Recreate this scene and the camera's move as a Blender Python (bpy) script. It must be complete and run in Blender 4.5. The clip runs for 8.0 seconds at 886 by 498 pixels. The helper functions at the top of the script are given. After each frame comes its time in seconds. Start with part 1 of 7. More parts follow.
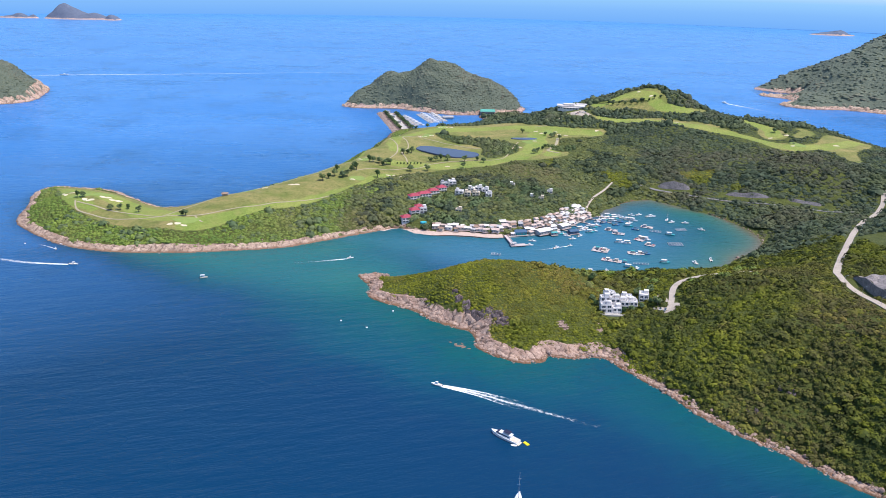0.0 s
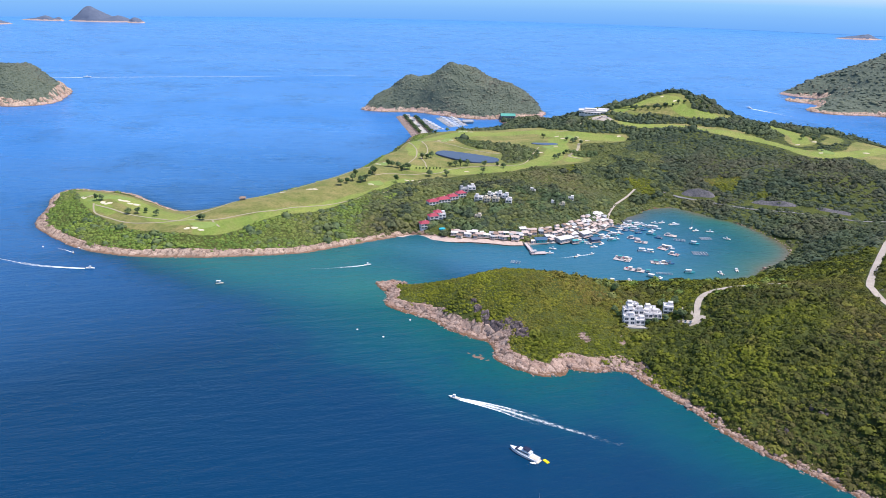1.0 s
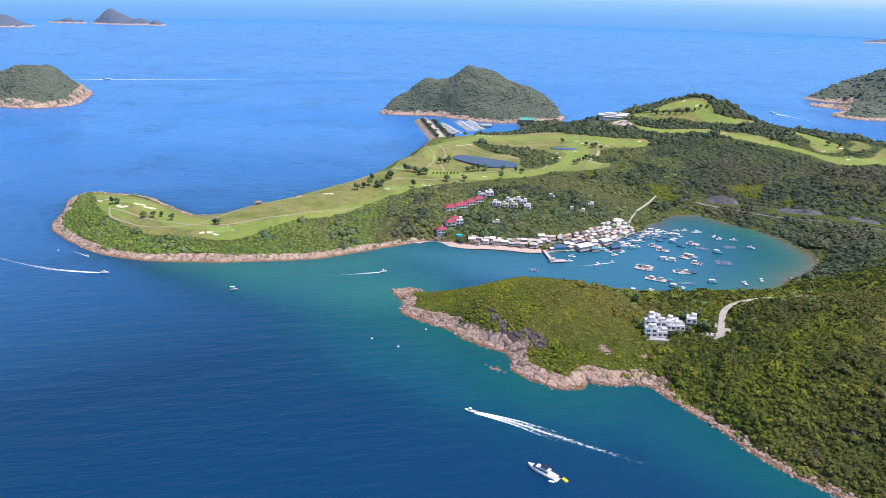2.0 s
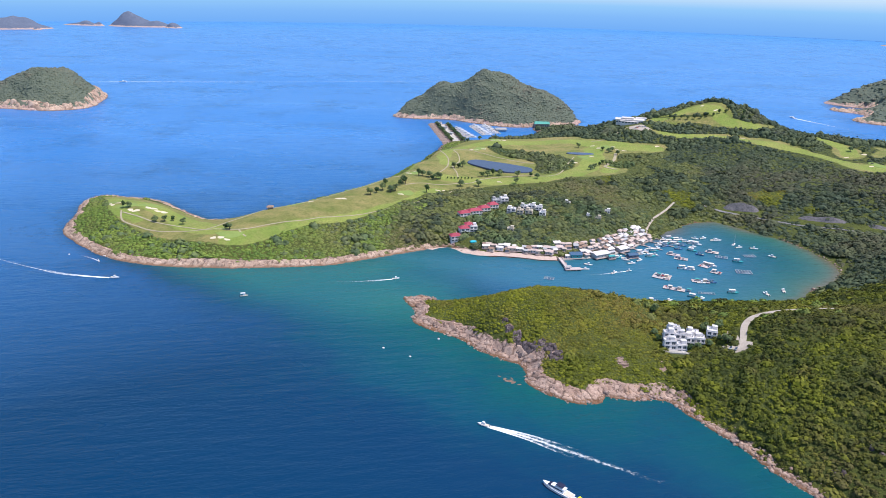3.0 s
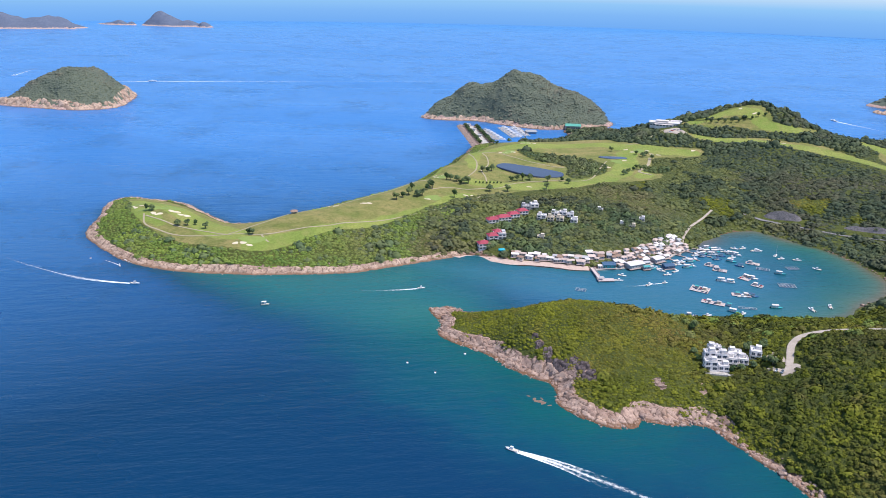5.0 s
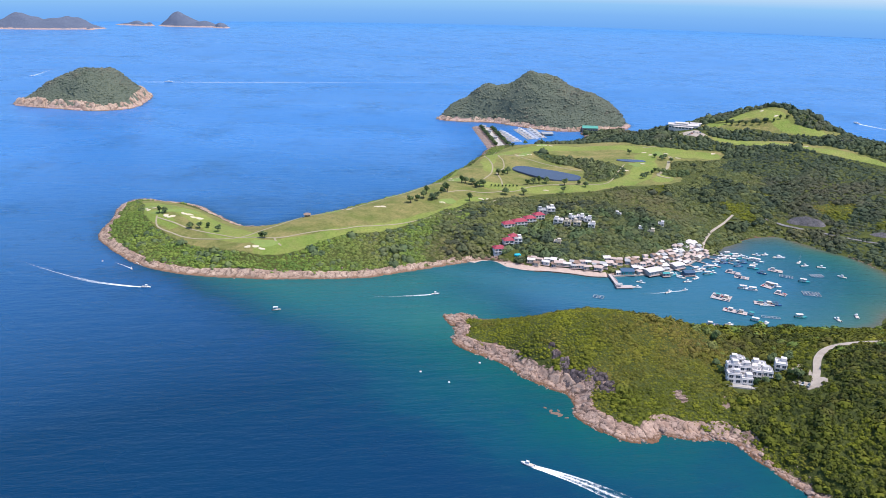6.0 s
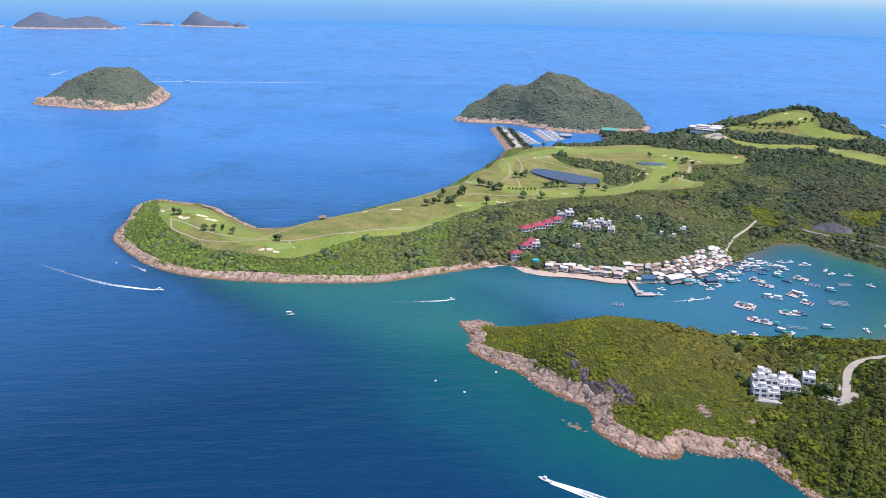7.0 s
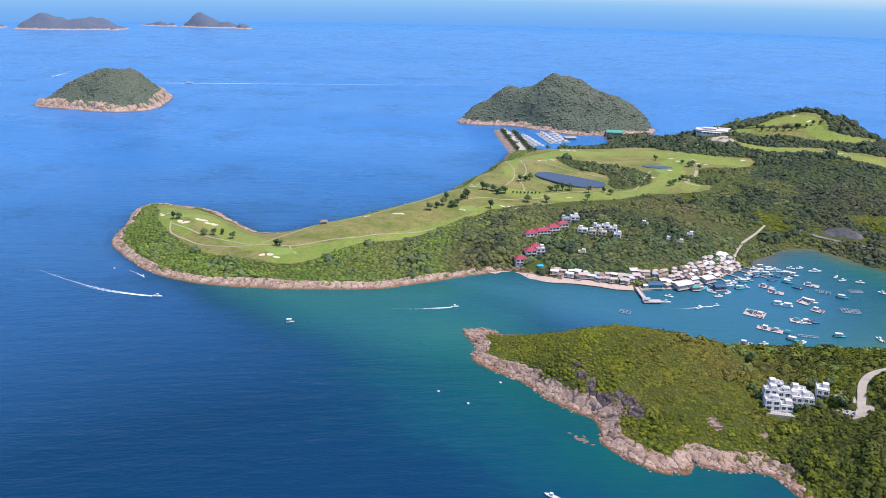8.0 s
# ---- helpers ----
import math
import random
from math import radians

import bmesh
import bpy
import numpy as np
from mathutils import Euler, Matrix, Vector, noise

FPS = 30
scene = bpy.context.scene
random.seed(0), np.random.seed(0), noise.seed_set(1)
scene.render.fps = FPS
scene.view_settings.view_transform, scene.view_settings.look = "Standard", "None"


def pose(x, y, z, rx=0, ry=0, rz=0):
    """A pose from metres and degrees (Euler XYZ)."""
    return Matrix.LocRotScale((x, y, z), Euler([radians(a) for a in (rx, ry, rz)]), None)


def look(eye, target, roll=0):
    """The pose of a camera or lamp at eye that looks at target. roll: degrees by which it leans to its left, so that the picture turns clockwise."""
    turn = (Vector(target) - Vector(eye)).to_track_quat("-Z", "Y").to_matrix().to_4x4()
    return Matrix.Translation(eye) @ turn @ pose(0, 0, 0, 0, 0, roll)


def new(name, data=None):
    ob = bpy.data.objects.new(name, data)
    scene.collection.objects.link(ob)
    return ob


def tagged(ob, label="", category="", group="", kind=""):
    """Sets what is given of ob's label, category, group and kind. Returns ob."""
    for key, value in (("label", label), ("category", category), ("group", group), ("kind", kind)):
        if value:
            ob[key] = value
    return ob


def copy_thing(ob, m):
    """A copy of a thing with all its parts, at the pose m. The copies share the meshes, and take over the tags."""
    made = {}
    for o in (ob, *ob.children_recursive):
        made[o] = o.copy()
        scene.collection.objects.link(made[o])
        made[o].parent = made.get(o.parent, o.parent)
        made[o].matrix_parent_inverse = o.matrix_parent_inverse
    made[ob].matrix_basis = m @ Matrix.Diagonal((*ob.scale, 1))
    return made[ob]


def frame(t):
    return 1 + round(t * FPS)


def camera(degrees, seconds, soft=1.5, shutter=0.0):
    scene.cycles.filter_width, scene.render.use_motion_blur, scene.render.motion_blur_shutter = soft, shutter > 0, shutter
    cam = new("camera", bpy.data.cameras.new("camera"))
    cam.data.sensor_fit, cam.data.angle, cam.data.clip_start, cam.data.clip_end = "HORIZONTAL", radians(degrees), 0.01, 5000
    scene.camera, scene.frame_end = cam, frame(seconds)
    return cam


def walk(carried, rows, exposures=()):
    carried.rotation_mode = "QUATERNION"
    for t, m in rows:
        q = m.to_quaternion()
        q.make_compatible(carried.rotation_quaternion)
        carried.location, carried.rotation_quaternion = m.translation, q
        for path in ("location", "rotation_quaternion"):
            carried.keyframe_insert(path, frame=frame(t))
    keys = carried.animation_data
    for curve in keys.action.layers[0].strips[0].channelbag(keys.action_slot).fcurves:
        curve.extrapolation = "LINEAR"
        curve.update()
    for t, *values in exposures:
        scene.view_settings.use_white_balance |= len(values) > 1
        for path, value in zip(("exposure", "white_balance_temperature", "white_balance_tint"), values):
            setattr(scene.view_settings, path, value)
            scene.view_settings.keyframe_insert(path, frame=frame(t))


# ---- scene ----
cam = camera(63.0, 8.0, 0.75)
PATH = [
    (0, (0.935, -0.624, 258.126), (0.861, 1.245, 257.417), 1.3),
    (0.5, (0.411, 5.665, 258.107), (0.312, 7.534, 257.4), 1.3),
    (1, (-0.112, 11.906, 258.066), (-0.237, 13.775, 257.363), 1.3),
    (1.5, (-0.686, 18.134, 258.003), (-0.836, 20.001, 257.303), 1.3),
    (3, (-2.677, 36.793, 257.597), (-2.886, 38.658, 256.906), 1.3),
    (3.5, (-3.491, 43.029, 257.524), (-3.719, 44.892, 256.834), 1.3),
    (4, (-4.411, 49.29, 257.47), (-4.657, 51.151, 256.779), 1.2),
    (4.5, (-5.406, 55.559, 257.412), (-5.67, 57.416, 256.719), 1.2),
    (6, (-8.596, 74.267, 257.142), (-8.918, 76.115, 256.448), 1.1),
    (6.5, (-9.789, 80.46, 257.105), (-10.134, 82.304, 256.411), 1.1),
    (7, (-11.09, 86.602, 257.086), (-11.456, 88.442, 256.391), 1.1),
    (7.5, (-12.488, 92.732, 257.072), (-12.863, 94.57, 256.377), 1.1),
    (8, (-13.937, 98.848, 257.067), (-14.311, 100.687, 256.374), 1.1),
]
walk(cam, [(t, look(eye, target, roll)) for t, eye, target, roll in PATH],
     [(0, 0.42, 6500, 16), (3.5, 0.36, 6500, 16), (8, 0.30, 6500, 16)])

# ---- daylight ----
SUN_HEIGHT, SUN_SIDE = 66.0, 100.0          # degrees above the sea, degrees to the right of straight ahead
world = bpy.data.worlds.new("sky")
scene.world = world
world.use_nodes = True
sky = world.node_tree.nodes.new("ShaderNodeTexSky")
sky.sky_type, sky.sun_disc = "NISHITA", False
sky.sun_elevation, sky.sun_rotation = radians(SUN_HEIGHT), radians(SUN_SIDE)
sky.altitude, sky.air_density, sky.dust_density, sky.ozone_density = 100, 1.0, 0.3, 5.0
backing = world.node_tree.nodes["Background"]
backing.inputs["Strength"].default_value = 0.15
world.node_tree.links.new(sky.outputs["Color"], backing.inputs["Color"])
sun_data = bpy.data.lights.new("sun", "SUN")
sun_data.energy, sun_data.angle, sun_data.color = 3.8, radians(0.6), (1.0, 0.955, 0.88)
sun = new("sun", sun_data)
reach = 3000 * math.cos(radians(SUN_HEIGHT))
sun.matrix_world = look((reach * math.sin(radians(SUN_SIDE)), reach * math.cos(radians(SUN_SIDE)),
                         3000 * math.sin(radians(SUN_HEIGHT))), (0, 0, 0))

# ---- plan: coastlines, heights and ground cover, all as plain numbers in metres ----
COAST_GOLF = [(-60, 731), (-86, 738), (-119, 714), (-151, 692), (-186, 669), (-238, 654), (-291, 644), (-345, 640),
              (-395, 650), (-439, 676), (-459, 691), (-479, 708), (-493, 730), (-501, 753), (-508, 776), (-521, 802),
              (-528, 830), (-518, 849), (-477, 842), (-440, 838), (-412, 817), (-378, 793), (-348, 776), (-322, 788),
              (-292, 822), (-262, 868), (-228, 914), (-194, 968), (-178, 1030), (-158, 1110), (-146, 1190), (-138, 1262),
              (-112, 1275), (-60, 1296), (0, 1330), (16, 1392), (10, 1428), (50, 1452), (96, 1462), (118, 1430)]
COAST_BACK = [(170, 1405), (250, 1470), (340, 1480), (420, 1420), (470, 1310), (540, 1262), (610, 1215), (690, 1130),
              (760, 1010), (830, 860), (900, 600), (900, 100), (640, 60), (470, 90), (380, 160), (310, 232), (262, 290)]
COAST_HEAD = [(227, 327), (213, 339), (201, 351), (190, 363), (178, 373), (164, 384), (151, 399), (142, 416), (131, 430),
              (122, 443), (112, 456), (104, 468), (94, 470), (73, 467), (60, 470), (55, 459), (44, 457), (32, 461),
              (20, 468), (10, 478), (9, 490), (3, 503), (-11, 510), (-25, 518), (-36, 530), (-50, 540), (-69, 549),
              (-84, 562), (-83, 577), (-90, 590), (-98, 602), (-86, 609), (-72, 606), (-50, 606), (-22, 611), (10, 612),
              (45, 614), (80, 613), (104, 620), (128, 634)]
COAST_BAY = [(150, 636), (187, 645), (232, 652), (254, 663), (266, 682), (290, 702), (308, 730), (313, 755), (305, 784),
             (297, 803), (280, 830), (257, 848), (240, 868), (224, 880), (201, 872), (176, 847), (151, 818), (134, 791),
             (105, 760), (78, 738), (54, 726), (36, 717), (22, 715), (0, 718), (-20, 719), (-38, 718)]
SPOTS_HEAD = [(-58, 573, 8), (-40, 576, 13.5), (-24, 578, 19.5), (-1, 578, 27.5), (20, 575, 32), (42, 576, 31), (63, 578, 28),
              (82, 576, 25), (99, 574, 21.5), (0, 560, 29), (30, 556, 30), (16, 532, 21), (40, 535, 23), (-18, 535, 17), (56, 552, 26),
              (90, 540, 18), (100, 558, 18), (120, 556, 15), (102, 508, 16), (112, 518, 15), (150, 510, 21), (162, 545, 25),
              (112, 612, 7), (76, 496, 13), (26, 494, 12.5), (128, 470, 10), (142, 575, 15), (58, 510, 16)]
SPOTS_SLOPE = [(146, 440, 14), (182, 424, 23), (202, 410, 25), (196, 440, 34), (176, 440, 26), (181, 494, 30),
               (222, 474, 46), (204, 513, 43), (200, 457, 40), (278, 529, 47), (303, 488, 51), (250, 400, 46),
               (232, 366, 22), (300, 390, 68), (262, 335, 30), (345, 440, 66), (300, 270, 42), (400, 500, 72),
               (345, 570, 58), (420, 620, 56), (500, 700, 58), (240, 585, 27), (200, 590, 20), (292, 560, 43),
               (330, 640, 36), (355, 720, 24), (386, 690, 38), (432, 760, 27), (480, 820, 33), (560, 820, 50)]
SPOTS_BAY = [(234, 890, 7), (305, 855, 9), (372, 823, 12), (420, 813, 15), (252, 905, 13), (184, 905, 14), (168, 893, 8),
             (150, 876, 9), (222, 962, 24), (300, 905, 20), (400, 880, 34), (480, 900, 46), (360, 1104, 40),
             (305, 1137, 47), (60, 752, 8), (10, 742, 7), (78, 772, 11), (5, 831, 14), (100, 830, 16), (24, 875, 22),
             (-41, 862, 16), (-62, 800, 12), (-64, 735, 6), (60, 900, 22), (120, 930, 22), (-30, 790, 10)]
SPOTS_GOLF = [(-495, 800, 9), (-455, 757, 19), (-405, 760, 19), (-440, 806, 8), (-400, 785, 9), (-365, 760, 8), (-475, 822, 6), (-340, 748, 9), (-405, 700, 12), (-350, 700, 14),
              (-300, 678, 15), (-277, 764, 22), (-235, 797, 23), (-277, 700, 16), (-200, 850, 24), (-165, 920, 25),
              (-150, 1010, 24), (-130, 1090, 23), (-100, 900, 20), (-180, 770, 17), (-80, 1025, 20), (0, 1000, 20),
              (-30, 1110, 21), (60, 1020, 23), (110, 1010, 26), (130, 1130, 27), (-60, 1200, 20), (50, 1235, 20),
              (200, 1160, 32), (195, 1120, 30), (-10, 950, 19), (60, 960, 23)]
SPOTS_RIDGE = [(246, 1220, 45), (332, 1189, 46), (400, 1120, 44), (421, 1062, 42), (462, 1025, 42), (523, 1022, 41),
               (567, 1062, 40), (527, 1160, 46), (460, 1200, 48), (640, 1075, 24), (600, 960, 36), (340, 1010, 33),
               (290, 980, 25), (170, 1250, 47), (185, 1290, 47), (250, 1300, 66), (310, 1310, 82), (360, 1290, 72),
               (265, 1230, 50), (400, 1240, 50), (120, 1330, 24), (60, 1340, 9), (210, 1360, 45), (480, 960, 38),
               (420, 960, 38)]
COASTS = {
    "main": COAST_GOLF + COAST_BACK + COAST_HEAD + COAST_BAY,
    "marina": [(-274, 1492), (-232, 1474), (-162, 1482), (-120, 1462), (-90, 1446), (-43, 1428), (0, 1432), (40, 1448),
               (84, 1470), (104, 1510), (96, 1560), (40, 1630), (-40, 1670), (-140, 1680), (-210, 1640), (-262, 1570)],
    "green": [(-1163, 1417), (-1091, 1397), (-1021, 1390), (-957, 1390), (-913, 1420), (-905, 1460), (-926, 1526),
              (-950, 1590), (-1010, 1665), (-1080, 1680), (-1140, 1620), (-1172, 1520)],
    "east": [(690, 1676), (729, 1627), (814, 1625), (876, 1588), (1000, 1540), (1300, 1500), (2000, 1500), (2600, 1900),
             (2600, 2700), (1700, 2700), (1200, 2400), (950, 2150), (800, 2010), (722, 1940), (750, 1880), (800, 1850),
             (752, 1822), (705, 1836), (700, 1800), (742, 1770), (735, 1728)],
}
SPOTS_MAIN = SPOTS_HEAD + SPOTS_SLOPE + SPOTS_BAY + SPOTS_GOLF + SPOTS_RIDGE
SPOTS = {
    "main": SPOTS_MAIN,
    "marina": [(-92, 1555, 95), (-190, 1540, 62), (-140, 1548, 60), (-240, 1520, 30), (-40, 1540, 72), (20, 1530, 60),
               (70, 1520, 34), (-20, 1480, 38), (-100, 1500, 56), (-90, 1620, 40), (40, 1480, 24), (-170, 1510, 42)],
    "green": [(-1060, 1520, 70), (-1020, 1505, 68), (-1110, 1500, 48), (-1140, 1480, 26), (-985, 1490, 54),
              (-1000, 1570, 46), (-950, 1470, 26), (-935, 1440, 12), (-1060, 1450, 38), (-1080, 1600, 30)],
    "east": [(800, 1930, 42), (770, 1720, 16), (900, 1900, 80), (1010, 1950, 128), (1150, 2000, 180), (850, 1750, 40),
             (950, 1700, 58), (1100, 1700, 90), (1500, 2000, 190), (1900, 2100, 160), (800, 1680, 14), (880, 1660, 26)],
}


def oval(cx, cy, rx, ry, turn=0.0):
    c, s = math.cos(radians(turn)), math.sin(radians(turn))
    ring = [(rx * math.cos(a), ry * math.sin(a)) for a in np.linspace(0, 2 * math.pi, 13)[:-1]]
    return [(cx + x * c - y * s, cy + x * s + y * c) for x, y in ring]


# the far islets: plan centre, half sizes, turn, and their tops
FAR_ISLES = {
    "far_peak": (-2125, 3925, 175, 75, 4, [(-2185, 3930, 84), (-2235, 3930, 50), (-2110, 3925, 40), (-2032, 3920, 40), (-2070, 3920, 20)]),
    "far_end": (-1915, 3890, 46, 40, 0, [(-1925, 3895, 34), (-1900, 3890, 20)]),
    "far_reef": (-2430, 3890, 120, 34, -2, [(-2405, 3890, 30), (-2330, 3890, 26), (-2480, 3888, 12), (-2370, 3890, 8)]),
    "far_stack": (-2410, 3470, 26, 20, 0, [(-2410, 3472, 20)]),
    "far_long": (-2640, 3465, 270, 95, 24, [(-2800, 3440, 66), (-2720, 3450, 60), (-2640, 3470, 48), (-2560, 3505, 62), (-2480, 3530, 44), (-2860, 3380, 30)]),
    "far_west": (-3090, 3390, 110, 80, 10, [(-3060, 3390, 34), (-3120, 3390, 56)]),
    "far_low": (1905, 4140, 115, 50, -8, [(1940, 4135, 26), (1900, 4140, 18), (1840, 4145, 10)]),
}
for key, (cx, cy, rx, ry, turn, tops) in FAR_ISLES.items():
    COASTS[key], SPOTS[key] = oval(cx, cy, rx, ry, turn), tops


def fract_noise(x, y, seed):
    """Smooth value noise on a unit lattice, from -1 to 1."""
    xi, yi = np.floor(x), np.floor(y)
    u, v = x - xi, y - yi
    u, v = u * u * (3 - 2 * u), v * v * (3 - 2 * v)

    def corner(a, b):
        s = np.sin(a * 127.1 + b * 311.7 + seed * 74.7) * 43758.5453
        return (s - np.floor(s)) * 2 - 1
    low = corner(xi, yi) * (1 - u) + corner(xi + 1, yi) * u
    high = corner(xi, yi + 1) * (1 - u) + corner(xi + 1, yi + 1) * u
    return low * (1 - v) + high * v


def rough_noise(x, y, size, seed, octaves=4):
    total, gain = 0.0, 1.0
    for i in range(octaves):
        c, s = math.cos(i * 0.7), math.sin(i * 0.7)
        total = total + gain * fract_noise((x * c - y * s) / size, (x * s + y * c) / size, seed + i * 13)
        size, gain = size / 2.03, gain * 0.5
    return total


def rounded(points, closed=True, step=6.0):
    """A Catmull-Rom curve through plan points."""
    pts = np.array(points, float)
    n, out = len(pts), []
    for i in range(n if closed else n - 1):
        a, b, c, d = (pts[(i + k) % n] if closed else pts[min(max(i + k, 0), n - 1)] for k in (-1, 0, 1, 2))
        count = max(2, int(np.linalg.norm((c - b)[:2]) / step))
        for t in np.arange(count) / count:
            out.append(0.5 * (2 * b + (c - a) * t + (2 * a - 5 * b + 4 * c - d) * t * t + (3 * b - a - 3 * c + d) * t ** 3))
    if not closed:
        out.append(pts[-1])
    return np.array(out)


def inside_distance(x, y, line):
    """The distance to a closed line, positive within it."""
    shape = np.shape(x)
    px, py = np.ravel(x).astype(float), np.ravel(y).astype(float)
    best, odd = np.full(px.shape, 1e12), np.zeros(px.shape, bool)
    for (ax, ay), (bx, by) in zip(line, np.roll(line, -1, axis=0)):
        dx, dy = bx - ax, by - ay
        t = np.clip(((px - ax) * dx + (py - ay) * dy) / (dx * dx + dy * dy + 1e-9), 0, 1)
        best = np.minimum(best, (px - ax - t * dx) ** 2 + (py - ay - t * dy) ** 2)
        if ay != by:
            odd ^= ((ay > py) != (by > py)) & (px < dx * (py - ay) / (by - ay) + ax)
    return (np.sqrt(best) * np.where(odd, 1, -1)).reshape(shape)


def line_distance(x, y, line):
    shape = np.shape(x)
    px, py = np.ravel(x).astype(float), np.ravel(y).astype(float)
    best = np.full(px.shape, 1e12)
    for a, b in zip(line[:-1], line[1:]):
        dx, dy = b[0] - a[0], b[1] - a[1]
        t = np.clip(((px - a[0]) * dx + (py - a[1]) * dy) / (dx * dx + dy * dy + 1e-9), 0, 1)
        best = np.minimum(best, (px - a[0] - t * dx) ** 2 + (py - a[1] - t * dy) ** 2)
    return np.sqrt(best).reshape(shape)


SHORE = {k: rounded(v, True, 14 if k == "main" else 20) for k, v in COASTS.items()}
WEIGHTS = {}
for land in COASTS:
    rim = SHORE[land][::4]
    known = np.vstack([np.array(SPOTS[land], float), np.column_stack([rim, np.full(len(rim), 2.0)])])
    gap = np.hypot(known[:, None, 0] - known[None, :, 0], known[:, None, 1] - known[None, :, 1])
    soft = 18.0 if land == "main" else 30.0
    mean = known[:, 2].mean()
    WEIGHTS[land] = (known, np.linalg.solve(np.sqrt(gap ** 2 + soft ** 2) - 2.5 * np.eye(len(known)), known[:, 2] - mean), mean, soft)


def rolling(land, x, y):
    known, w, mean, soft = WEIGHTS[land]
    z = np.full(np.shape(x), mean)
    for (kx, ky, _), f in zip(known, w):
        z = z + f * np.sqrt((x - kx) ** 2 + (y - ky) ** 2 + soft ** 2)
    return z


# where the shore is a gentle beach instead of rock: plan point and reach
BEACHES = [(-75, 735, 60), (0, 725, 70), (300, 740, 90), (250, 850, 80), (240, 660, 60), (150, 820, 60), (110, 458, 14)]


def land_height(land, x, y, d=None):
    """Height of the ground above the sea at plan points, and the distance inland."""
    x, y = np.asarray(x, float), np.asarray(y, float)
    if d is None:
        d = inside_distance(x, y, SHORE[land])
    d = d + rough_noise(x, y, 14.0, 5, 3) * (1.9 if land == "main" else 3.0)
    gentle = np.zeros(np.shape(x))
    if land == "main":
        for bx, by, r in BEACHES:
            gentle = np.maximum(gentle, np.clip(1.4 - np.hypot(x - bx, y - by) / r, 0, 1))
    z = rolling(land, x, y)
    crag = np.abs(rough_noise(x, y, 9.0, 31, 4))
    rise = np.where(d > 0, 0.28 * d + 0.055 * d ** 2, 0.16 * d)
    rise = np.where(d > 26, 0.28 * 26 + 0.055 * 676 + (d - 26) * 3.1, rise)
    sand = np.where(d > 0, 0.12 * d + 0.02 * d * d, 0.10 * d)
    edge = rise * (1 - gentle) + sand * gentle
    edge = edge + (crag - 0.25) * 1.3 * np.clip(1 - np.abs(d - 6) / 12, 0, 1) * (1 - gentle)
    z = np.maximum(z, 1.5)
    k = 3.0
    h = np.clip(0.5 + 0.5 * (z - edge) / k, 0, 1)
    z = z * (1 - h) + edge * h - k * h * (1 - h)
    inland = np.clip((d - 12) / 30, 0, 1)
    z = z + inland * rough_noise(x, y, 60.0, 3, 3) * (1.3 if land == "main" else 5.0)
    if land != "main":
        z = z - inland * (15.0 if land == "marina" else 8.0) * (np.abs(rough_noise(x, y, 70.0, 23, 3)) - 0.3)
    return np.maximum(z, -9.0), d
# ---- end of plan ----


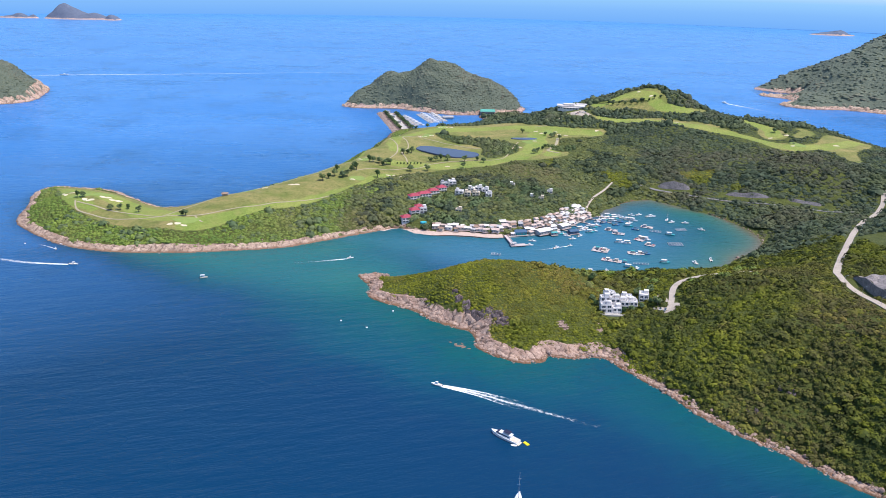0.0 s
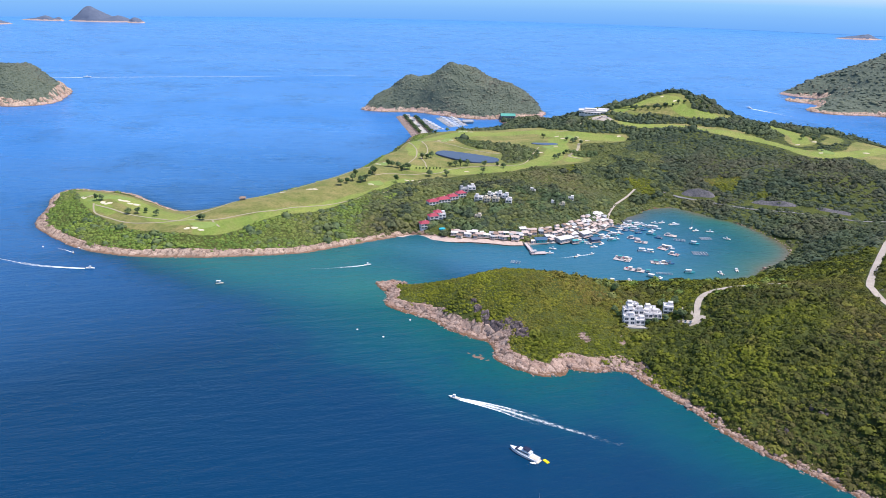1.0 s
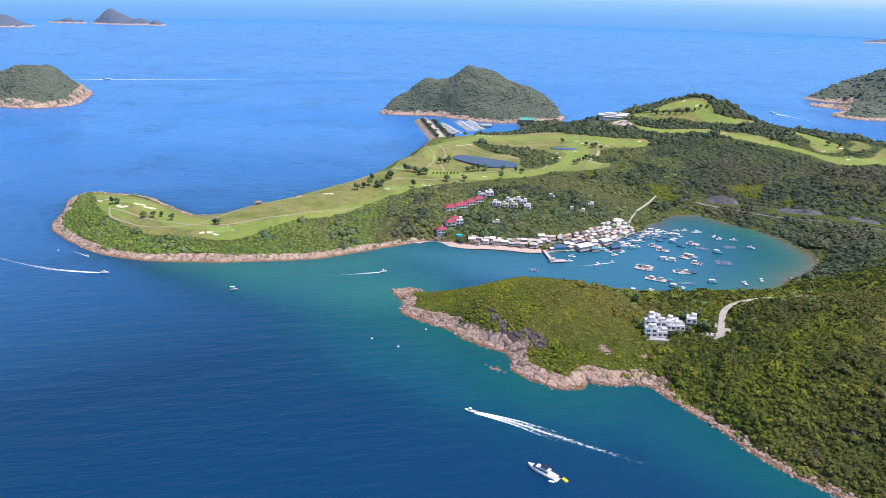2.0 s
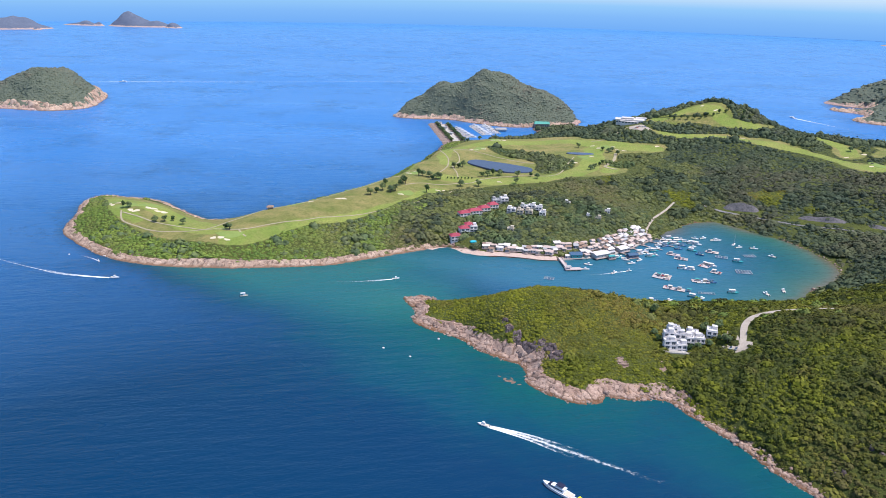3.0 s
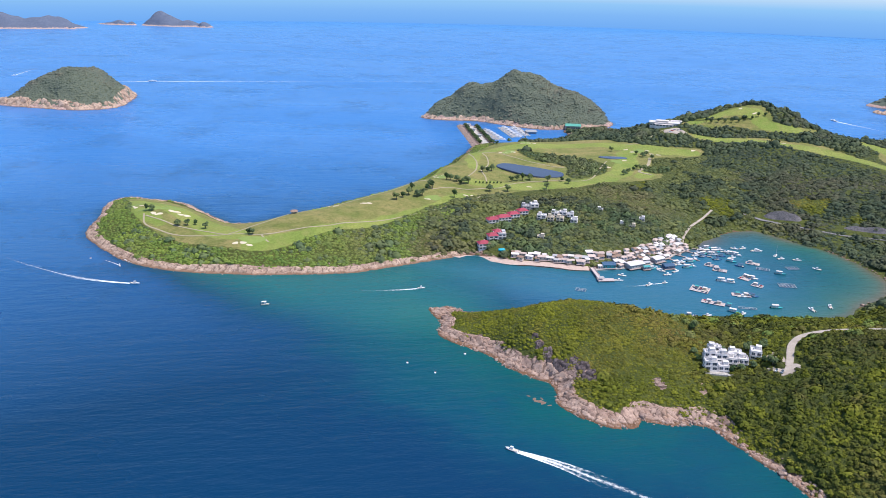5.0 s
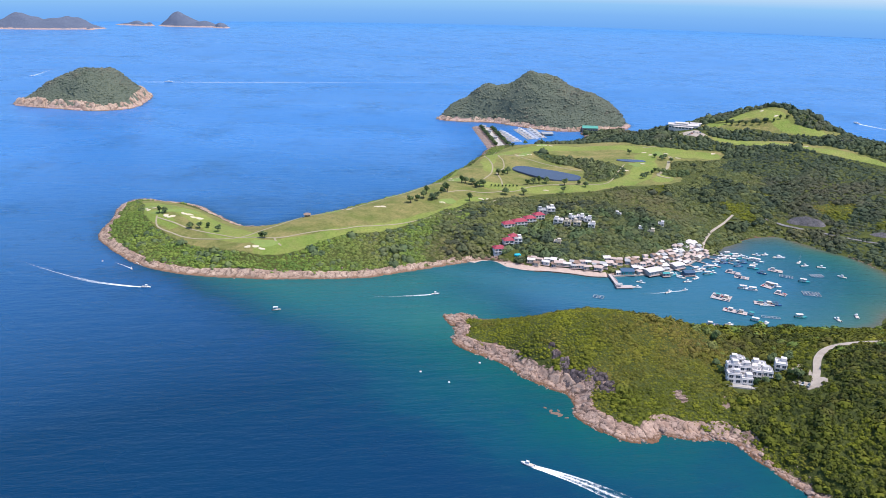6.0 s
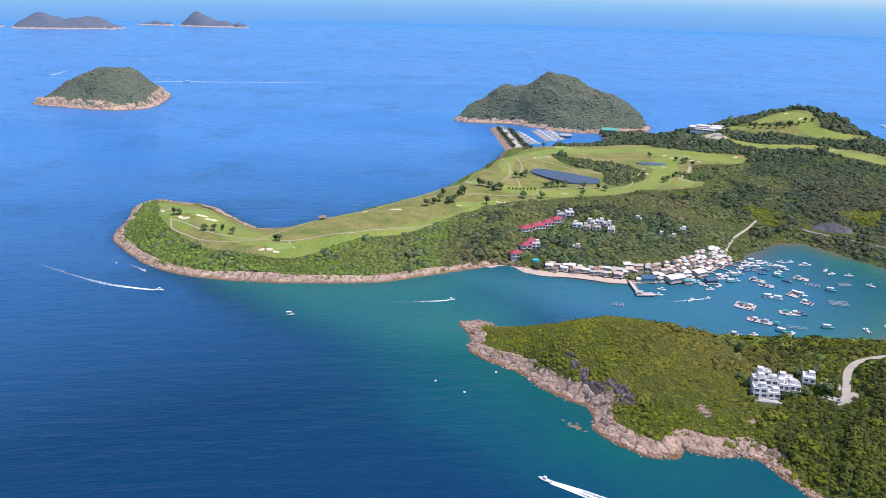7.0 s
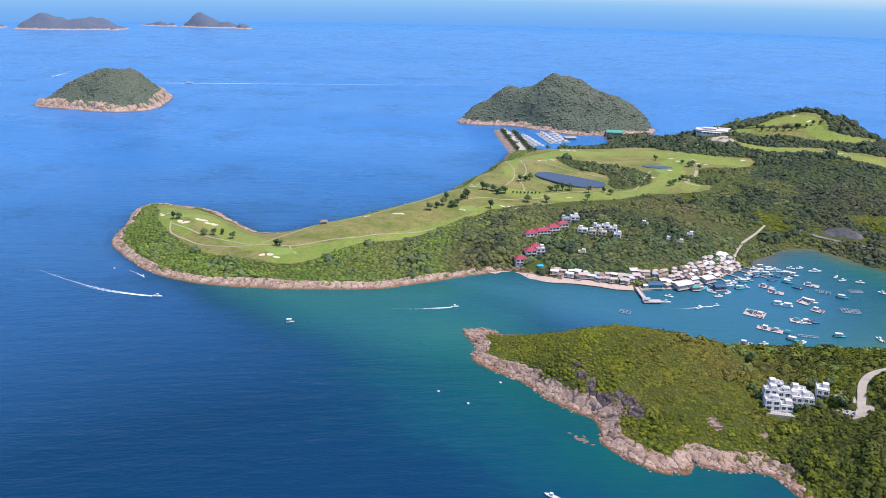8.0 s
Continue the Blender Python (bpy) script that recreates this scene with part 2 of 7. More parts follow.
# ---- materials ----
class Nodes:
    """A short way of writing node trees."""

    def __init__(self, name):
        self.mat = bpy.data.materials.new(name)
        self.mat.use_nodes = True
        self.tree = self.mat.node_tree
        self.bsdf = self.tree.nodes["Principled BSDF"]

    def put(self, socket, value):
        if hasattr(value, "is_output"):
            self.tree.links.new(value, socket)
        elif value is not None:
            socket.default_value = value

    def node(self, kind, out, **inputs):
        n = kind if hasattr(kind, "inputs") else self.tree.nodes.new(kind)
        for key, value in inputs.items():
            self.put(n.inputs[int(key[1:])] if key[1:].isdigit() else n.inputs[key], value)
        return n.outputs[out]

    def place(self):
        return self.node("ShaderNodeTexCoord", "Object")

    def world_place(self):
        return self.node("ShaderNodeNewGeometry", "Position")

    def noise(self, size, detail=4.0, rough=0.6, at=None, stretch=None):
        at = at or self.world_place()
        if stretch:
            at = self.node("ShaderNodeMapping", 0, Vector=at, Scale=stretch)
        return self.node("ShaderNodeTexNoise", 0, Vector=at, Scale=1.0 / size, Detail=detail, Roughness=rough)

    def ramp(self, value, *stops):
        n = self.tree.nodes.new("ShaderNodeValToRGB")
        while len(n.color_ramp.elements) < len(stops):
            n.color_ramp.elements.new(1.0)
        for e, (at, c) in zip(n.color_ramp.elements, stops):
            e.position = at
            e.color = (c, c, c, 1) if isinstance(c, (int, float)) else (*c, 1)
        self.put(n.inputs[0], value)
        return n.outputs[0]

    def mix(self, factor, a, b, blend="MIX"):
        n = self.tree.nodes.new("ShaderNodeMix")
        n.data_type, n.blend_type = "RGBA", blend
        self.put(n.inputs[0], factor)
        for socket, c in ((n.inputs[6], a), (n.inputs[7], b)):
            self.put(socket, (*c, 1) if isinstance(c, tuple) else c)
        return n.outputs[2]

    def math(self, kind, a, b=0.0, c=0.0):
        n = self.tree.nodes.new("ShaderNodeMath")
        n.operation = kind
        return self.node(n, 0, _0=a, _1=b, _2=c)

    def field(self, name):
        n = self.tree.nodes.new("ShaderNodeAttribute")
        n.attribute_name = name
        return n.outputs["Fac"]

    def cracks(self, scale, stretch):
        n = self.tree.nodes.new("ShaderNodeTexVoronoi")
        n.feature = "DISTANCE_TO_EDGE"
        return self.node(n, "Distance", Vector=self.node("ShaderNodeMapping", 0, Vector=self.world_place(), Scale=stretch), Scale=scale)

    def bump(self, height, strength, distance):
        self.put(self.bsdf.inputs["Normal"], self.node("ShaderNodeBump", 0, Strength=strength, Distance=distance, Height=height))

    def done(self, colour, rough=0.8, metal=0.0, spec=0.5):
        self.put(self.bsdf.inputs["Base Color"], (*colour, 1) if isinstance(colour, tuple) else colour)
        self.put(self.bsdf.inputs["Roughness"], rough)
        self.put(self.bsdf.inputs["Metallic"], metal)
        self.put(self.bsdf.inputs["Specular IOR Level"], spec)
        return self.mat


def ground_material(name, rocky, earth=((0.060, 0.078, 0.018), (0.115, 0.132, 0.028))):
    n = Nodes(name)
    shore, height, turf, wild = n.field("shore"), n.field("height"), n.field("turf"), n.field("bare")
    big, mid, fine = n.noise(38), n.noise(7, 5), n.noise(1.3, 5)
    soil = n.mix(n.ramp(mid, (0.35, 0.0), (0.7, 1.0)), earth[0], earth[1])
    rough_grass = n.mix(n.ramp(n.noise(30, 5, 0.65, stretch=(0.7, 1.1, 1)), (0.36, 0.0), (0.64, 1.0)), (0.180, 0.210, 0.050), (0.360, 0.295, 0.115))
    rough_grass = n.mix(n.ramp(n.noise(9, 5, 0.7), (0.5, 0.0), (0.7, 0.6)), rough_grass, (0.095, 0.135, 0.028))
    fairway = n.mix(n.ramp(big, (0.35, 0.0), (0.65, 1.0)), (0.220, 0.300, 0.058), (0.315, 0.350, 0.084))
    fairway = n.mix(n.ramp(n.noise(16, 5), (0.5, 0.0), (0.7, 0.5)), fairway, (0.33, 0.285, 0.105))
    cut = n.mix(n.ramp(n.field("mown"), (0.3, 0.0), (0.7, 1.0)), rough_grass, fairway)
    cut = n.mix(n.ramp(n.noise(2.4, 6, 0.7), (0.42, 0.0), (0.74, 0.55)), cut, (0.08, 0.115, 0.022))
    edge = n.math("ADD", turf, n.math("MULTIPLY", n.math("SUBTRACT", mid, 0.5), 0.5))
    low = n.mix(n.ramp(edge, (0.42, 0.0), (0.58, 1.0)), soil, cut)
    seams = n.cracks(0.13, (0.6, 1.3, 2.2))
    layers = n.noise(3.2, 6, 0.75, stretch=(0.28, 1.25, 2.0))
    stone = n.mix(n.ramp(n.noise(4.5, 6, 0.7), (0.3, 0.0), (0.72, 1.0)), rocky[0], rocky[1])
    stone = n.mix(n.ramp(seams, (0.0, 0.65), (0.035, 0.0)), stone, rocky[2])
    stone = n.mix(n.ramp(layers, (0.51, 0.0), (0.60, 0.9)), stone, rocky[2])
    tide = n.math("ADD", height, n.math("MULTIPLY", n.math("SUBTRACT", mid, 0.5), 2.4))
    stone = n.mix(n.ramp(n.math("MULTIPLY", tide, 0.25), (0.06, 0.85), (0.32, 0.0)), stone, rocky[3])
    reach_in = n.math("ADD", shore, n.math("MULTIPLY", n.math("SUBTRACT", n.noise(9, 4), 0.5), 17.0))
    rockmask = n.ramp(n.math("MULTIPLY", n.math("SUBTRACT", reach_in, wild), 0.05), (0.34, 1.0), (0.42, 0.0))
    colour = n.mix(rockmask, low, stone)
    n.bump(n.math("ADD", n.math("MULTIPLY", layers, 1.4), n.noise(1.2, 6, 0.7)), 1.0, 1.1)
    return n.done(colour, 0.9, 0, 0.25)


def leaf_material(name, tones, patch=30.0):
    """tones: dark, middle, light, dry."""
    n = Nodes(name)
    chance = n.node("ShaderNodeNewGeometry", "Random Per Island")
    crown = n.field("crown")
    a = n.mix(n.ramp(n.noise(patch, 5, 0.65), (0.36, 0.0), (0.64, 1.0)), tones[0], tones[1])
    a = n.mix(n.ramp(n.noise(patch * 2.6, 4, 0.6), (0.48, 0.0), (0.64, 0.65)), a, tones[2])
    a = n.mix(n.ramp(n.noise(patch * 0.3, 4, 0.65), (0.52, 0.0), (0.72, 0.6)), a, tones[2])
    a = n.mix(n.ramp(n.noise(patch * 1.5, 4, 0.65), (0.55, 0.0), (0.70, 0.55)), a, tones[3])
    a = n.mix(n.math("MULTIPLY", n.field("dry"), 0.75), a, tones[3])
    a = n.mix(n.ramp(crown, (0.0, 0.6), (0.35, 0.0)), a, tones[0])
    a = n.mix(n.ramp(crown, (0.72, 0.0), (1.0, 0.55)), a, tones[2])
    a = n.mix(n.ramp(chance, (0.0, 0.42), (0.4, 0.0)), a, n.mix(0.7, a, (0.012, 0.022, 0.005)))
    a = n.mix(n.ramp(chance, (0.6, 0.0), (1.0, 0.2)), a, tones[2])
    return n.done(a, 0.75, 0, 0.15)


ROCK_PINK = ((0.28, 0.18, 0.145), (0.50, 0.37, 0.31), (0.07, 0.045, 0.040), (0.15, 0.08, 0.045))
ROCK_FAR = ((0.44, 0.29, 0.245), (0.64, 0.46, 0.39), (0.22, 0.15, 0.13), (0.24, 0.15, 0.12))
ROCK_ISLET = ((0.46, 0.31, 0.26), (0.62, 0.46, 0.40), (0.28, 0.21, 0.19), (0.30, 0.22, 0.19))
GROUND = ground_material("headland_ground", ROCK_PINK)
# Island and islet earths are tinted blue grey in place of distance haze.
ISLAND = ground_material("island_ground_hazed", ROCK_FAR, ((0.100, 0.126, 0.096), (0.145, 0.168, 0.118)))
ISLET_HAZED = ground_material("islet_ground_hazed", ROCK_ISLET, ((0.10, 0.128, 0.185), (0.15, 0.178, 0.24)))
SLOPE_LEAF = leaf_material("slope_leaves", ((0.028, 0.043, 0.012), (0.072, 0.090, 0.015), (0.195, 0.212, 0.017), (0.130, 0.104, 0.042)), 16)
SCRUB = leaf_material("scrub_leaves", ((0.080, 0.096, 0.014), (0.142, 0.162, 0.018), (0.245, 0.258, 0.022), (0.205, 0.150, 0.048)), 20)
# Wood tones hold some extra blue in place of distance haze.
WOOD_LEAF = leaf_material("wood_leaves", ((0.088, 0.116, 0.052), (0.128, 0.152, 0.058), (0.190, 0.202, 0.058), (0.165, 0.142, 0.070)), 34)
HILL_LEAF = leaf_material("hill_leaves", ((0.048, 0.074, 0.048), (0.072, 0.099, 0.055), (0.115, 0.140, 0.059), (0.110, 0.102, 0.064)), 40)
BANK_LEAF = leaf_material("bank_leaves", ((0.118, 0.190, 0.044), (0.168, 0.246, 0.050), (0.230, 0.300, 0.056), (0.20, 0.185, 0.075)), 24)
# Island leaf tones carry painted haze too, greyer and bluer than near leaves.
FAR_LEAF = leaf_material("island_leaves_hazed", ((0.098, 0.128, 0.096), (0.136, 0.164, 0.116), (0.172, 0.192, 0.126), (0.22, 0.19, 0.150)), 60)


def sea_material():
    n = Nodes("sea_water")
    shallow, silt, murk = n.field("shallow"), n.field("silt"), n.field("murk")
    wide = n.noise(120, 4, 0.6, stretch=(1, 1, 1))
    s = n.math("ADD", shallow, n.math("MULTIPLY", n.math("SUBTRACT", wide, 0.5), 0.28))
    s = n.math("ADD", s, n.math("MULTIPLY", n.math("SUBTRACT", n.noise(16, 4), 0.5), 0.16))
    # Wind streaks painted as paler bands within the far blue.
    lanes = n.ramp(n.noise(340, 5, 0.6, stretch=(0.22, 1.0, 1.0)), (0.35, 0.0), (0.65, 1.0))
    # Base colour brightens with distance out, standing in for reflected sky.
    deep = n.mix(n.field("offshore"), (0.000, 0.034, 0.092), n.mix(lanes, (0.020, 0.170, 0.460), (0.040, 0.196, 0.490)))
    # Farther out it pales again: horizon haze put into the colour.
    deep = n.mix(n.field("haze_fade"), deep, (0.060, 0.232, 0.53))
    colour = n.ramp(s, (0.10, (0.000, 0.034, 0.092)), (0.34, (0.000, 0.060, 0.100)), (0.58, (0.000, 0.090, 0.086)),
                    (0.80, (0.008, 0.115, 0.078)), (1.0, (0.060, 0.095, 0.045)))
    colour = n.mix(n.ramp(s, (0.10, 0.0), (0.30, 1.0)), deep, colour)
    colour = n.mix(murk, colour, (0.034, 0.165, 0.212))
    colour = n.mix(silt, colour, (0.16, 0.125, 0.085))
    lean = n.node("ShaderNodeMapping", 0, Vector=n.world_place(), Rotation=(0.0, 0.0, -0.30))
    ripple = n.noise(5.0, 6, 0.68, lean, (0.34, 1.0, 1.0))
    swell = n.noise(11.0, 4, 0.6, lean, (0.25, 1.0, 1.0))
    n.bump(n.math("ADD", ripple, n.math("MULTIPLY", swell, 2.0)), n.math("MULTIPLY_ADD", n.field("offshore"), 0.3, 0.7), 0.95)
    gust = n.noise(210, 4, 0.6, stretch=(0.25, 1.0, 1.0))
    rough = n.ramp(gust, (0.35, 0.25), (0.7, 0.31))
    mat = n.done(colour, rough, 0, 0.42)
    n.bsdf.inputs["IOR"].default_value = 1.33
    return mat


SEA = sea_material()


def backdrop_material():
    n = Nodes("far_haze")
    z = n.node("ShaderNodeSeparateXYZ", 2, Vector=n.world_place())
    # Far sea and haze painted as a glow, paler with height.
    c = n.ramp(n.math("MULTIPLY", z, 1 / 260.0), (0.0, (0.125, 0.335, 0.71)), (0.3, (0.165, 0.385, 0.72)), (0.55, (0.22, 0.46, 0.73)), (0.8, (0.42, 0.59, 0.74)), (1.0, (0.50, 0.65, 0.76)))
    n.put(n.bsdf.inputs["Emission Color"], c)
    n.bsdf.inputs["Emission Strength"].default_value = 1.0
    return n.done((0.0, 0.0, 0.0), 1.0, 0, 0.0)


HAZE = backdrop_material()


def plain(name, colour, rough=0.7, metal=0.0, wear=0.25, size=1.2, dirt=(0.2, 0.18, 0.15)):
    """A painted, plastered or moulded surface with faint stains at two scales."""
    n = Nodes(name)
    own = n.place()
    stain = n.ramp(n.noise(size, 5, 0.65, own, (1, 1, 0.35)), (0.45, 0.0), (0.8, wear))
    c = n.mix(stain, colour, dirt)
    c = n.mix(n.ramp(n.noise(size * 0.15, 4, 0.6, own), (0.35, 0.0), (0.75, wear * 0.4)), c, tuple(v * 0.7 for v in colour))
    chance = n.node("ShaderNodeObjectInfo", "Random")
    c = n.mix(n.math("MULTIPLY", chance, 0.18), c, tuple(v * 0.62 for v in colour))
    n.bump(n.noise(size * 0.2, 4, 0.6, own), 0.15, 0.03)
    return n.done(c, rough, metal, 0.4)


def ribbed(name, colour, pitch, rough=0.55, metal=0.0, rust=0.3):
    """Corrugated sheet or rows of tile."""
    n = Nodes(name)
    own = n.place()
    wave = n.node("ShaderNodeTexWave", 0, Vector=own, Scale=1.0 / pitch, Distortion=0.2, Detail=1.0)
    c = n.mix(n.ramp(n.noise(1.4, 5, 0.7, own), (0.5, 0.0), (0.75, rust)), colour, (0.22, 0.12, 0.07))
    c = n.mix(n.ramp(wave, (0.0, 0.25), (0.5, 0.0)), c, tuple(v * 0.5 for v in colour))
    c = n.mix(n.math("MULTIPLY", n.node("ShaderNodeObjectInfo", "Random"), 0.3), c, tuple(v * 0.55 for v in colour))
    n.bump(wave, 0.5, 0.05)
    return n.done(c, rough, metal, 0.4)


def gritty(name, dark, light, size, rough=0.9, crack=None):
    """Stone, sand, concrete or tarmac, by world place."""
    n = Nodes(name)
    c = n.mix(n.ramp(n.noise(size, 6, 0.65), (0.32, 0.0), (0.7, 1.0)), dark, light)
    c = n.mix(n.ramp(n.noise(size * 0.12, 5, 0.7), (0.4, 0.0), (0.75, 0.5)), c, tuple(v * 0.6 for v in dark))
    if crack:
        c = n.mix(n.ramp(n.cracks(crack, (1, 1, 1.5)), (0.0, 0.6), (0.08, 0.0)), c, tuple(v * 0.35 for v in dark))
    n.bump(n.noise(size * 0.2, 6, 0.7), 0.6, 0.12)
    return n.done(c, rough, 0, 0.3)


def glass_dark(name, colour):
    n = Nodes(name)
    c = n.mix(n.noise(1.5, 2, 0.5, n.place()), colour, tuple(v * 2.2 for v in colour))
    return n.done(c, 0.06, 0, 0.6)


PLASTER = plain("white_plaster", (0.78, 0.745, 0.72), 0.8, 0, 0.3, 2.4, (0.42, 0.40, 0.38))
CREAM = plain("cream_plaster", (0.66, 0.58, 0.46), 0.8, 0, 0.3, 2.4)
GREY_WALL = plain("grey_render", (0.46, 0.46, 0.46), 0.85, 0, 0.35, 2.0)
RED_TILE = ribbed("red_roof_tile", (0.40, 0.05, 0.085), 0.9, 0.6, 0, 0.15)
WHITE_SHEET = ribbed("white_roof_sheet", (0.80, 0.74, 0.70), 1.1, 0.55, 0, 0.35)
PALE_SHEET = ribbed("pink_grey_roof_sheet", (0.60, 0.475, 0.41), 1.1, 0.6, 0, 0.35)
GREY_SHEET = ribbed("grey_roof_sheet", (0.46, 0.46, 0.46), 1.1, 0.5, 0, 0.3)
RUST_SHEET = ribbed("brown_roof_sheet", (0.33, 0.22, 0.16), 1.1, 0.6, 0, 0.5)
TEAL_SHEET = ribbed("teal_roof_sheet", (0.05, 0.34, 0.34), 1.1, 0.5, 0, 0.15)
GREEN_SHEET = ribbed("green_roof_sheet", (0.10, 0.42, 0.33), 1.6, 0.5, 0, 0.1)
BLUE_SHEET = ribbed("blue_roof_sheet", (0.06, 0.13, 0.22), 1.1, 0.5, 0, 0.15)
GLASS = glass_dark("window_glass", (0.03, 0.045, 0.06))
CONCRETE = gritty("pale_concrete", (0.42, 0.39, 0.35), (0.58, 0.54, 0.49), 5.0)
TRACK = gritty("cart_path_concrete", (0.34, 0.295, 0.19), (0.46, 0.40, 0.27), 4.0)
TARMAC = gritty("worn_road", (0.38, 0.325, 0.27), (0.52, 0.45, 0.375), 6.0)
SHOTCRETE = gritty("dark_shotcrete", (0.13, 0.125, 0.13), (0.24, 0.22, 0.22), 5.0, 0.9, 0.3)
GREEN_TURF = gritty("putting_turf", (0.19, 0.27, 0.065), (0.25, 0.32, 0.085), 5.0)
SAND = gritty("bunker_sand", (0.60, 0.52, 0.36), (0.76, 0.68, 0.50), 3.0)
BEACH_SAND = gritty("pink_beach_sand", (0.48, 0.355, 0.29), (0.64, 0.50, 0.42), 4.0)
REEF = gritty("wet_reef_rock", (0.16, 0.10, 0.075), (0.30, 0.21, 0.16), 1.5)
OLD_ROAD = gritty("old_asphalt", (0.17, 0.165, 0.16), (0.27, 0.26, 0.25), 5.0)
CUT_ROCK = gritty("cut_rock", (0.25, 0.215, 0.20), (0.44, 0.385, 0.36), 3.0, 0.9, 0.35)
STONE = gritty("granite_boulder", (0.22, 0.145, 0.115), (0.54, 0.41, 0.345), 2.6, 0.9, 0.4)
BARK = gritty("tree_bark", (0.10, 0.075, 0.055), (0.18, 0.14, 0.10), 0.6)
PALE_PLANK = plain("bleached_planks", (0.56, 0.47, 0.45), 0.85, 0, 0.4, 1.0)
PLANK = plain("weathered_planks", (0.42, 0.33, 0.30), 0.85, 0, 0.4, 1.0)
HULL_WHITE = plain("white_gelcoat", (0.80, 0.80, 0.80), 0.28, 0, 0.08, 2.0)
HULL_TEAL = plain("teal_boat_paint", (0.04, 0.42, 0.44), 0.45, 0, 0.2, 1.5)
HULL_BLUE = plain("blue_boat_paint", (0.05, 0.16, 0.36), 0.45, 0, 0.2, 1.5)
HULL_NAVY = plain("navy_canvas", (0.012, 0.016, 0.05), 0.6, 0, 0.1, 1.5)
DECK = plain("pale_deck", (0.62, 0.54, 0.44), 0.7, 0, 0.2, 1.0)
YELLOW = plain("yellow_float_vinyl", (0.85, 0.62, 0.01), 0.4, 0, 0.05, 1.0)
RED_PAINT = plain("red_paint", (0.55, 0.04, 0.05), 0.5, 0, 0.15, 1.0)
BLACK = plain("black_rubber", (0.02, 0.02, 0.02), 0.6, 0, 0.1, 1.0)
STEEL = plain("painted_steel", (0.55, 0.56, 0.58), 0.4, 0.3, 0.15, 1.0)
# Tree tones are bluer and lighter, partly standing in for haze.
TREE_LEAF = leaf_material("tree_leaves", ((0.076, 0.118, 0.060), (0.118, 0.170, 0.072), (0.180, 0.226, 0.076), (0.15, 0.155, 0.08)), 14)
DARK_LEAF = leaf_material("pine_leaves", ((0.026, 0.055, 0.022), (0.042, 0.080, 0.028), (0.07, 0.115, 0.034), (0.06, 0.07, 0.035)), 14)


def foam_material():
    n = Nodes("wake_foam")
    near = n.field("foam")
    streak = n.noise(2.2, 6, 0.75)
    mask = n.ramp(n.math("ADD", n.math("MULTIPLY", near, 0.9), n.math("MULTIPLY", n.math("SUBTRACT", streak, 0.5), 1.3)), (0.30, 0.0), (0.75, 1.0))
    n.put(n.bsdf.inputs["Alpha"], mask)
    n.bump(streak, 0.5, 0.2)
    return n.done((0.82, 0.86, 0.88), 0.7, 0, 0.3)


def pond_material(name, colour):
    n = Nodes(name)
    c = n.mix(n.noise(14, 3), colour, tuple(v * 1.7 for v in colour))
    n.bump(n.noise(1.2, 4), 0.12, 0.08)
    return n.done(c, 0.12, 0, 0.22)


FOAM = foam_material()
POND = pond_material("pond_water", (0.034, 0.045, 0.070))
POOL = pond_material("pool_water", (0.02, 0.36, 0.46))


# ---- large structure: sea, land, islands, distance ----
def mesh_object(name, verts, faces, material, smooth=False):
    me = bpy.data.meshes.new(name)
    verts, faces = np.asarray(verts, np.float32), np.asarray(faces, np.int32)
    k = faces.shape[1]
    me.vertices.add(len(verts))
    me.vertices.foreach_set("co", verts.ravel())
    me.loops.add(faces.size)
    me.loops.foreach_set("vertex_index", faces.ravel())
    me.polygons.add(len(faces))
    me.polygons.foreach_set("loop_start", np.arange(len(faces), dtype=np.int32) * k)
    me.polygons.foreach_set("loop_total", np.full(len(faces), k, np.int32))
    me.update(calc_edges=True)
    me.validate()
    me.materials.append(material)
    if smooth:
        me.polygons.foreach_set("use_smooth", np.ones(len(me.polygons), bool))
    return new(name, me)


def set_field(ob, name, values):
    ob.data.attributes.new(name, "FLOAT", "POINT").data.foreach_set("value", np.asarray(values, np.float32).ravel())


def sheet(xs, ys):
    gx, gy = np.meshgrid(xs, ys)
    w = len(xs)
    i = np.arange(len(ys) - 1)[:, None] * w + np.arange(w - 1)[None, :]
    return gx, gy, np.stack([i, i + 1, i + w + 1, i + w], -1).reshape(-1, 4)


def steps(*runs):
    """Grid lines: (from, to, step) runs joined."""
    out = [np.arange(a, b, s, dtype=float) for a, b, s in runs]
    return np.concatenate(out + [[runs[-1][1]]])


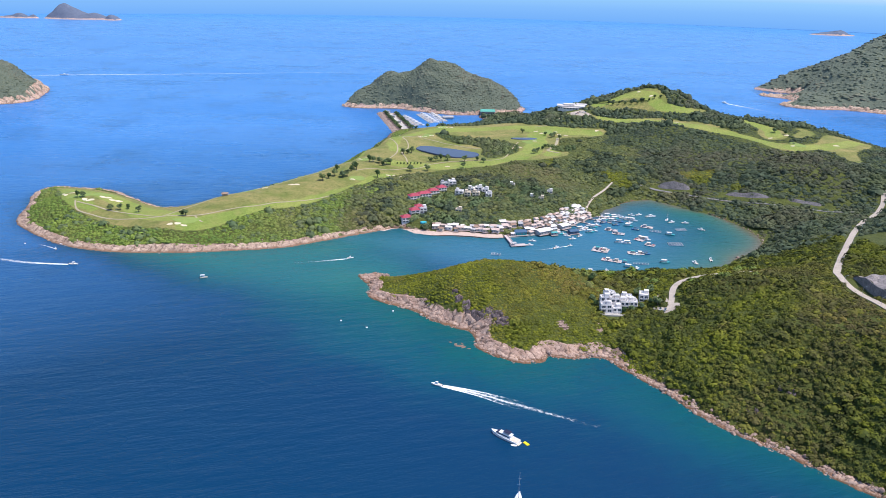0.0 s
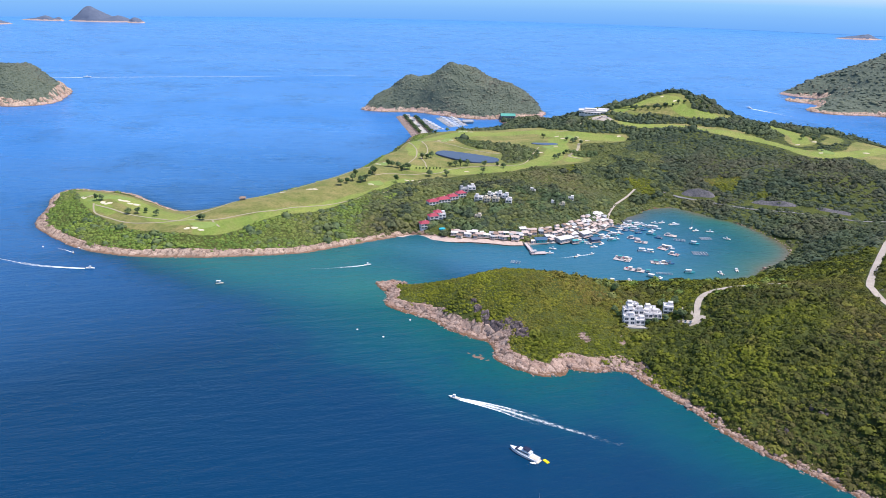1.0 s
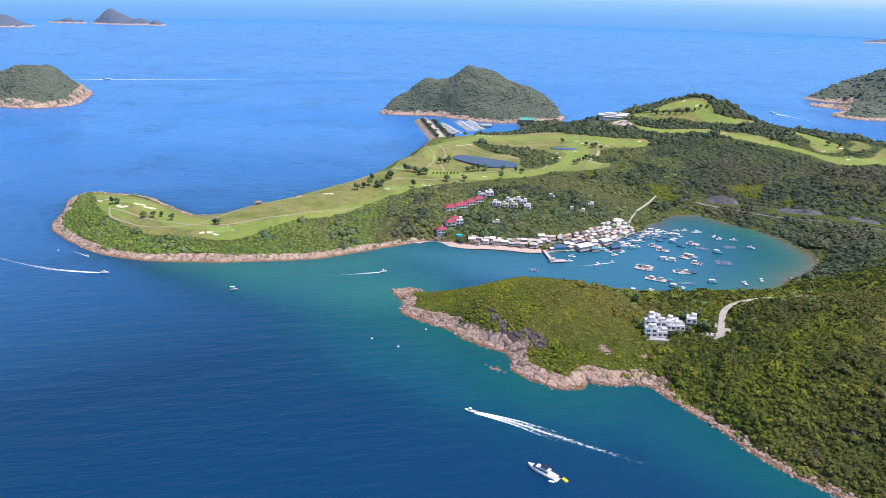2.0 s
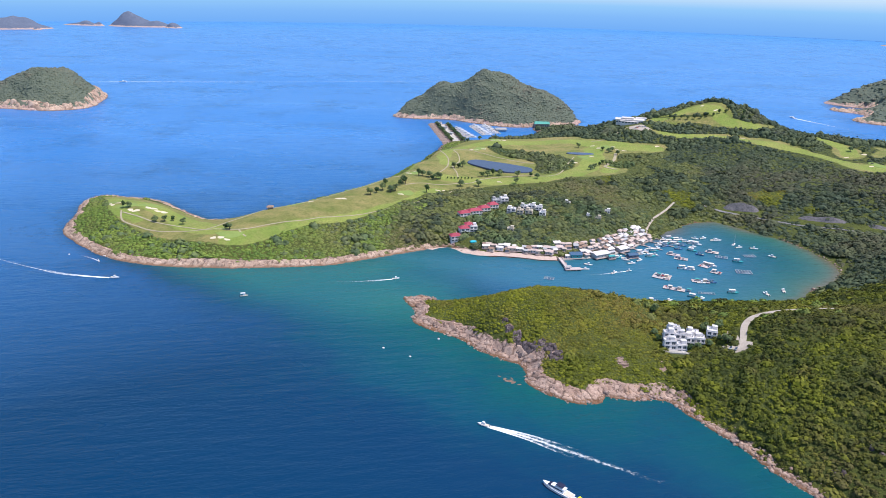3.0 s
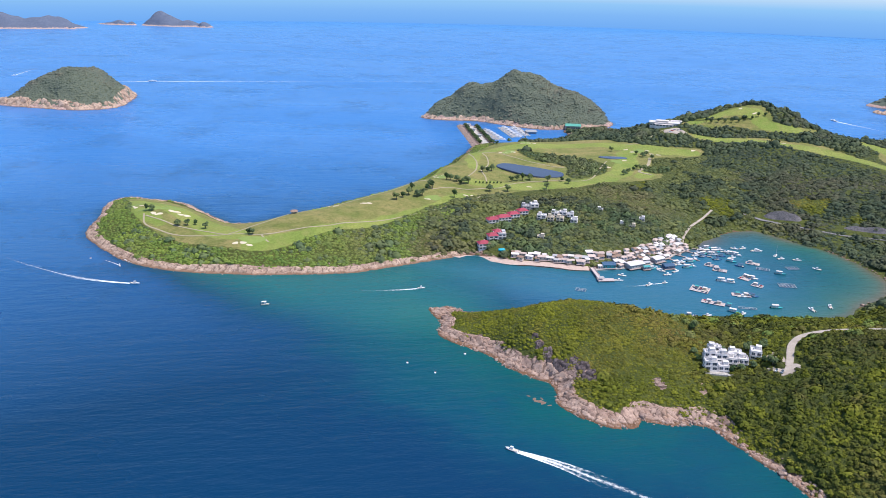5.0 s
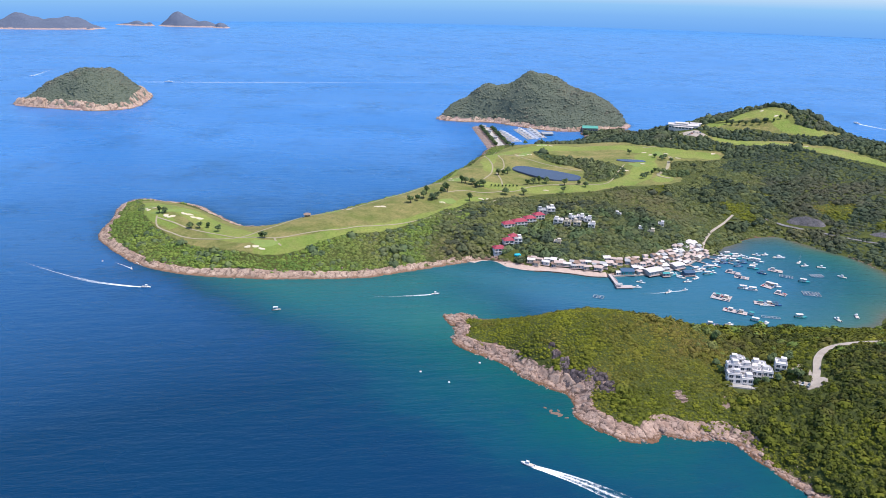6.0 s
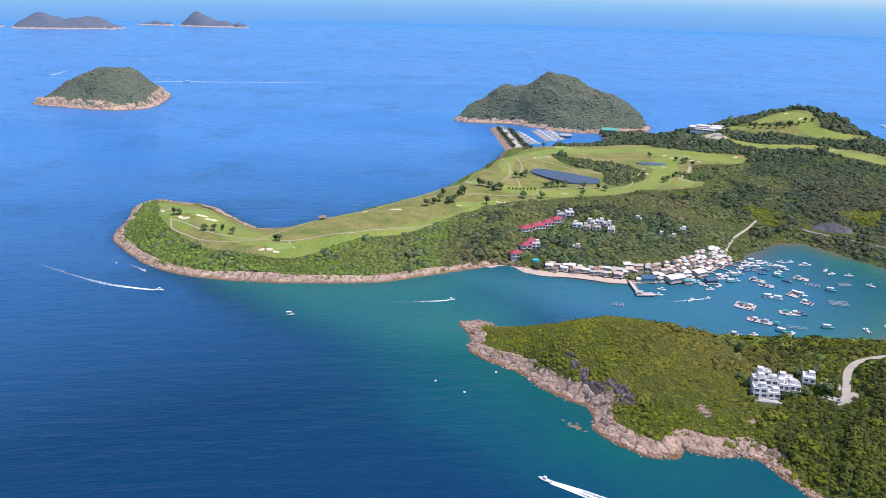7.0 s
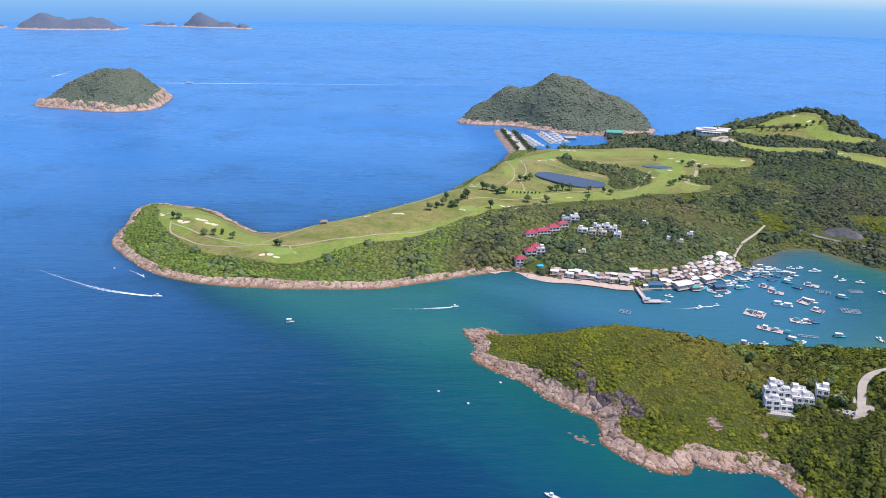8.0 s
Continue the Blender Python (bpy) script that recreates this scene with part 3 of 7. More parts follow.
TURF = {
    "course": [(-506, 826), (-486, 800), (-468, 774), (-450, 744), (-412, 712), (-372, 688), (-322, 676), (-284, 672),
               (-258, 690), (-226, 728), (-178, 768), (-128, 842), (-92, 888), (-60, 905), (-20, 930), (20, 940),
               (60, 962), (120, 985), (136, 1010), (128, 1060), (140, 1110), (195, 1118), (208, 1160), (150, 1172),
               (100, 1205), (40, 1262), (-40, 1270), (-100, 1225), (-114, 1190), (-128, 1110), (-148, 1030),
               (-166, 962), (-204, 902), (-242, 850), (-276, 808), (-305, 785), (-330, 765), (-357, 768), (-390, 786), (-420, 806), (-455, 828), (-500, 836)],
    "ridge": [(190, 1222), (200, 1218), (227, 1205), (276, 1198), (307, 1195), (345, 1182), (376, 1157), (391, 1130), (403, 1099),
              (418, 1071), (437, 1046), (484, 1042), (512, 1078), (532, 1104), (560, 1100), (584, 1082), (566, 1042), (530, 1006), (506, 940),
              (500, 962), (498, 1002), (476, 1014), (440, 1004), (423, 1020), (412, 1050), (398, 1078), (371, 1114), (338, 1131), (301, 1138),
              (270, 1170), (233, 1185), (198, 1205)],
    "upper": [(429, 1188), (447, 1150), (464, 1110), (466, 1080), (451, 1064), (429, 1068), (427, 1102), (436, 1126), (420, 1164)],
    "saddle": [(488, 1120), (506, 1118), (510, 1093), (478, 1066), (470, 1080), (494, 1106)],
    "hill": [(194, 1262), (232, 1238), (266, 1240), (300, 1222), (345, 1214), (372, 1216), (398, 1254), (372, 1236), (342, 1236), (328, 1246),
             (328, 1268), (314, 1294), (290, 1304), (262, 1300), (244, 1286), (215, 1280), (196, 1274)],
}
WOODS_IN = [[(-60, 1130), (-20, 1125), (40, 1095), (66, 1060), (62, 1010), (30, 985), (12, 1005), (10, 1050), (-40, 1090)],
            [(120, 1060), (150, 1040), (128, 1015), (112, 1040)],
            [(214, 1272), (250, 1262), (290, 1252), (292, 1258), (252, 1269), (216, 1278)]]
FAIRWAYS = [([(-485, 800), (-450, 785), (-410, 765), (-372, 742), (-345, 722), (-312, 700)], 15), ([(-470, 765), (-440, 742), (-405, 722)], 9),
            ([(-285, 684), (-240, 716), (-190, 756), (-140, 815), (-100, 876)], 15), ([(-255, 822), (-215, 872), (-180, 940), (-160, 1010), (-150, 1090)], 12),
            ([(-100, 935), (-50, 940), (0, 952), (50, 975), (80, 1015), (95, 1060), (100, 1130)], 15), ([(110, 1000), (118, 1030)], 9),
            ([(-125, 1120), (-80, 1150), (-20, 1175), (50, 1190), (110, 1170), (185, 1140)], 18), ([(-112, 1000), (-118, 1080), (-90, 1140)], 9),
            ([(215, 1208), (300, 1168), (372, 1128), (408, 1060), (450, 1022), (520, 1040), (556, 1070)], 13), ([(215, 1270), (265, 1286), (300, 1270), (312, 1236), (350, 1225)], 12),
            ([(432, 1172), (446, 1120), (445, 1080)], 11)]
BARE = [(-8, 515, 4), (3, 508, 6), (16, 502, 6), (25, 499, 4), (72, 497, 3.6), (75, 493, 3.0), (101, 497, 2.2), (101, 491, 2.4), (-500, 758, 15), (-482, 720, 10), (-514, 800, 12)]


def turf_at(x, y):
    t = np.full(np.shape(x), -99.0)
    for line in TURF.values():
        t = np.maximum(t, inside_distance(x, y, rounded(line, True, 12)))
    for line in WOODS_IN:
        t = np.minimum(t, -inside_distance(x, y, rounded(line, True, 12)))
    return t


def build_land(land, xs, ys, name, material, label):
    gx, gy, faces = sheet(xs, ys)
    z, d = land_height(land, gx, gy)
    turf = turf_at(gx, gy) if land == "main" else np.full(gx.shape, -99.0)
    bare = np.zeros(gx.shape)
    if land == "main":
        for bx, by, r in BARE:
            bare = np.maximum(bare, np.clip(1.3 - np.hypot(gx - bx, gy - by) / r, 0, 1) * 60)
    keep = (z > -8.5).ravel()
    faces = faces[keep[faces].any(axis=1)]
    used = np.unique(faces)
    renum = np.zeros(gx.size, np.int32)
    renum[used] = np.arange(len(used))
    ob = mesh_object(name, np.column_stack([gx.ravel(), gy.ravel(), z.ravel()])[used], renum[faces], material, True)
    quiet = np.zeros(gx.shape)
    if land == "main":
        for bx, by, r in BEACHES:
            quiet = np.maximum(quiet, np.clip(1.4 - np.hypot(gx - bx, gy - by) / r, 0, 1) * (9.0 if by > 600 and bx > 60 else 0.0))
        quiet = np.maximum(quiet, 4.5 * np.clip(1.6 - line_distance(gx, gy, np.array(COAST_HEAD[:10])) / 18, 0, 1))
    set_field(ob, "shore", (d + quiet).ravel()[used])
    set_field(ob, "height", z.ravel()[used])
    set_field(ob, "turf", np.clip(0.5 + turf.ravel()[used] / 12, 0, 1))
    mown = np.zeros(gx.shape)
    for line, half in FAIRWAYS if land == "main" else ():
        mown = np.maximum(mown, np.clip((half - line_distance(gx, gy, rounded(line, False, 12)) + 4 * rough_noise(gx, gy, 24, 19, 2)) / 5 + 0.5, 0, 1))
    set_field(ob, "mown", mown.ravel()[used])
    set_field(ob, "bare", bare.ravel()[used])
    return tagged(ob, label, "land", "", "structure")


build_land("main", steps((-560, 660, 3.4), (660, 960, 20)), steps((40, 300, 8), (300, 760, 3.0), (760, 1500, 4.0)), "ground",
           GROUND, "hilly peninsula with pink granite shore, scrub and mown golf turf")
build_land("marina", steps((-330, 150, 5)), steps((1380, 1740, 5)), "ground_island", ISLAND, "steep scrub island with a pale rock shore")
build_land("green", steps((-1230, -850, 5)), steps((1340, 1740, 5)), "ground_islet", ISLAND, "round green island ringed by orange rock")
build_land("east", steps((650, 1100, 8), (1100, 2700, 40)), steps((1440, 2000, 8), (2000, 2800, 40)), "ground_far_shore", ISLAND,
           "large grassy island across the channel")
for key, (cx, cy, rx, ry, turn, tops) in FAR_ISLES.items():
    build_land(key, steps((cx - rx * 1.25, cx + rx * 1.25, rx / 24)), steps((cy - rx * 0.9, cy + rx * 0.9, rx / 24)), "ground_far_islet", ISLET_HAZED,
               "distant rocky islet, its scrub tinted blue grey for haze")

sx = steps((-6000, -1400, 200), (-1400, -600, 20), (-600, 420, 8), (420, 1100, 20), (1100, 6000, 200))
sy = steps((-1500, 100, 100), (100, 950, 8), (950, 1800, 14), (1800, 6000, 150))
gx, gy, faces = sheet(sx, sy)
out = np.full(gx.shape, -1e9)
for land in ("main", "marina", "green", "east"):
    out = np.maximum(out, inside_distance(gx, gy, SHORE[land]))
out = -out
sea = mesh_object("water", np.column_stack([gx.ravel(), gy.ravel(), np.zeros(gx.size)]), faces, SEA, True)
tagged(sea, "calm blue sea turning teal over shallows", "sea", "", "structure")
bay = np.clip((inside_distance(gx, gy, rounded([(-150, 710), (-70, 650), (20, 620), (110, 600), (260, 640), (330, 740), (230, 890), (120, 800), (-40, 745)])) + 20) / 60, 0, 1)
shelf = np.clip((inside_distance(gx, gy, rounded([(-330, 650), (-230, 545), (-130, 440), (-40, 400), (60, 362), (150, 322), (215, 290), (260, 300), (120, 480), (-80, 640), (-60, 740), (-200, 690)])) + 40) / 90, 0, 1)
channel = np.clip((inside_distance(gx, gy, rounded([(-330, 655), (-230, 585), (-130, 560), (-66, 590), (-30, 640), (-40, 700), (-120, 705), (-220, 670)])) + 25) / 55, 0, 1)
near = np.exp(-np.maximum(out, 0) / 26.0)
set_field(sea, "shallow", np.clip(0.10 + (0.30 + 0.14 * np.clip((gy - 380) / 150, 0, 1)) * shelf * np.exp(-np.maximum(out, 0) / 130) * (1 - 0.4 * np.exp(-np.maximum(out, 0) / 12)) + 0.13 * near * np.clip((gx + 560) / 200, 0, 1) * np.clip((1100 - gy) / 250, 0, 1) + 0.12 * np.exp(-np.maximum(out, 0) / 4.0) + 0.66 * np.exp(-np.maximum(out, 0) / 95) * np.clip((gx - 150) / 90, 0, 1) * np.clip(bay * 3, 0, 1) + 0.2 * channel, 0, 1))
# Painted haze: pales the sea from 1.5 to 4.5 km out.
set_field(sea, "haze_fade", np.clip((np.hypot(gx, gy) - 1500) / 3000, 0, 1))
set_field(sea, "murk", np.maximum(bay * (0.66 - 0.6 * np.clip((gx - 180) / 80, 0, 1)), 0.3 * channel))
# Painted sky reflection by distance out; also scales the waves.
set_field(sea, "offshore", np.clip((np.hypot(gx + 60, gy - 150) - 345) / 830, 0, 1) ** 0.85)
silty = np.zeros(gx.shape)
for bx, by, r in ((300, 720, 100), (230, 870, 50), (160, 830, 40)):
    silty = np.maximum(silty, np.clip(1.4 - np.hypot(gx - bx, gy - by) / r, 0, 1))
set_field(sea, "silt", np.clip(silty * np.exp(-np.maximum(out, 0) / 15.0), 0, 1) * 0.7)

# Added ring, glowing with the painted haze, closes off the sea.
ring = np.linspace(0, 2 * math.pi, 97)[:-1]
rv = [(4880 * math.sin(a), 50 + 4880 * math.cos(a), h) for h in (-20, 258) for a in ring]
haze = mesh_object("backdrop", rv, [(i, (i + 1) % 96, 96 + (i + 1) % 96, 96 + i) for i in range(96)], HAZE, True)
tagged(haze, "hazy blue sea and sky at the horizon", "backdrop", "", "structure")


# ---- plants ----
def crown_shape(seed, tufts, size, flat=0.75, core=True, jag=0.28):
    """Points and quads of a leafy crown of radius 1: a broken shell of bent leaf sprays round a ragged core."""
    r = np.random.RandomState(seed)
    v, f = [], []
    for _ in range(tufts):
        a, h = r.uniform(0, 2 * math.pi), r.uniform(-0.15, 1.0)
        w = math.sqrt(max(0.0, 1 - max(h, 0) ** 2)) * r.uniform(0.75, 1.08)
        c = np.array([w * math.cos(a), w * math.sin(a), h * flat * r.uniform(0.85, 1.12)])
        out_dir = np.array([c[0], c[1], c[2] / flat + 0.35]) + r.normal(0, jag, 3)
        out_dir /= np.linalg.norm(out_dir)
        side = np.cross(out_dir, r.normal(0, 1, 3))
        side /= np.linalg.norm(side)
        up = np.cross(out_dir, side)
        s = size * r.uniform(0.7, 1.3)
        k = len(v)
        v += [c - side * s - out_dir * s * 0.35, c - up * s * 0.7, c + side * s - out_dir * s * 0.35, c + up * s * 0.7]
        f.append((k, k + 1, k + 2, k + 3))
    if core:
        k = len(v)
        for ringh, ringr in ((0.0, 0.78), (0.42, 0.66)):
            for j in range(6):
                a = j * math.pi / 3 + r.uniform(-0.3, 0.3)
                q = ringr * r.uniform(0.75, 1.15)
                v.append(np.array([q * math.cos(a), q * math.sin(a), ringh * flat + r.uniform(-0.1, 0.1)]))
        v.append(np.array([0, 0, 0.80 * flat]))
        for j in range(6):
            n = (j + 1) % 6
            f.append((k + j, k + n, k + 6 + n, k + 6 + j))
            if j % 2 == 0:
                f.append((k + 12, k + 6 + j, k + 6 + n, k + 6 + (j + 2) % 6))
    return np.array(v), np.array(f)


def clump_shape(seed, sprays, size, core=0.85, flat=0.8):
    """Points and quads of a rounded, lumpy crown of radius 1 with loose leaf sprays breaking its outline."""
    r = np.random.RandomState(seed)
    v, f, n = [], [], 8
    lump = 1 + 0.16 * np.sin(np.arange(n) * 2 * math.pi / n * r.randint(2, 4) + r.uniform(0, 6)) + r.uniform(-0.14, 0.14, n)
    for high, wide in ((-0.3, 0.86), (0.28, 0.92), (0.72, 0.6)):
        for j in range(n):
            a = j * 2 * math.pi / n + r.uniform(-0.25, 0.25)
            q = wide * lump[j] * r.uniform(0.85, 1.12)
            v.append(np.array([q * math.cos(a), q * math.sin(a), (high + r.uniform(-0.13, 0.13)) * flat]))
    v.append(np.array([r.uniform(-0.15, 0.15), r.uniform(-0.15, 0.15), r.uniform(0.9, 1.08) * flat]))
    for k in (0, n):
        f += [(k + j, k + (j + 1) % n, k + n + (j + 1) % n, k + n + j) for j in range(n)]
    f += [(3 * n, 2 * n + j, 2 * n + (j + 1) % n, 2 * n + (j + 2) % n) for j in range(0, n, 2)]
    sv, sf = crown_shape(seed + 500, sprays, size, flat, False, 0.24)
    f += [tuple(q + len(v)) for q in sf]
    return np.concatenate([np.array(v) * core, sv]), np.array(f)


def thicket(name, spots, material, shapes, label):
    """Many crowns joined in one mesh. spots: x, y, z, radius, height stretch, colour chance."""
    r = np.random.RandomState(len(spots))
    pick, turn = r.randint(0, len(shapes), len(spots)), r.uniform(0, 2 * math.pi, len(spots))
    allv, allf, allc, base = [], [], [], 0
    for s, (v, f) in enumerate(shapes):
        m = np.nonzero(pick == s)[0]
        if not len(m):
            continue
        c, sn = np.cos(turn[m])[:, None], np.sin(turn[m])[:, None]
        rad, tall = spots[m, 3][:, None], spots[m, 4][:, None]
        x = (v[None, :, 0] * c - v[None, :, 1] * sn) * rad + spots[m, 0][:, None]
        y = (v[None, :, 0] * sn + v[None, :, 1] * c) * rad + spots[m, 1][:, None]
        z = v[None, :, 2] * rad * tall + spots[m, 2][:, None]
        allv.append(np.stack([x, y, z], -1).reshape(-1, 3))
        allf.append((f[None] + (np.arange(len(m)) * len(v))[:, None, None]).reshape(-1, 4) + base)
        allc.append(np.repeat(spots[m, 5:7], len(v), axis=0))
        base += len(m) * len(v)
    ob = mesh_object(name, np.concatenate(allv), np.concatenate(allf), material, True)
    allc = np.concatenate(allc)
    set_field(ob, "crown", allc[:, 0])
    set_field(ob, "dry", allc[:, 1])
    return tagged(ob, label, "bushes", "", "stuff")


ROADS = {
    "ridge": [(290, 400), (284, 430), (281, 455), (281, 475), (281, 499), (285, 524), (293, 545), (332, 611), (382, 690), (437, 764), (465, 804), (480, 835)],
    "villa": [(155, 506), (160, 522), (166, 540), (180, 556), (204, 562), (232, 556)],
    "bay": [(446, 775), (430, 800), (400, 815), (372, 824), (336, 842), (305, 857), (268, 878), (240, 893), (215, 905)],
    "lane": [(134, 808), (140, 832), (152, 862), (166, 886), (180, 905)],
}
CLEAR = []          # plan spots kept free of plants: x, y, radius


def grow(land, xs, ys, gap, radius, seed, keep_shore, accept=None, tall=(0.75, 1.15)):
    """A jittered scatter of crowns over the wild ground of a land."""
    r = np.random.RandomState(seed)
    gx, gy = np.meshgrid(np.arange(*xs, gap), np.arange(*ys, gap))
    gx, gy = gx.ravel() + r.uniform(-0.52, 0.52, gx.size) * gap, gy.ravel() + r.uniform(-0.52, 0.52, gx.size) * gap
    ok = np.ones(gx.size, bool) if accept is None else accept(gx, gy)
    gx, gy = gx[ok], gy[ok]
    z, d = land_height(land, gx, gy)
    ok = d > np.where((gx > 78) & (gy < 625), min(keep_shore, 3.5), keep_shore) + rough_noise(gx, gy, 9.0, 8, 3) * 3.0
    if land == "main":
        lawn = turf_at(gx, gy)
        ok &= lawn < -1.0 - 26 * (radius > 4.5) * (gy > 900)
        for key, line in ROADS.items():
            ok &= line_distance(gx, gy, rounded(line, False, 10)) > {"ridge": 4.6, "villa": 4.8, "bay": 1.2, "lane": 2.6}[key] + (3.0 if radius > 4 and key == "lane" else 0.0)
        for cx, cy, cr in CLEAR:
            ok &= np.hypot(gx - cx, gy - cy) > cr
        for bx, by, br in BARE:
            ok &= np.hypot(gx - bx, gy - by) > br * (0.72 + 0.25 * fract_noise(gx / 3, gy / 3, 4))
    gx, gy, z = gx[ok], gy[ok], z[ok]
    heap = rough_noise(gx, gy, radius * 5.5, 17, 3)
    size = radius * (1 + 0.26 * np.maximum(heap, -0.5)) * np.clip(np.exp(r.normal(0, 0.30, gx.size)), 0.6, 2.0)
    if land == "main":
        z = z + 0.45 * radius * np.maximum(heap, -0.1)
    if land == "main":
        size = size * np.where((lawn[ok] > -14) & (gy > 900) & (gy < 1130), 0.6, 1.0)
    dry = np.clip(0.9 * rough_noise(gx, gy, 90, 51, 3) + 0.25 * rough_noise(gx, gy, 14, 52, 2), 0, 1)
    tip = r.uniform(0, 1, gx.size)
    if land == "main":
        bald = np.clip(1.5 - np.hypot(gx - 421, gy - 905) / 34, 0, 1)
        dry, size = np.maximum(dry, bald), size * (1 - 0.5 * bald)
    return np.column_stack([gx, gy, z - 0.15 * size, size, r.uniform(*tall, gx.size), tip, dry])


CRAG_WEST = [(-10, 535, 3.0), (-6, 529, 4.0), (0, 521, 5.0), (3, 513, 5.4), (10, 511, 4.6)]
CRAG_EAST = [(18, 513, 3.6), (23, 507, 5.2), (27, 500, 5.0), (30, 494, 3.4)]
CLEAR += [(x, y, 0.8 * r) for x, y, r in CRAG_WEST + CRAG_EAST]
SUNNY = [(186, 917, 17), (178, 925, 10), (196, 908, 9), (296, 926, 20), (281, 928, 13), (310, 934, 12), (100, 960, 14), (330, 885, 9), (228, 965, 6)]
CLEAR += [(112, 522, 10.5), (128, 526, 8), (141, 532, 4.5)]
NEAR_SHAPES = [crown_shape(s, 25, 0.31) for s in range(8)]
MID_SHAPES = [clump_shape(40 + s, 18, 0.27, 0.8) for s in range(8)]
FAR_SHAPES = [clump_shape(80 + s, 10, 0.30, 0.82) for s in range(6)]
FINE_SHAPES = [crown_shape(120 + s, 48, 0.24, jag=0.2) for s in range(6)]


# ---- building blocks ----
def part(name, bm, material, parent=None, label=""):
    me = bpy.data.meshes.new(name)
    bm.normal_update()
    bm.to_mesh(me)
    bm.free()
    for m in material if isinstance(material, (list, tuple)) else [material]:
        me.materials.append(m)
    ob = new(name, me)
    ob.parent = parent
    return tagged(ob, label)


def holder(name, label, category, group=""):
    return tagged(new(name), label, category, group)


def box(bm, x0, x1, y0, y1, z0, z1, taper=0.0):
    v = [bm.verts.new((x, y, z)) for z, k in ((z0, 0.0), (z1, taper))
         for x, y in ((x0 + k, y0 + k), (x1 - k, y0 + k), (x1 - k, y1 - k), (x0 + k, y1 - k))]
    for f in ((3, 2, 1, 0), (4, 5, 6, 7), (0, 1, 5, 4), (1, 2, 6, 5), (2, 3, 7, 6), (3, 0, 4, 7)):
        bm.faces.new([v[i] for i in f])
    return bm


def boxes(*sizes):
    bm = bmesh.new()
    for s in sizes:
        box(bm, *s)
    return bm


def rod(bm, a, b, r0, r1, n=6):
    a, b = Vector(a), Vector(b)
    q = (b - a).to_track_quat("Z", "Y")
    rings = [[bm.verts.new(c + q @ Vector((r * math.cos(i * 2 * math.pi / n), r * math.sin(i * 2 * math.pi / n), 0))) for i in range(n)]
             for c, r in ((a, r0), (b, r1))]
    for i in range(n):
        bm.faces.new((rings[0][i], rings[0][(i + 1) % n], rings[1][(i + 1) % n], rings[1][i]))
    bm.faces.new(rings[0][::-1])
    bm.faces.new(rings[1])
    return bm


def ground_z(x, y, land="main"):
    return float(land_height(land, np.array([float(x)]), np.array([float(y)]))[0][0])


def ribbon(name, points, width, material, lift, label, category, parent=None, land="main", thick=0.35):
    """A strip of road or path with thickness, laid on the ground."""
    line = rounded(points, False, 3.0)
    ahead = np.gradient(line, axis=0)
    ahead /= np.linalg.norm(ahead, axis=1)[:, None]
    side = np.column_stack([ahead[:, 1], -ahead[:, 0]])
    wob = 1 + 0.08 * fract_noise(np.arange(len(line)) / 4.0, np.zeros(len(line)), 9)
    bm, rows = bmesh.new(), []
    edges = [line + side * (width * 0.5 * k * wob)[:, None] for k in (-1, 0, 1)]
    zs = [land_height(land, e[:, 0], e[:, 1])[0] for e in edges]
    top = np.maximum(zs[1], (zs[0] + zs[2]) / 2) + lift
    for i in range(len(line)):
        z = [zs[0][i] * 0.6 + top[i] * 0.4 + lift * 0.6, top[i], zs[2][i] * 0.6 + top[i] * 0.4 + lift * 0.6]
        pts = [(edges[0][i], z[0] - thick), (edges[0][i], z[0]), (edges[1][i], z[1]), (edges[2][i], z[2]), (edges[2][i], z[2] - thick)]
        rows.append([bm.verts.new((p[0], p[1], h)) for p, h in pts])
    for a, b in zip(rows[:-1], rows[1:]):
        for k in range(4):
            bm.faces.new((a[k], a[k + 1], b[k + 1], b[k]))
    ob = part(name, bm, material, parent)
    return tagged(ob, label, category, "", "structure")


def patch(name, x, y, rx, ry, seed, material, lift, label, category, kind="", turn=0.0, group="", flat=None):
    """An irregular flat patch with a rolled edge, draped on the ground or level."""
    r = np.random.RandomState(seed)
    ph = r.uniform(0, 6.28, 3)
    bm, rings, n = bmesh.new(), [], 22
    for k, drop in ((1.06, -0.5), (1.0, 0.0), (0.6, -0.06)):
        row = []
        for i in range(n):
            a = i * 2 * math.pi / n
            w = k * (1 + 0.16 * math.sin(2 * a + ph[0]) + 0.12 * math.sin(3 * a + ph[1]) + 0.06 * math.sin(5 * a + ph[2]))
            px, py = rx * w * math.cos(a), ry * w * math.sin(a)
            px, py = x + px * math.cos(turn) - py * math.sin(turn), y + px * math.sin(turn) + py * math.cos(turn)
            row.append((px, py))
        z = np.full(n, flat) if flat is not None else land_height("main", np.array(row)[:, 0], np.array(row)[:, 1])[0]
        rings.append([bm.verts.new((p[0], p[1], h + lift + drop)) for p, h in zip(row, z)])
    for a, b in zip(rings[:-1], rings[1:]):
        for i in range(n):
            bm.faces.new((a[i], a[(i + 1) % n], b[(i + 1) % n], b[i]))
    bm.faces.new(rings[-1])
    return tagged(part(name, bm, material), label, category, group, kind)


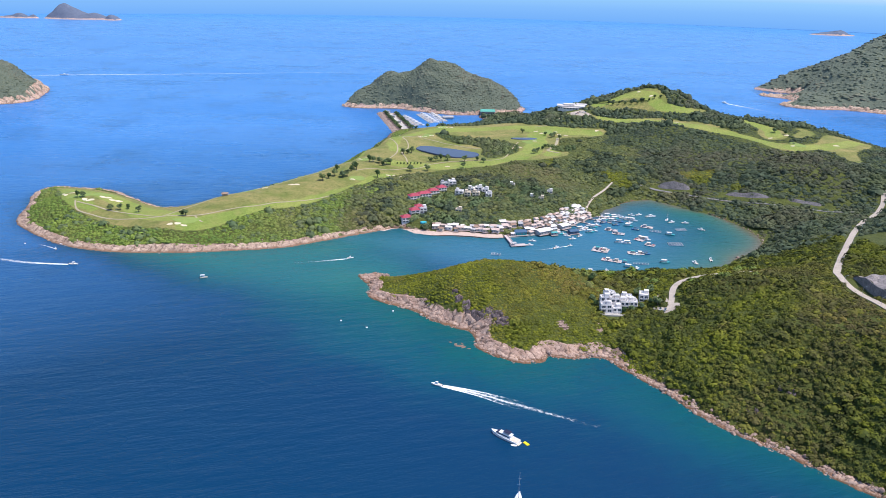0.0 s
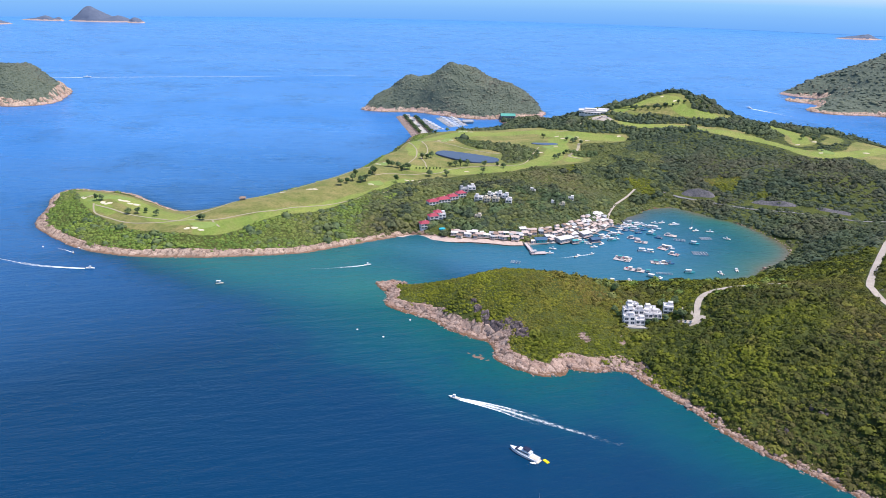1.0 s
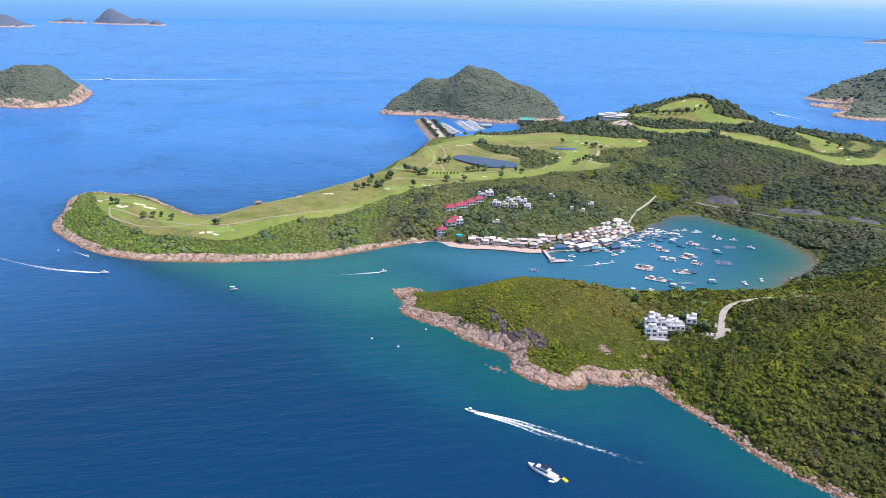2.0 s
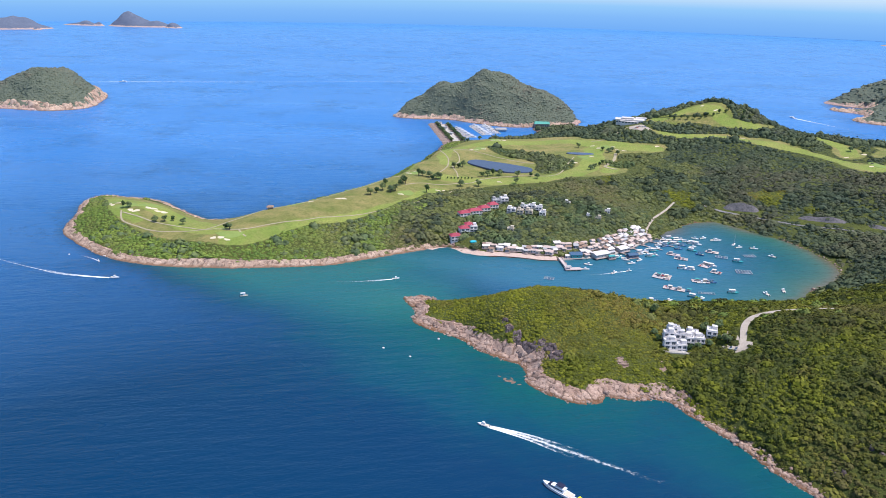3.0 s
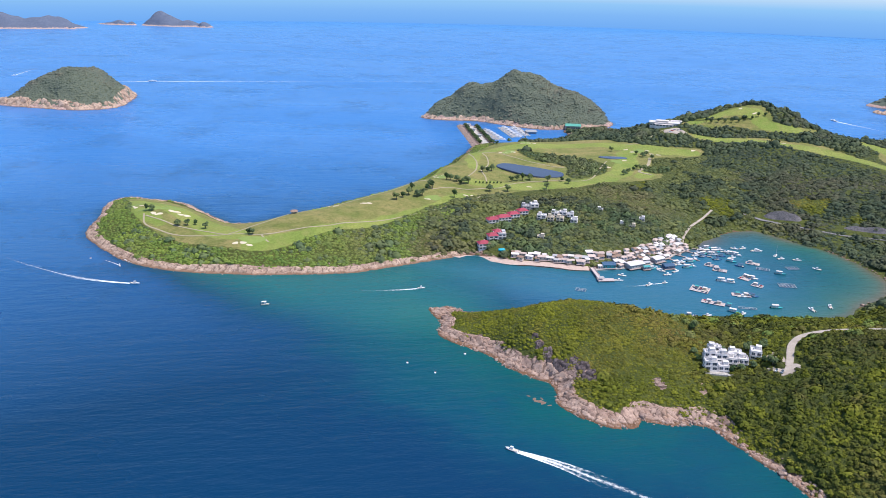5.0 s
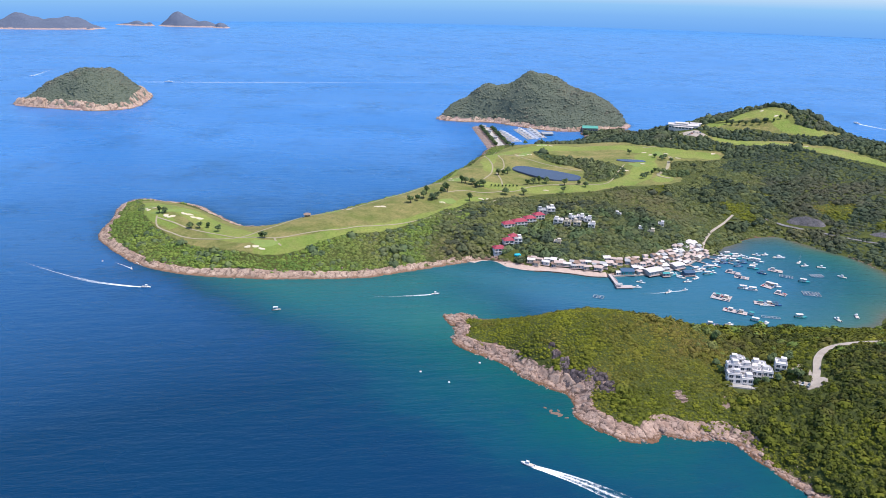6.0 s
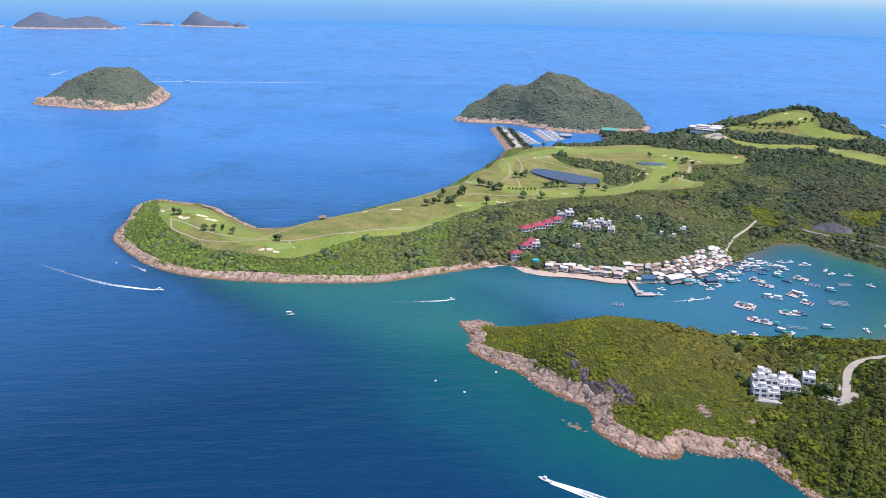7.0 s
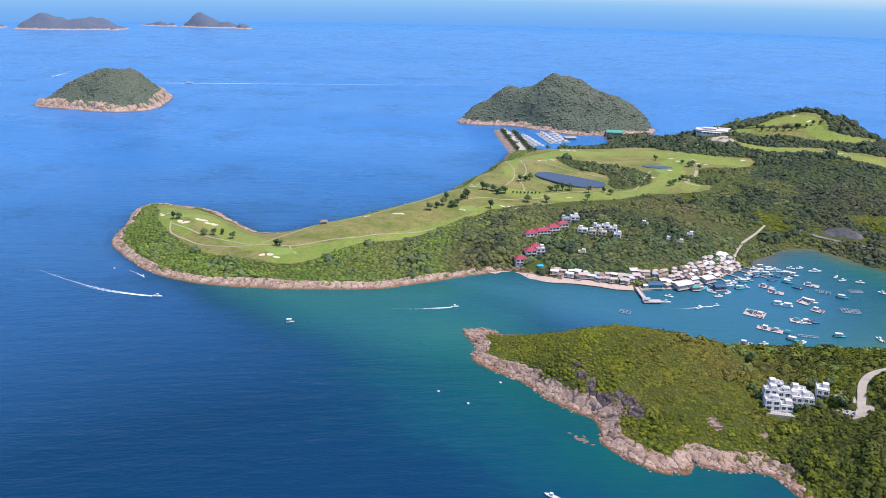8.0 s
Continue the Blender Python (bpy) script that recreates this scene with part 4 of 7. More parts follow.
# ---- roads, paths, sand, ponds ----
for key, width, lift, label in (("ridge", 5.2, 0.45, "pale concrete road winding over the ridge"), ("villa", 4.6, 0.4, "sandy access road to the white villas"),
                                ("bay", 3.0, 0.35, "narrow grey road behind the bay"), ("lane", 2.6, 0.3, "pale footpath climbing from the village")):
    ribbon("road", ROADS[key], width, OLD_ROAD if key == "bay" else TARMAC, lift, label, "road")
ribbon("road", [(150, 506), (152, 516), (154, 526), (150, 532), (143, 527)], 8.0, TARMAC, 0.45, "sandy turning place beside the villas", "road")
patch("road", 153, 511, 9, 6, 41, TARMAC, 0.42, "sandy widening at the road end", "road", "structure")
PATHS = [
    [(-433, 740), (-421, 720), (-397, 707), (-372, 698), (-348, 699), (-322, 702), (-287, 705), (-260, 723), (-234, 739), (-203, 761),
     (-175, 781), (-153, 799), (-130, 822), (-107, 854), (-92, 877), (-83, 895)],
    [(-322, 702), (-316, 711), (-300, 738), (-284, 762), (-262, 790), (-243, 812), (-215, 852), (-190, 890), (-168, 915), (-150, 905)],
    [(-429, 736), (-407, 728), (-381, 718), (-347, 710), (-322, 702)],
    [(-287, 705), (-282, 698), (-275, 693)],
    [(-146, 882), (-127, 900), (-106, 906), (-85, 916), (-67, 926), (-54, 950), (-35, 966), (-12, 972), (11, 974), (34, 973), (46, 988),
     (54, 1022), (63, 1062), (68, 1080)],
    [(-112, 957), (-106, 989), (-110, 1036), (-118, 1064), (-128, 1090), (-124, 1130), (-120, 1175)],
    [(-86, 940), (-91, 967), (-99, 994), (-94, 1031), (-99, 1066), (-108, 1090), (-98, 1101), (-76, 1096), (-40, 1070), (-6, 1047), (11, 1038)],
    [(130, 1110), (124, 1070), (114, 1044), (108, 1024), (122, 1012)],
    [(187, 1198), (196, 1216), (186, 1232), (170, 1238), (150, 1228), (128, 1196), (100, 1185)],
]
for p in PATHS:
    ribbon("cart_path", p, 1.7, TRACK, 0.22, "narrow pale concrete golf cart path", "path")
ribbon("cart_path", PATHS[7][:5], 4.0, TRACK, 0.3, "wide pale gravel track through turf", "path")

BUNKERS_CAPE = [(-461, 764), (-453, 757), (-450, 764), (-423, 741), (-416, 740), (-408, 751), (-402, 752), (-396, 748), (-390, 750),
                (-304, 681), (-297, 683), (-290, 681), (-250, 803), (-240, 800), (-211, 812), (-205, 813), (-145, 848), (-105, 881),
                (-97, 884), (-156, 962), (-151, 946), (-145, 960)]
BUNKERS_INLAND = [(-33, 942), (-82, 1108), (-75, 1108), (-65, 1117), (-55, 1187), (-46, 1189), (-37, 1190), (68, 1044), (93, 1088),
                  (100, 1156), (108, 1140), (130, 1148), (134, 1130), (144, 1128), (196, 1155), (217, 1216), (238, 1210), (269, 1203),
                  (324, 1170), (436, 1072), (462, 1080), (528, 1150), (452, 1030), (516, 1038), (239, 1294), (262, 1303), (285, 1290), (302, 1268)]
for i, (x, y) in enumerate(BUNKERS_CAPE + BUNKERS_INLAND):
    r = np.random.RandomState(i)
    patch("sand_bunker", x, y, r.uniform(2.6, 4.2), r.uniform(1.6, 2.6), i, SAND, 0.28, "pale sand bunker cut into golf turf", "bunker", "", r.uniform(-0.5, 0.5), "golf bunkers")

for i, (x, y, rx, ry) in enumerate(((-292, 692, 13, 7), (-468, 772, 12, 8), (-432, 752, 10, 7), (-412, 760, 13, 6), (-258, 792, 11, 7), (-140, 855, 10, 7), (-72, 1118, 12, 8),
                                   (-52, 1196, 12, 8), (82, 1080, 11, 8), (118, 1146, 12, 8), (-146, 950, 11, 8), (462, 1036, 11, 8))):
    patch("putting_green", x, y, rx, ry, 70 + i, GREEN_TURF, 0.26, "smooth light green putting green", "golf green", "", 0.2 * i, "putting greens")


def level_pool(name, line, z, material, label, category):
    pts = rounded(line, True, 5.0)
    bm = bmesh.new()
    inner = [bm.verts.new((x, y, z)) for x, y in pts]
    mid = pts.mean(axis=0)
    outer = [bm.verts.new((mid[0] + (x - mid[0]) * 1.03, mid[1] + (y - mid[1]) * 1.03, z - 1.5)) for x, y in pts]
    bm.faces.new(inner)
    for i in range(len(pts)):
        j = (i + 1) % len(pts)
        bm.faces.new((outer[i], outer[j], inner[j], inner[i]))
    return tagged(part(name, bm, material), label, category, "", "structure")


POND_LINE = [(-82, 1032), (-72, 1050), (-40, 1040), (-10, 1026), (8, 1012), (4, 992), (-20, 986), (-40, 994), (-62, 1010)]
pond_pts = rounded(POND_LINE, True, 5.0)
pond_z = float(land_height("main", pond_pts[:, 0], pond_pts[:, 1])[0].max()) + 0.15
level_pool("pond", POND_LINE, pond_z - 0.1, POND, "dark still pond on the golf course", "pond")
POND_TWO = [(60, 1108), (92, 1112), (98, 1102), (80, 1096), (62, 1100)]
p2 = np.array(POND_TWO)
level_pool("pond", POND_TWO, float(land_height("main", p2[:, 0], p2[:, 1])[0].max()) + 0.1, POND, "small dark pond beside the grove", "pond")
POND_THREE = [(372, 1208), (392, 1214), (398, 1204), (380, 1198)]
p3 = np.array(POND_THREE)
level_pool("pond", POND_THREE, float(land_height("main", p3[:, 0], p3[:, 1])[0].max()) + 0.1, POND, "small pond below the golf hill", "pond")


# ---- houses ----
def window(parent, x, y, z, w, h, facing):
    """facing: 0 towards -y, 1 towards +x, 2 towards +y, 3 towards -x."""
    bm = boxes((-w / 2, w / 2, -0.08, 0.1, 0, 0.12), (-w / 2, w / 2, -0.08, 0.1, h - 0.12, h),
               (-w / 2, -w / 2 + 0.12, -0.06, 0.1, 0.12, h - 0.12), (w / 2 - 0.12, w / 2, -0.06, 0.1, 0.12, h - 0.12), (-0.05, 0.05, -0.05, 0.1, 0.12, h - 0.12))
    frame_ob = part("window", bm, STEEL, parent)
    pane = part("pane", boxes((-w / 2 + 0.12, w / 2 - 0.12, -0.03, 0.06, 0.12, h - 0.12)), GLASS, frame_ob, "dark window glass")
    frame_ob.matrix_basis = pose(x, y, z, 0, 0, 90 * facing)
    return frame_ob


def storey_house(x, y, w, d, storeys, turn, wall_mat, roof, label, group="", step_back=0.0, base=None, high=3.0, seed=0, balcony=True):
    """A rendered house: storeys with slabs and balconies, windows, and a flat or hipped roof."""
    r = random.Random(seed * 7 + int(w * 10))
    ob = holder("house", label, "house", group)
    c, s = math.cos(radians(turn)), math.sin(radians(turn))
    corners = [(x + px * c - py * s, y + px * s + py * c) for px in (-w / 2, w / 2) for py in (-d / 2, d / 2)]
    low = min(ground_z(*q) for q in corners)
    z0 = max(low, ground_z(x, y) - 2.0) if base is None else base
    bm = bmesh.new()
    box(bm, -w / 2 - 0.5, w / 2 + 0.5, -d / 2 - 0.5, d / 2 + 0.5, -6.0 if base is None else -3.0, 0.25)
    front = -d / 2
    tops = []
    part("plinth", bm, wall_mat, ob)
    for k in range(storeys):
        part("wall", boxes((-w / 2, w / 2, front, d / 2, 0.25 + k * high if k == 0 else 0.222 + k * high, (k + 1) * high - 0.002)), wall_mat, ob)
        part("floor_slab", boxes((-w / 2 - 0.18, w / 2 + 0.18, front - 0.18, d / 2 + 0.18, (k + 1) * high, (k + 1) * high + 0.22)), wall_mat, ob)
        tops.append(front)
        if step_back and k < storeys - 1:
            front += step_back
    for k in range(storeys):
        f, z = tops[k], k * high
        count = max(2, int(w / 3.4))
        for i in range(count):
            px = -w / 2 + (i + 0.5) * w / count
            window(ob, px, f - 0.01, z + (0.9 if k == 0 or not balcony else 0.35), w / count * 0.66, 1.7 if k == 0 or not balcony else 2.25, 0)
        for i in range(2):
            py = f + (i + 0.5) * (d / 2 - f) / 2
            window(ob, w / 2 + 0.01, py, z + 1.0, 1.4, 1.4, 1)
            window(ob, -w / 2 - 0.01, py, z + 1.0, 1.4, 1.4, 3)
        if balcony and k > 0:
            deep = 1.5
            b = boxes((-w / 2 + 0.3, w / 2 - 0.3, f - deep, f - 0.2, z + 0.02, z + 0.2), (-w / 2 + 0.3, w / 2 - 0.3, f - deep, f - deep + 0.12, z + 0.2, z + 1.1),
                      (-w / 2 + 0.3, -w / 2 + 0.42, f - deep + 0.12, f - 0.2, z + 0.2, z + 1.1), (w / 2 - 0.42, w / 2 - 0.3, f - deep + 0.12, f - 0.2, z + 0.2, z + 1.1))
            part("balcony", b, wall_mat, ob)
    top = storeys * high + 0.22
    f = tops[-1]
    if roof == "flat":
        b = boxes((-w / 2, w / 2, f, f + 0.2, top, top + 0.9), (-w / 2, w / 2, d / 2 - 0.2, d / 2, top, top + 0.9),
                  (-w / 2, -w / 2 + 0.2, f + 0.2, d / 2 - 0.2, top, top + 0.9), (w / 2 - 0.2, w / 2, f + 0.2, d / 2 - 0.2, top, top + 0.9))
        part("parapet", b, wall_mat, ob)
        hx = r.choice((-1, 1)) * w * 0.22
        hood = boxes((hx - 1.5, hx + 1.5, d / 2 - 3.2, d / 2 - 0.3, top, top + 2.3), (hx - 1.8, hx + 1.8, d / 2 - 3.5, d / 2 - 0.22, top + 2.3, top + 2.5))
        part("stair_hood", hood, wall_mat, ob)
        tank = bmesh.new()
        rod(tank, (-hx, 0.5 + (f + d / 2) / 2, top), (-hx, 0.5 + (f + d / 2) / 2, top + 1.3), 0.6, 0.6, 10)
        part("water_tank", tank, STEEL, ob)
    else:
        b = bmesh.new()
        o, rise = 0.7, 2.6
        e = [b.verts.new(p) for p in ((-w / 2 - o, f - o, top), (w / 2 + o, f - o, top), (w / 2 + o, d / 2 + o, top), (-w / 2 - o, d / 2 + o, top))]
        my = (f + d / 2) / 2
        ridge = max(0.8, w / 2 - (d / 2 - f) / 2 * 0.8)
        t = [b.verts.new((-ridge, my, top + rise)), b.verts.new((ridge, my, top + rise))]
        b.faces.new((e[0], e[1], t[1], t[0]))
        b.faces.new((e[1], e[2], t[1]))
        b.faces.new((e[2], e[3], t[0], t[1]))
        b.faces.new((e[3], e[0], t[0]))
        b.faces.new(e[::-1])
        part("roof", b, RED_TILE, ob, "red tiled hip roof")
        part("chimney", boxes((ridge * 0.4, ridge * 0.4 + 0.7, my + 0.6, my + 1.3, top + 0.9, top + 3.1)), wall_mat, ob)
    ob.matrix_basis = pose(x, y, z0, 0, 0, turn)
    CLEAR.append((x, y, 0.44 * max(w, d)))
    return ob


VILLA = "white villas on the headland"
vz = ground_z(113, 517)
for i, (x, y, w, d, n, turn, back, low, label) in enumerate((
        (108.5, 514.5, 8.5, 8, 3, 3, 1.4, -1.6, "white stepped villa with deep balconies facing the sea"),
        (116.5, 514.5, 7.0, 7, 2, 3, 1.2, -1.0, "low white villa wing with a sea terrace"),
        (109.0, 523.5, 7.5, 8, 3, 3, 1.6, 0.4, "tall white villa block with roof terraces"),
        (117.0, 524.0, 7.5, 9, 3, 3, 1.8, -0.6, "white villa block with recessed upper floors"),
        (113.5, 532.0, 9.0, 6, 3, 3, 0.8, 0.8, "white rear villa with roof terrace"),
        (124.3, 523.5, 6.2, 8, 2, -4, 1.5, 0.6, "narrow white villa with stacked balconies"),
        (131.2, 524.0, 6.2, 8, 2, -4, 1.2, 0.6, "narrow white villa beside the garden trees"),
        (127.5, 532.5, 8.5, 7, 2, -4, 0.9, 0.8, "white rear house among garden trees"),
        (140.8, 532.0, 7.2, 8, 3, -10, 0.0, -1.8, "white cube house standing apart"))):
    storey_house(x, y, w, d, n, turn, PLASTER, "flat", label, VILLA, back, (ground_z(141, 532) if i == 8 else vz) + low - 0.9, 2.6, i + 1)
for i, (x, y, z) in enumerate(((108.5, 516.5, 5.52), (117, 526, 6.52), (113.5, 531.5, 7.92), (124.3, 525, 5.12), (131, 525.5, 5.12))):
    perg = holder("pergola", "white roof terrace pergola with slats", "pergola", "roof pergolas")
    for px in (-1.6, 1.6):
        for py in (-1.2, 1.2):
            part("post", boxes((px - 0.1, px + 0.1, py - 0.1, py + 0.1, 0, 2.3)), PLASTER, perg)
    for k in range(6):
        part("slat", boxes((-2.0, 2.0, -1.4 + k * 0.55, -1.22 + k * 0.55, 2.3, 2.5)), PLASTER, perg)
    perg.matrix_basis = pose(x, y, vz + z, 0, 0, 3)
terrace = bmesh.new()
box(terrace, 103, 122, 507.0, 511.4, vz - 6, vz + 0.15)
for bx in np.arange(103, 122.1, 1.9):
    box(terrace, bx - 0.08, bx + 0.08, 507.0, 507.16, vz + 0.15, vz + 1.1)
box(terrace, 103, 122, 507.0, 507.14, vz + 1.1, vz + 1.2)
tagged(part("terrace", terrace, CONCRETE), "paved sea-facing terrace with railing", "terrace", "", "structure")
CLEAR.append((113, 509, 7))

BEACH_LINE = [(-96, 733), (-82, 732), (-67, 731), (-52, 727), (-40, 723), (-20, 724.5), (0, 723.5), (20, 720.5), (35, 722)]
ribbon("beach", BEACH_LINE, 9.5, BEACH_SAND, 0.35, "narrow pink sand beach below the village", "beach")
for q in rounded(BEACH_LINE, False, 4.0):
    CLEAR.append((q[0], q[1], 6.5))

RED_GROUP = "red roofed village houses"
for i, (x, y, w, turn) in enumerate(((-66, 803, 12, 28), (-55, 816, 15, 28), (-45, 828, 12, 28), (-36, 839, 11, 28), (-70, 751, 11, 24), (-62, 763, 10, 24), (-58, 773, 8, 20))):
    storey_house(x, y, w, 8.0, 2, turn, PLASTER, "hip", "white house with red hipped tile roof", RED_GROUP, 0, None, 2.9, 10 + i)
for i, (x, y, w, d, n) in enumerate(((-33, 853, 9, 8, 2), (-24, 860, 9, 8, 2), (-53, 770, 8, 7, 2))):
    storey_house(x, y, w, d, n, 15, PLASTER if i else GREY_WALL, "flat", "flat roofed white village house", "flat roofed houses", 0, None, 2.9, 20 + i)
for i, (x, y, w, d, n) in enumerate(((-14, 829, 10, 7, 2), (-4, 825, 7, 7, 2), (0, 837, 8, 7, 2), (9, 839, 8, 7, 2), (6, 824, 8, 7, 2), (17, 833, 7, 7, 2), (21, 818, 7, 7, 2),
                                    (-13, 776, 7, 6, 1), (50, 855, 6, 5, 1), (73, 821, 7, 5, 1), (82, 817, 7, 5, 1), (94, 838, 6, 5, 1))):
    storey_house(x, y, w, d, n, -6, (PLASTER, CREAM, PLASTER)[i % 3], "flat", "flat roofed pale house among trees", "flat roofed houses", 0, None, 2.5, 30 + i)
level_pool("swimming_pool", [(-54, 744), (-49, 746.5), (-47, 743), (-52, 741)], max(ground_z(-51, 744), ground_z(-49, 748)) + 0.35, POOL, "small turquoise swimming pool", "pool")
CLEAR.append((-51, 744, 9))


def shack(x, y, w, d, turn, wall_mat, roof_mat, label, floor=None, tall=2.8, lean=False):
    """A waterfront house of sheet and block on a deck, with piles where it stands over water."""
    ob = holder("village_house", label, "shack", "waterfront shacks")
    z0 = max(1.0, ground_z(x, y) + 0.1) if floor is None else floor
    part("wall", boxes((-w / 2, w / 2, -d / 2, d / 2, -0.1, tall)), wall_mat, ob)
    part("deck", boxes((-w / 2 - 0.9, w / 2 + 0.9, -d / 2 - 1.6, d / 2 + 0.4, -0.35, -0.1)), PLANK, ob)
    b, o = bmesh.new(), 0.55
    rise = 0.9 if not lean else 0.0
    z = tall
    prof = [(-d / 2 - o, z - 0.05), (0, z + rise), (d / 2 + o, z - 0.05)] if not lean else [(-d / 2 - o, z - 0.2), (d / 2 + o, z + 0.7)]
    rows = [[b.verts.new((sx * (w / 2 + o), py, pz + h)) for sx in (-1, 1)] for h in (0.12, 0.0) for py, pz in prof]
    n = len(prof)
    for i in range(n - 1):
        b.faces.new((rows[i][0], rows[i][1], rows[i + 1][1], rows[i + 1][0]))
        b.faces.new((rows[n + i][1], rows[n + i][0], rows[n + i + 1][0], rows[n + i + 1][1]))
        for k in (0, 1):
            q = (rows[i][k], rows[i + 1][k], rows[n + i + 1][k], rows[n + i][k])
            b.faces.new(q if k else q[::-1])
    b.faces.new((rows[0][1], rows[0][0], rows[n][0], rows[n][1]))
    b.faces.new((rows[n - 1][0], rows[n - 1][1], rows[2 * n - 1][1], rows[2 * n - 1][0]))
    part("roof", b, roof_mat, ob)
    count = max(1, int(w / 3.5))
    for i in range(count):
        window(ob, -w / 2 + (i + 0.7) * w / count, -d / 2 - 0.01, 0.9, 1.5, 1.2, 0)
    part("door", boxes((-w / 2 + 0.3, -w / 2 + 1.25, -d / 2 - 0.06, -d / 2 + 0.05, -0.08, 2.0)), BLUE_SHEET, ob)
    for px in (-w / 2, 0, w / 2) if ground_z(x, y) < 0.6 else ():
        for py in (-d / 2 - 1.2, d / 2):
            p = bmesh.new()
            rod(p, (px, py, -0.35), (px, py, -0.35 - max(1.5, z0 + 1.2)), 0.14, 0.14, 5)
            part("pile", p, PLANK, ob)
    ob.matrix_basis = pose(x, y, z0, 0, 0, turn)
    CLEAR.append((x, y, 0.55 * max(w, d)))
    return ob


FRONT = rounded([(-42, 730), (-20, 728), (10, 727), (35, 726), (60, 730), (85, 742), (105, 762), (125, 786), (140, 804)], False, 1.0)
ROOFS = (WHITE_SHEET, PALE_SHEET, PALE_SHEET, GREY_SHEET, RUST_SHEET, WHITE_SHEET, PALE_SHEET)
taken = [(54, 731, 7.5), (79, 737, 9.5), (103, 757, 7.5), (112, 742, 6.5), (90, 733, 4.5), (39, 727, 4.0)]
rnd = random.Random(5)
made = 0
for attempt in range(1500):
    if made >= 100:
        break
    i = rnd.randrange(4, len(FRONT) - 4)
    way = FRONT[i + 3] - FRONT[i - 3]
    way = way / np.linalg.norm(way)
    back = rnd.uniform(0.5, 9.0) if FRONT[i][0] < 36 else rnd.uniform(-1.5, 20.0)
    x, y = FRONT[i][0] - way[1] * back, FRONT[i][1] + way[0] * back
    w, d = rnd.uniform(3.2, 7.6), rnd.uniform(3.0, 6.0)
    if any(math.hypot(x - a, y - b) < r + 0.38 * max(w, d) for a, b, r in taken):
        continue
    taken.append((x, y, 0.38 * max(w, d)))
    roof_mat = ROOFS[made % 7]
    shack(x, y, w, d, math.degrees(math.atan2(way[1], way[0])) + rnd.uniform(-22, 22), (CREAM, CREAM, GREY_WALL, PLASTER)[made % 4], roof_mat,
          "low waterfront house with a grey or rusty roof" if roof_mat in (GREY_SHEET, RUST_SHEET) else "low waterfront house with a pale sheet roof",
          None, rnd.choice((2.2, 2.4, 2.6, 3.0)), made % 4 == 2)
    made += 1
shack(54, 730, 12, 9, 12, HULL_TEAL, BLUE_SHEET, "teal seafood restaurant with dark roof", 1.6, 3.2)
shack(79, 736, 17, 10, 34, GREY_WALL, WHITE_SHEET, "large open waterside hall with white roof", 1.6, 3.4)
shack(103, 757, 12, 9, 38, GREY_WALL, WHITE_SHEET, "white roofed hall on piles over water", 1.6, 3.0)
shack(112, 742, 10, 7, 20, BLUE_SHEET, BLUE_SHEET, "dark blue floating shed on a pontoon", 0.8, 2.6)
shack(90, 733, 6, 4, 20, GREY_WALL, TEAL_SHEET, "small hut with green canopy over water", 1.2, 2.4)

quay = bmesh.new()
ql = rounded([(37, 719), (46, 722), (60, 727), (85, 738), (105, 757), (125, 782), (140, 800)], False, 5)
for a, b in zip(ql[:-1], ql[1:]):
    dx, dy = (b - a) / np.linalg.norm(b - a)
    vs = [quay.verts.new((p[0] + k * -dy, p[1] + k * dx, z)) for z in (-1.5, 1.0) for p, k in ((a, -0.5), (b, -0.5), (b, 7.0), (a, 7.0))]
    for f in ((4, 5, 6, 7), (0, 1, 5, 4), (3, 7, 6, 2), (0, 4, 7, 3), (1, 2, 6, 5)):
        quay.faces.new([vs[i] for i in f])
tagged(part("quay", quay, CONCRETE), "low concrete quay along the village front", "quay", "", "structure")

pier = holder("pier", "concrete pier with wider landing head", "pier")
part("deck", boxes((-2.0, 2.0, -27, 2, 1.1, 1.6), (-2.0, -1.8, -27, 2, 1.6, 2.3), (1.8, 2.0, -20, 2, 1.6, 2.3)), PALE_PLANK, pier)
part("landing", boxes((-3, 13, -33, -27, 0.9, 1.5), (-3, -2.8, -33, -27, 1.5, 2.2)), PALE_PLANK, pier)
part("roof", boxes((-1.8, 3, -32, -28, 4.0, 4.2)), GREY_SHEET, pier)
for px, py in ((-1.4, -31.6), (2.6, -31.6), (-1.4, -28.4), (2.6, -28.4)):
    p = bmesh.new()
    rod(p, (px, py, 1.5), (px, py, 4.0), 0.1, 0.1)
    part("post", p, STEEL, pier)
for py in (-5, -13, -21, -28, -32):
    for px in (-1.6, 1.6) + ((8, 12) if py < -27 else ()):
        p = bmesh.new()
        rod(p, (px, py, -3), (px, py, 1.1), 0.3, 0.3)
        part("pile", p, CONCRETE, pier)
pier.matrix_basis = pose(38, 724, 0, 0, 0, 14)

for a, b in (((112, 770), (130, 756)), ((122, 782), (146, 768)), ((132, 796), (160, 780)), ((136, 806), (168, 796)), ((98, 754), (118, 738))):
    n = Vector(b) - Vector(a)
    jet = holder("jetty", "narrow timber jetty with mooring posts", "jetty", "village jetties")
    part("deck", boxes((0, n.length, -0.9, 0.9, 0.6, 0.8)), PLANK, jet)
    for k in range(int(n.length / 5) + 1):
        p = bmesh.new()
        rod(p, (k * 5, 0.95, -2), (k * 5, 0.95, 1.8), 0.12, 0.1)
        part("post", p, PLANK, jet)
    jet.matrix_basis = pose(a[0], a[1], 0, 0, 0, math.degrees(math.atan2(n.y, n.x)))

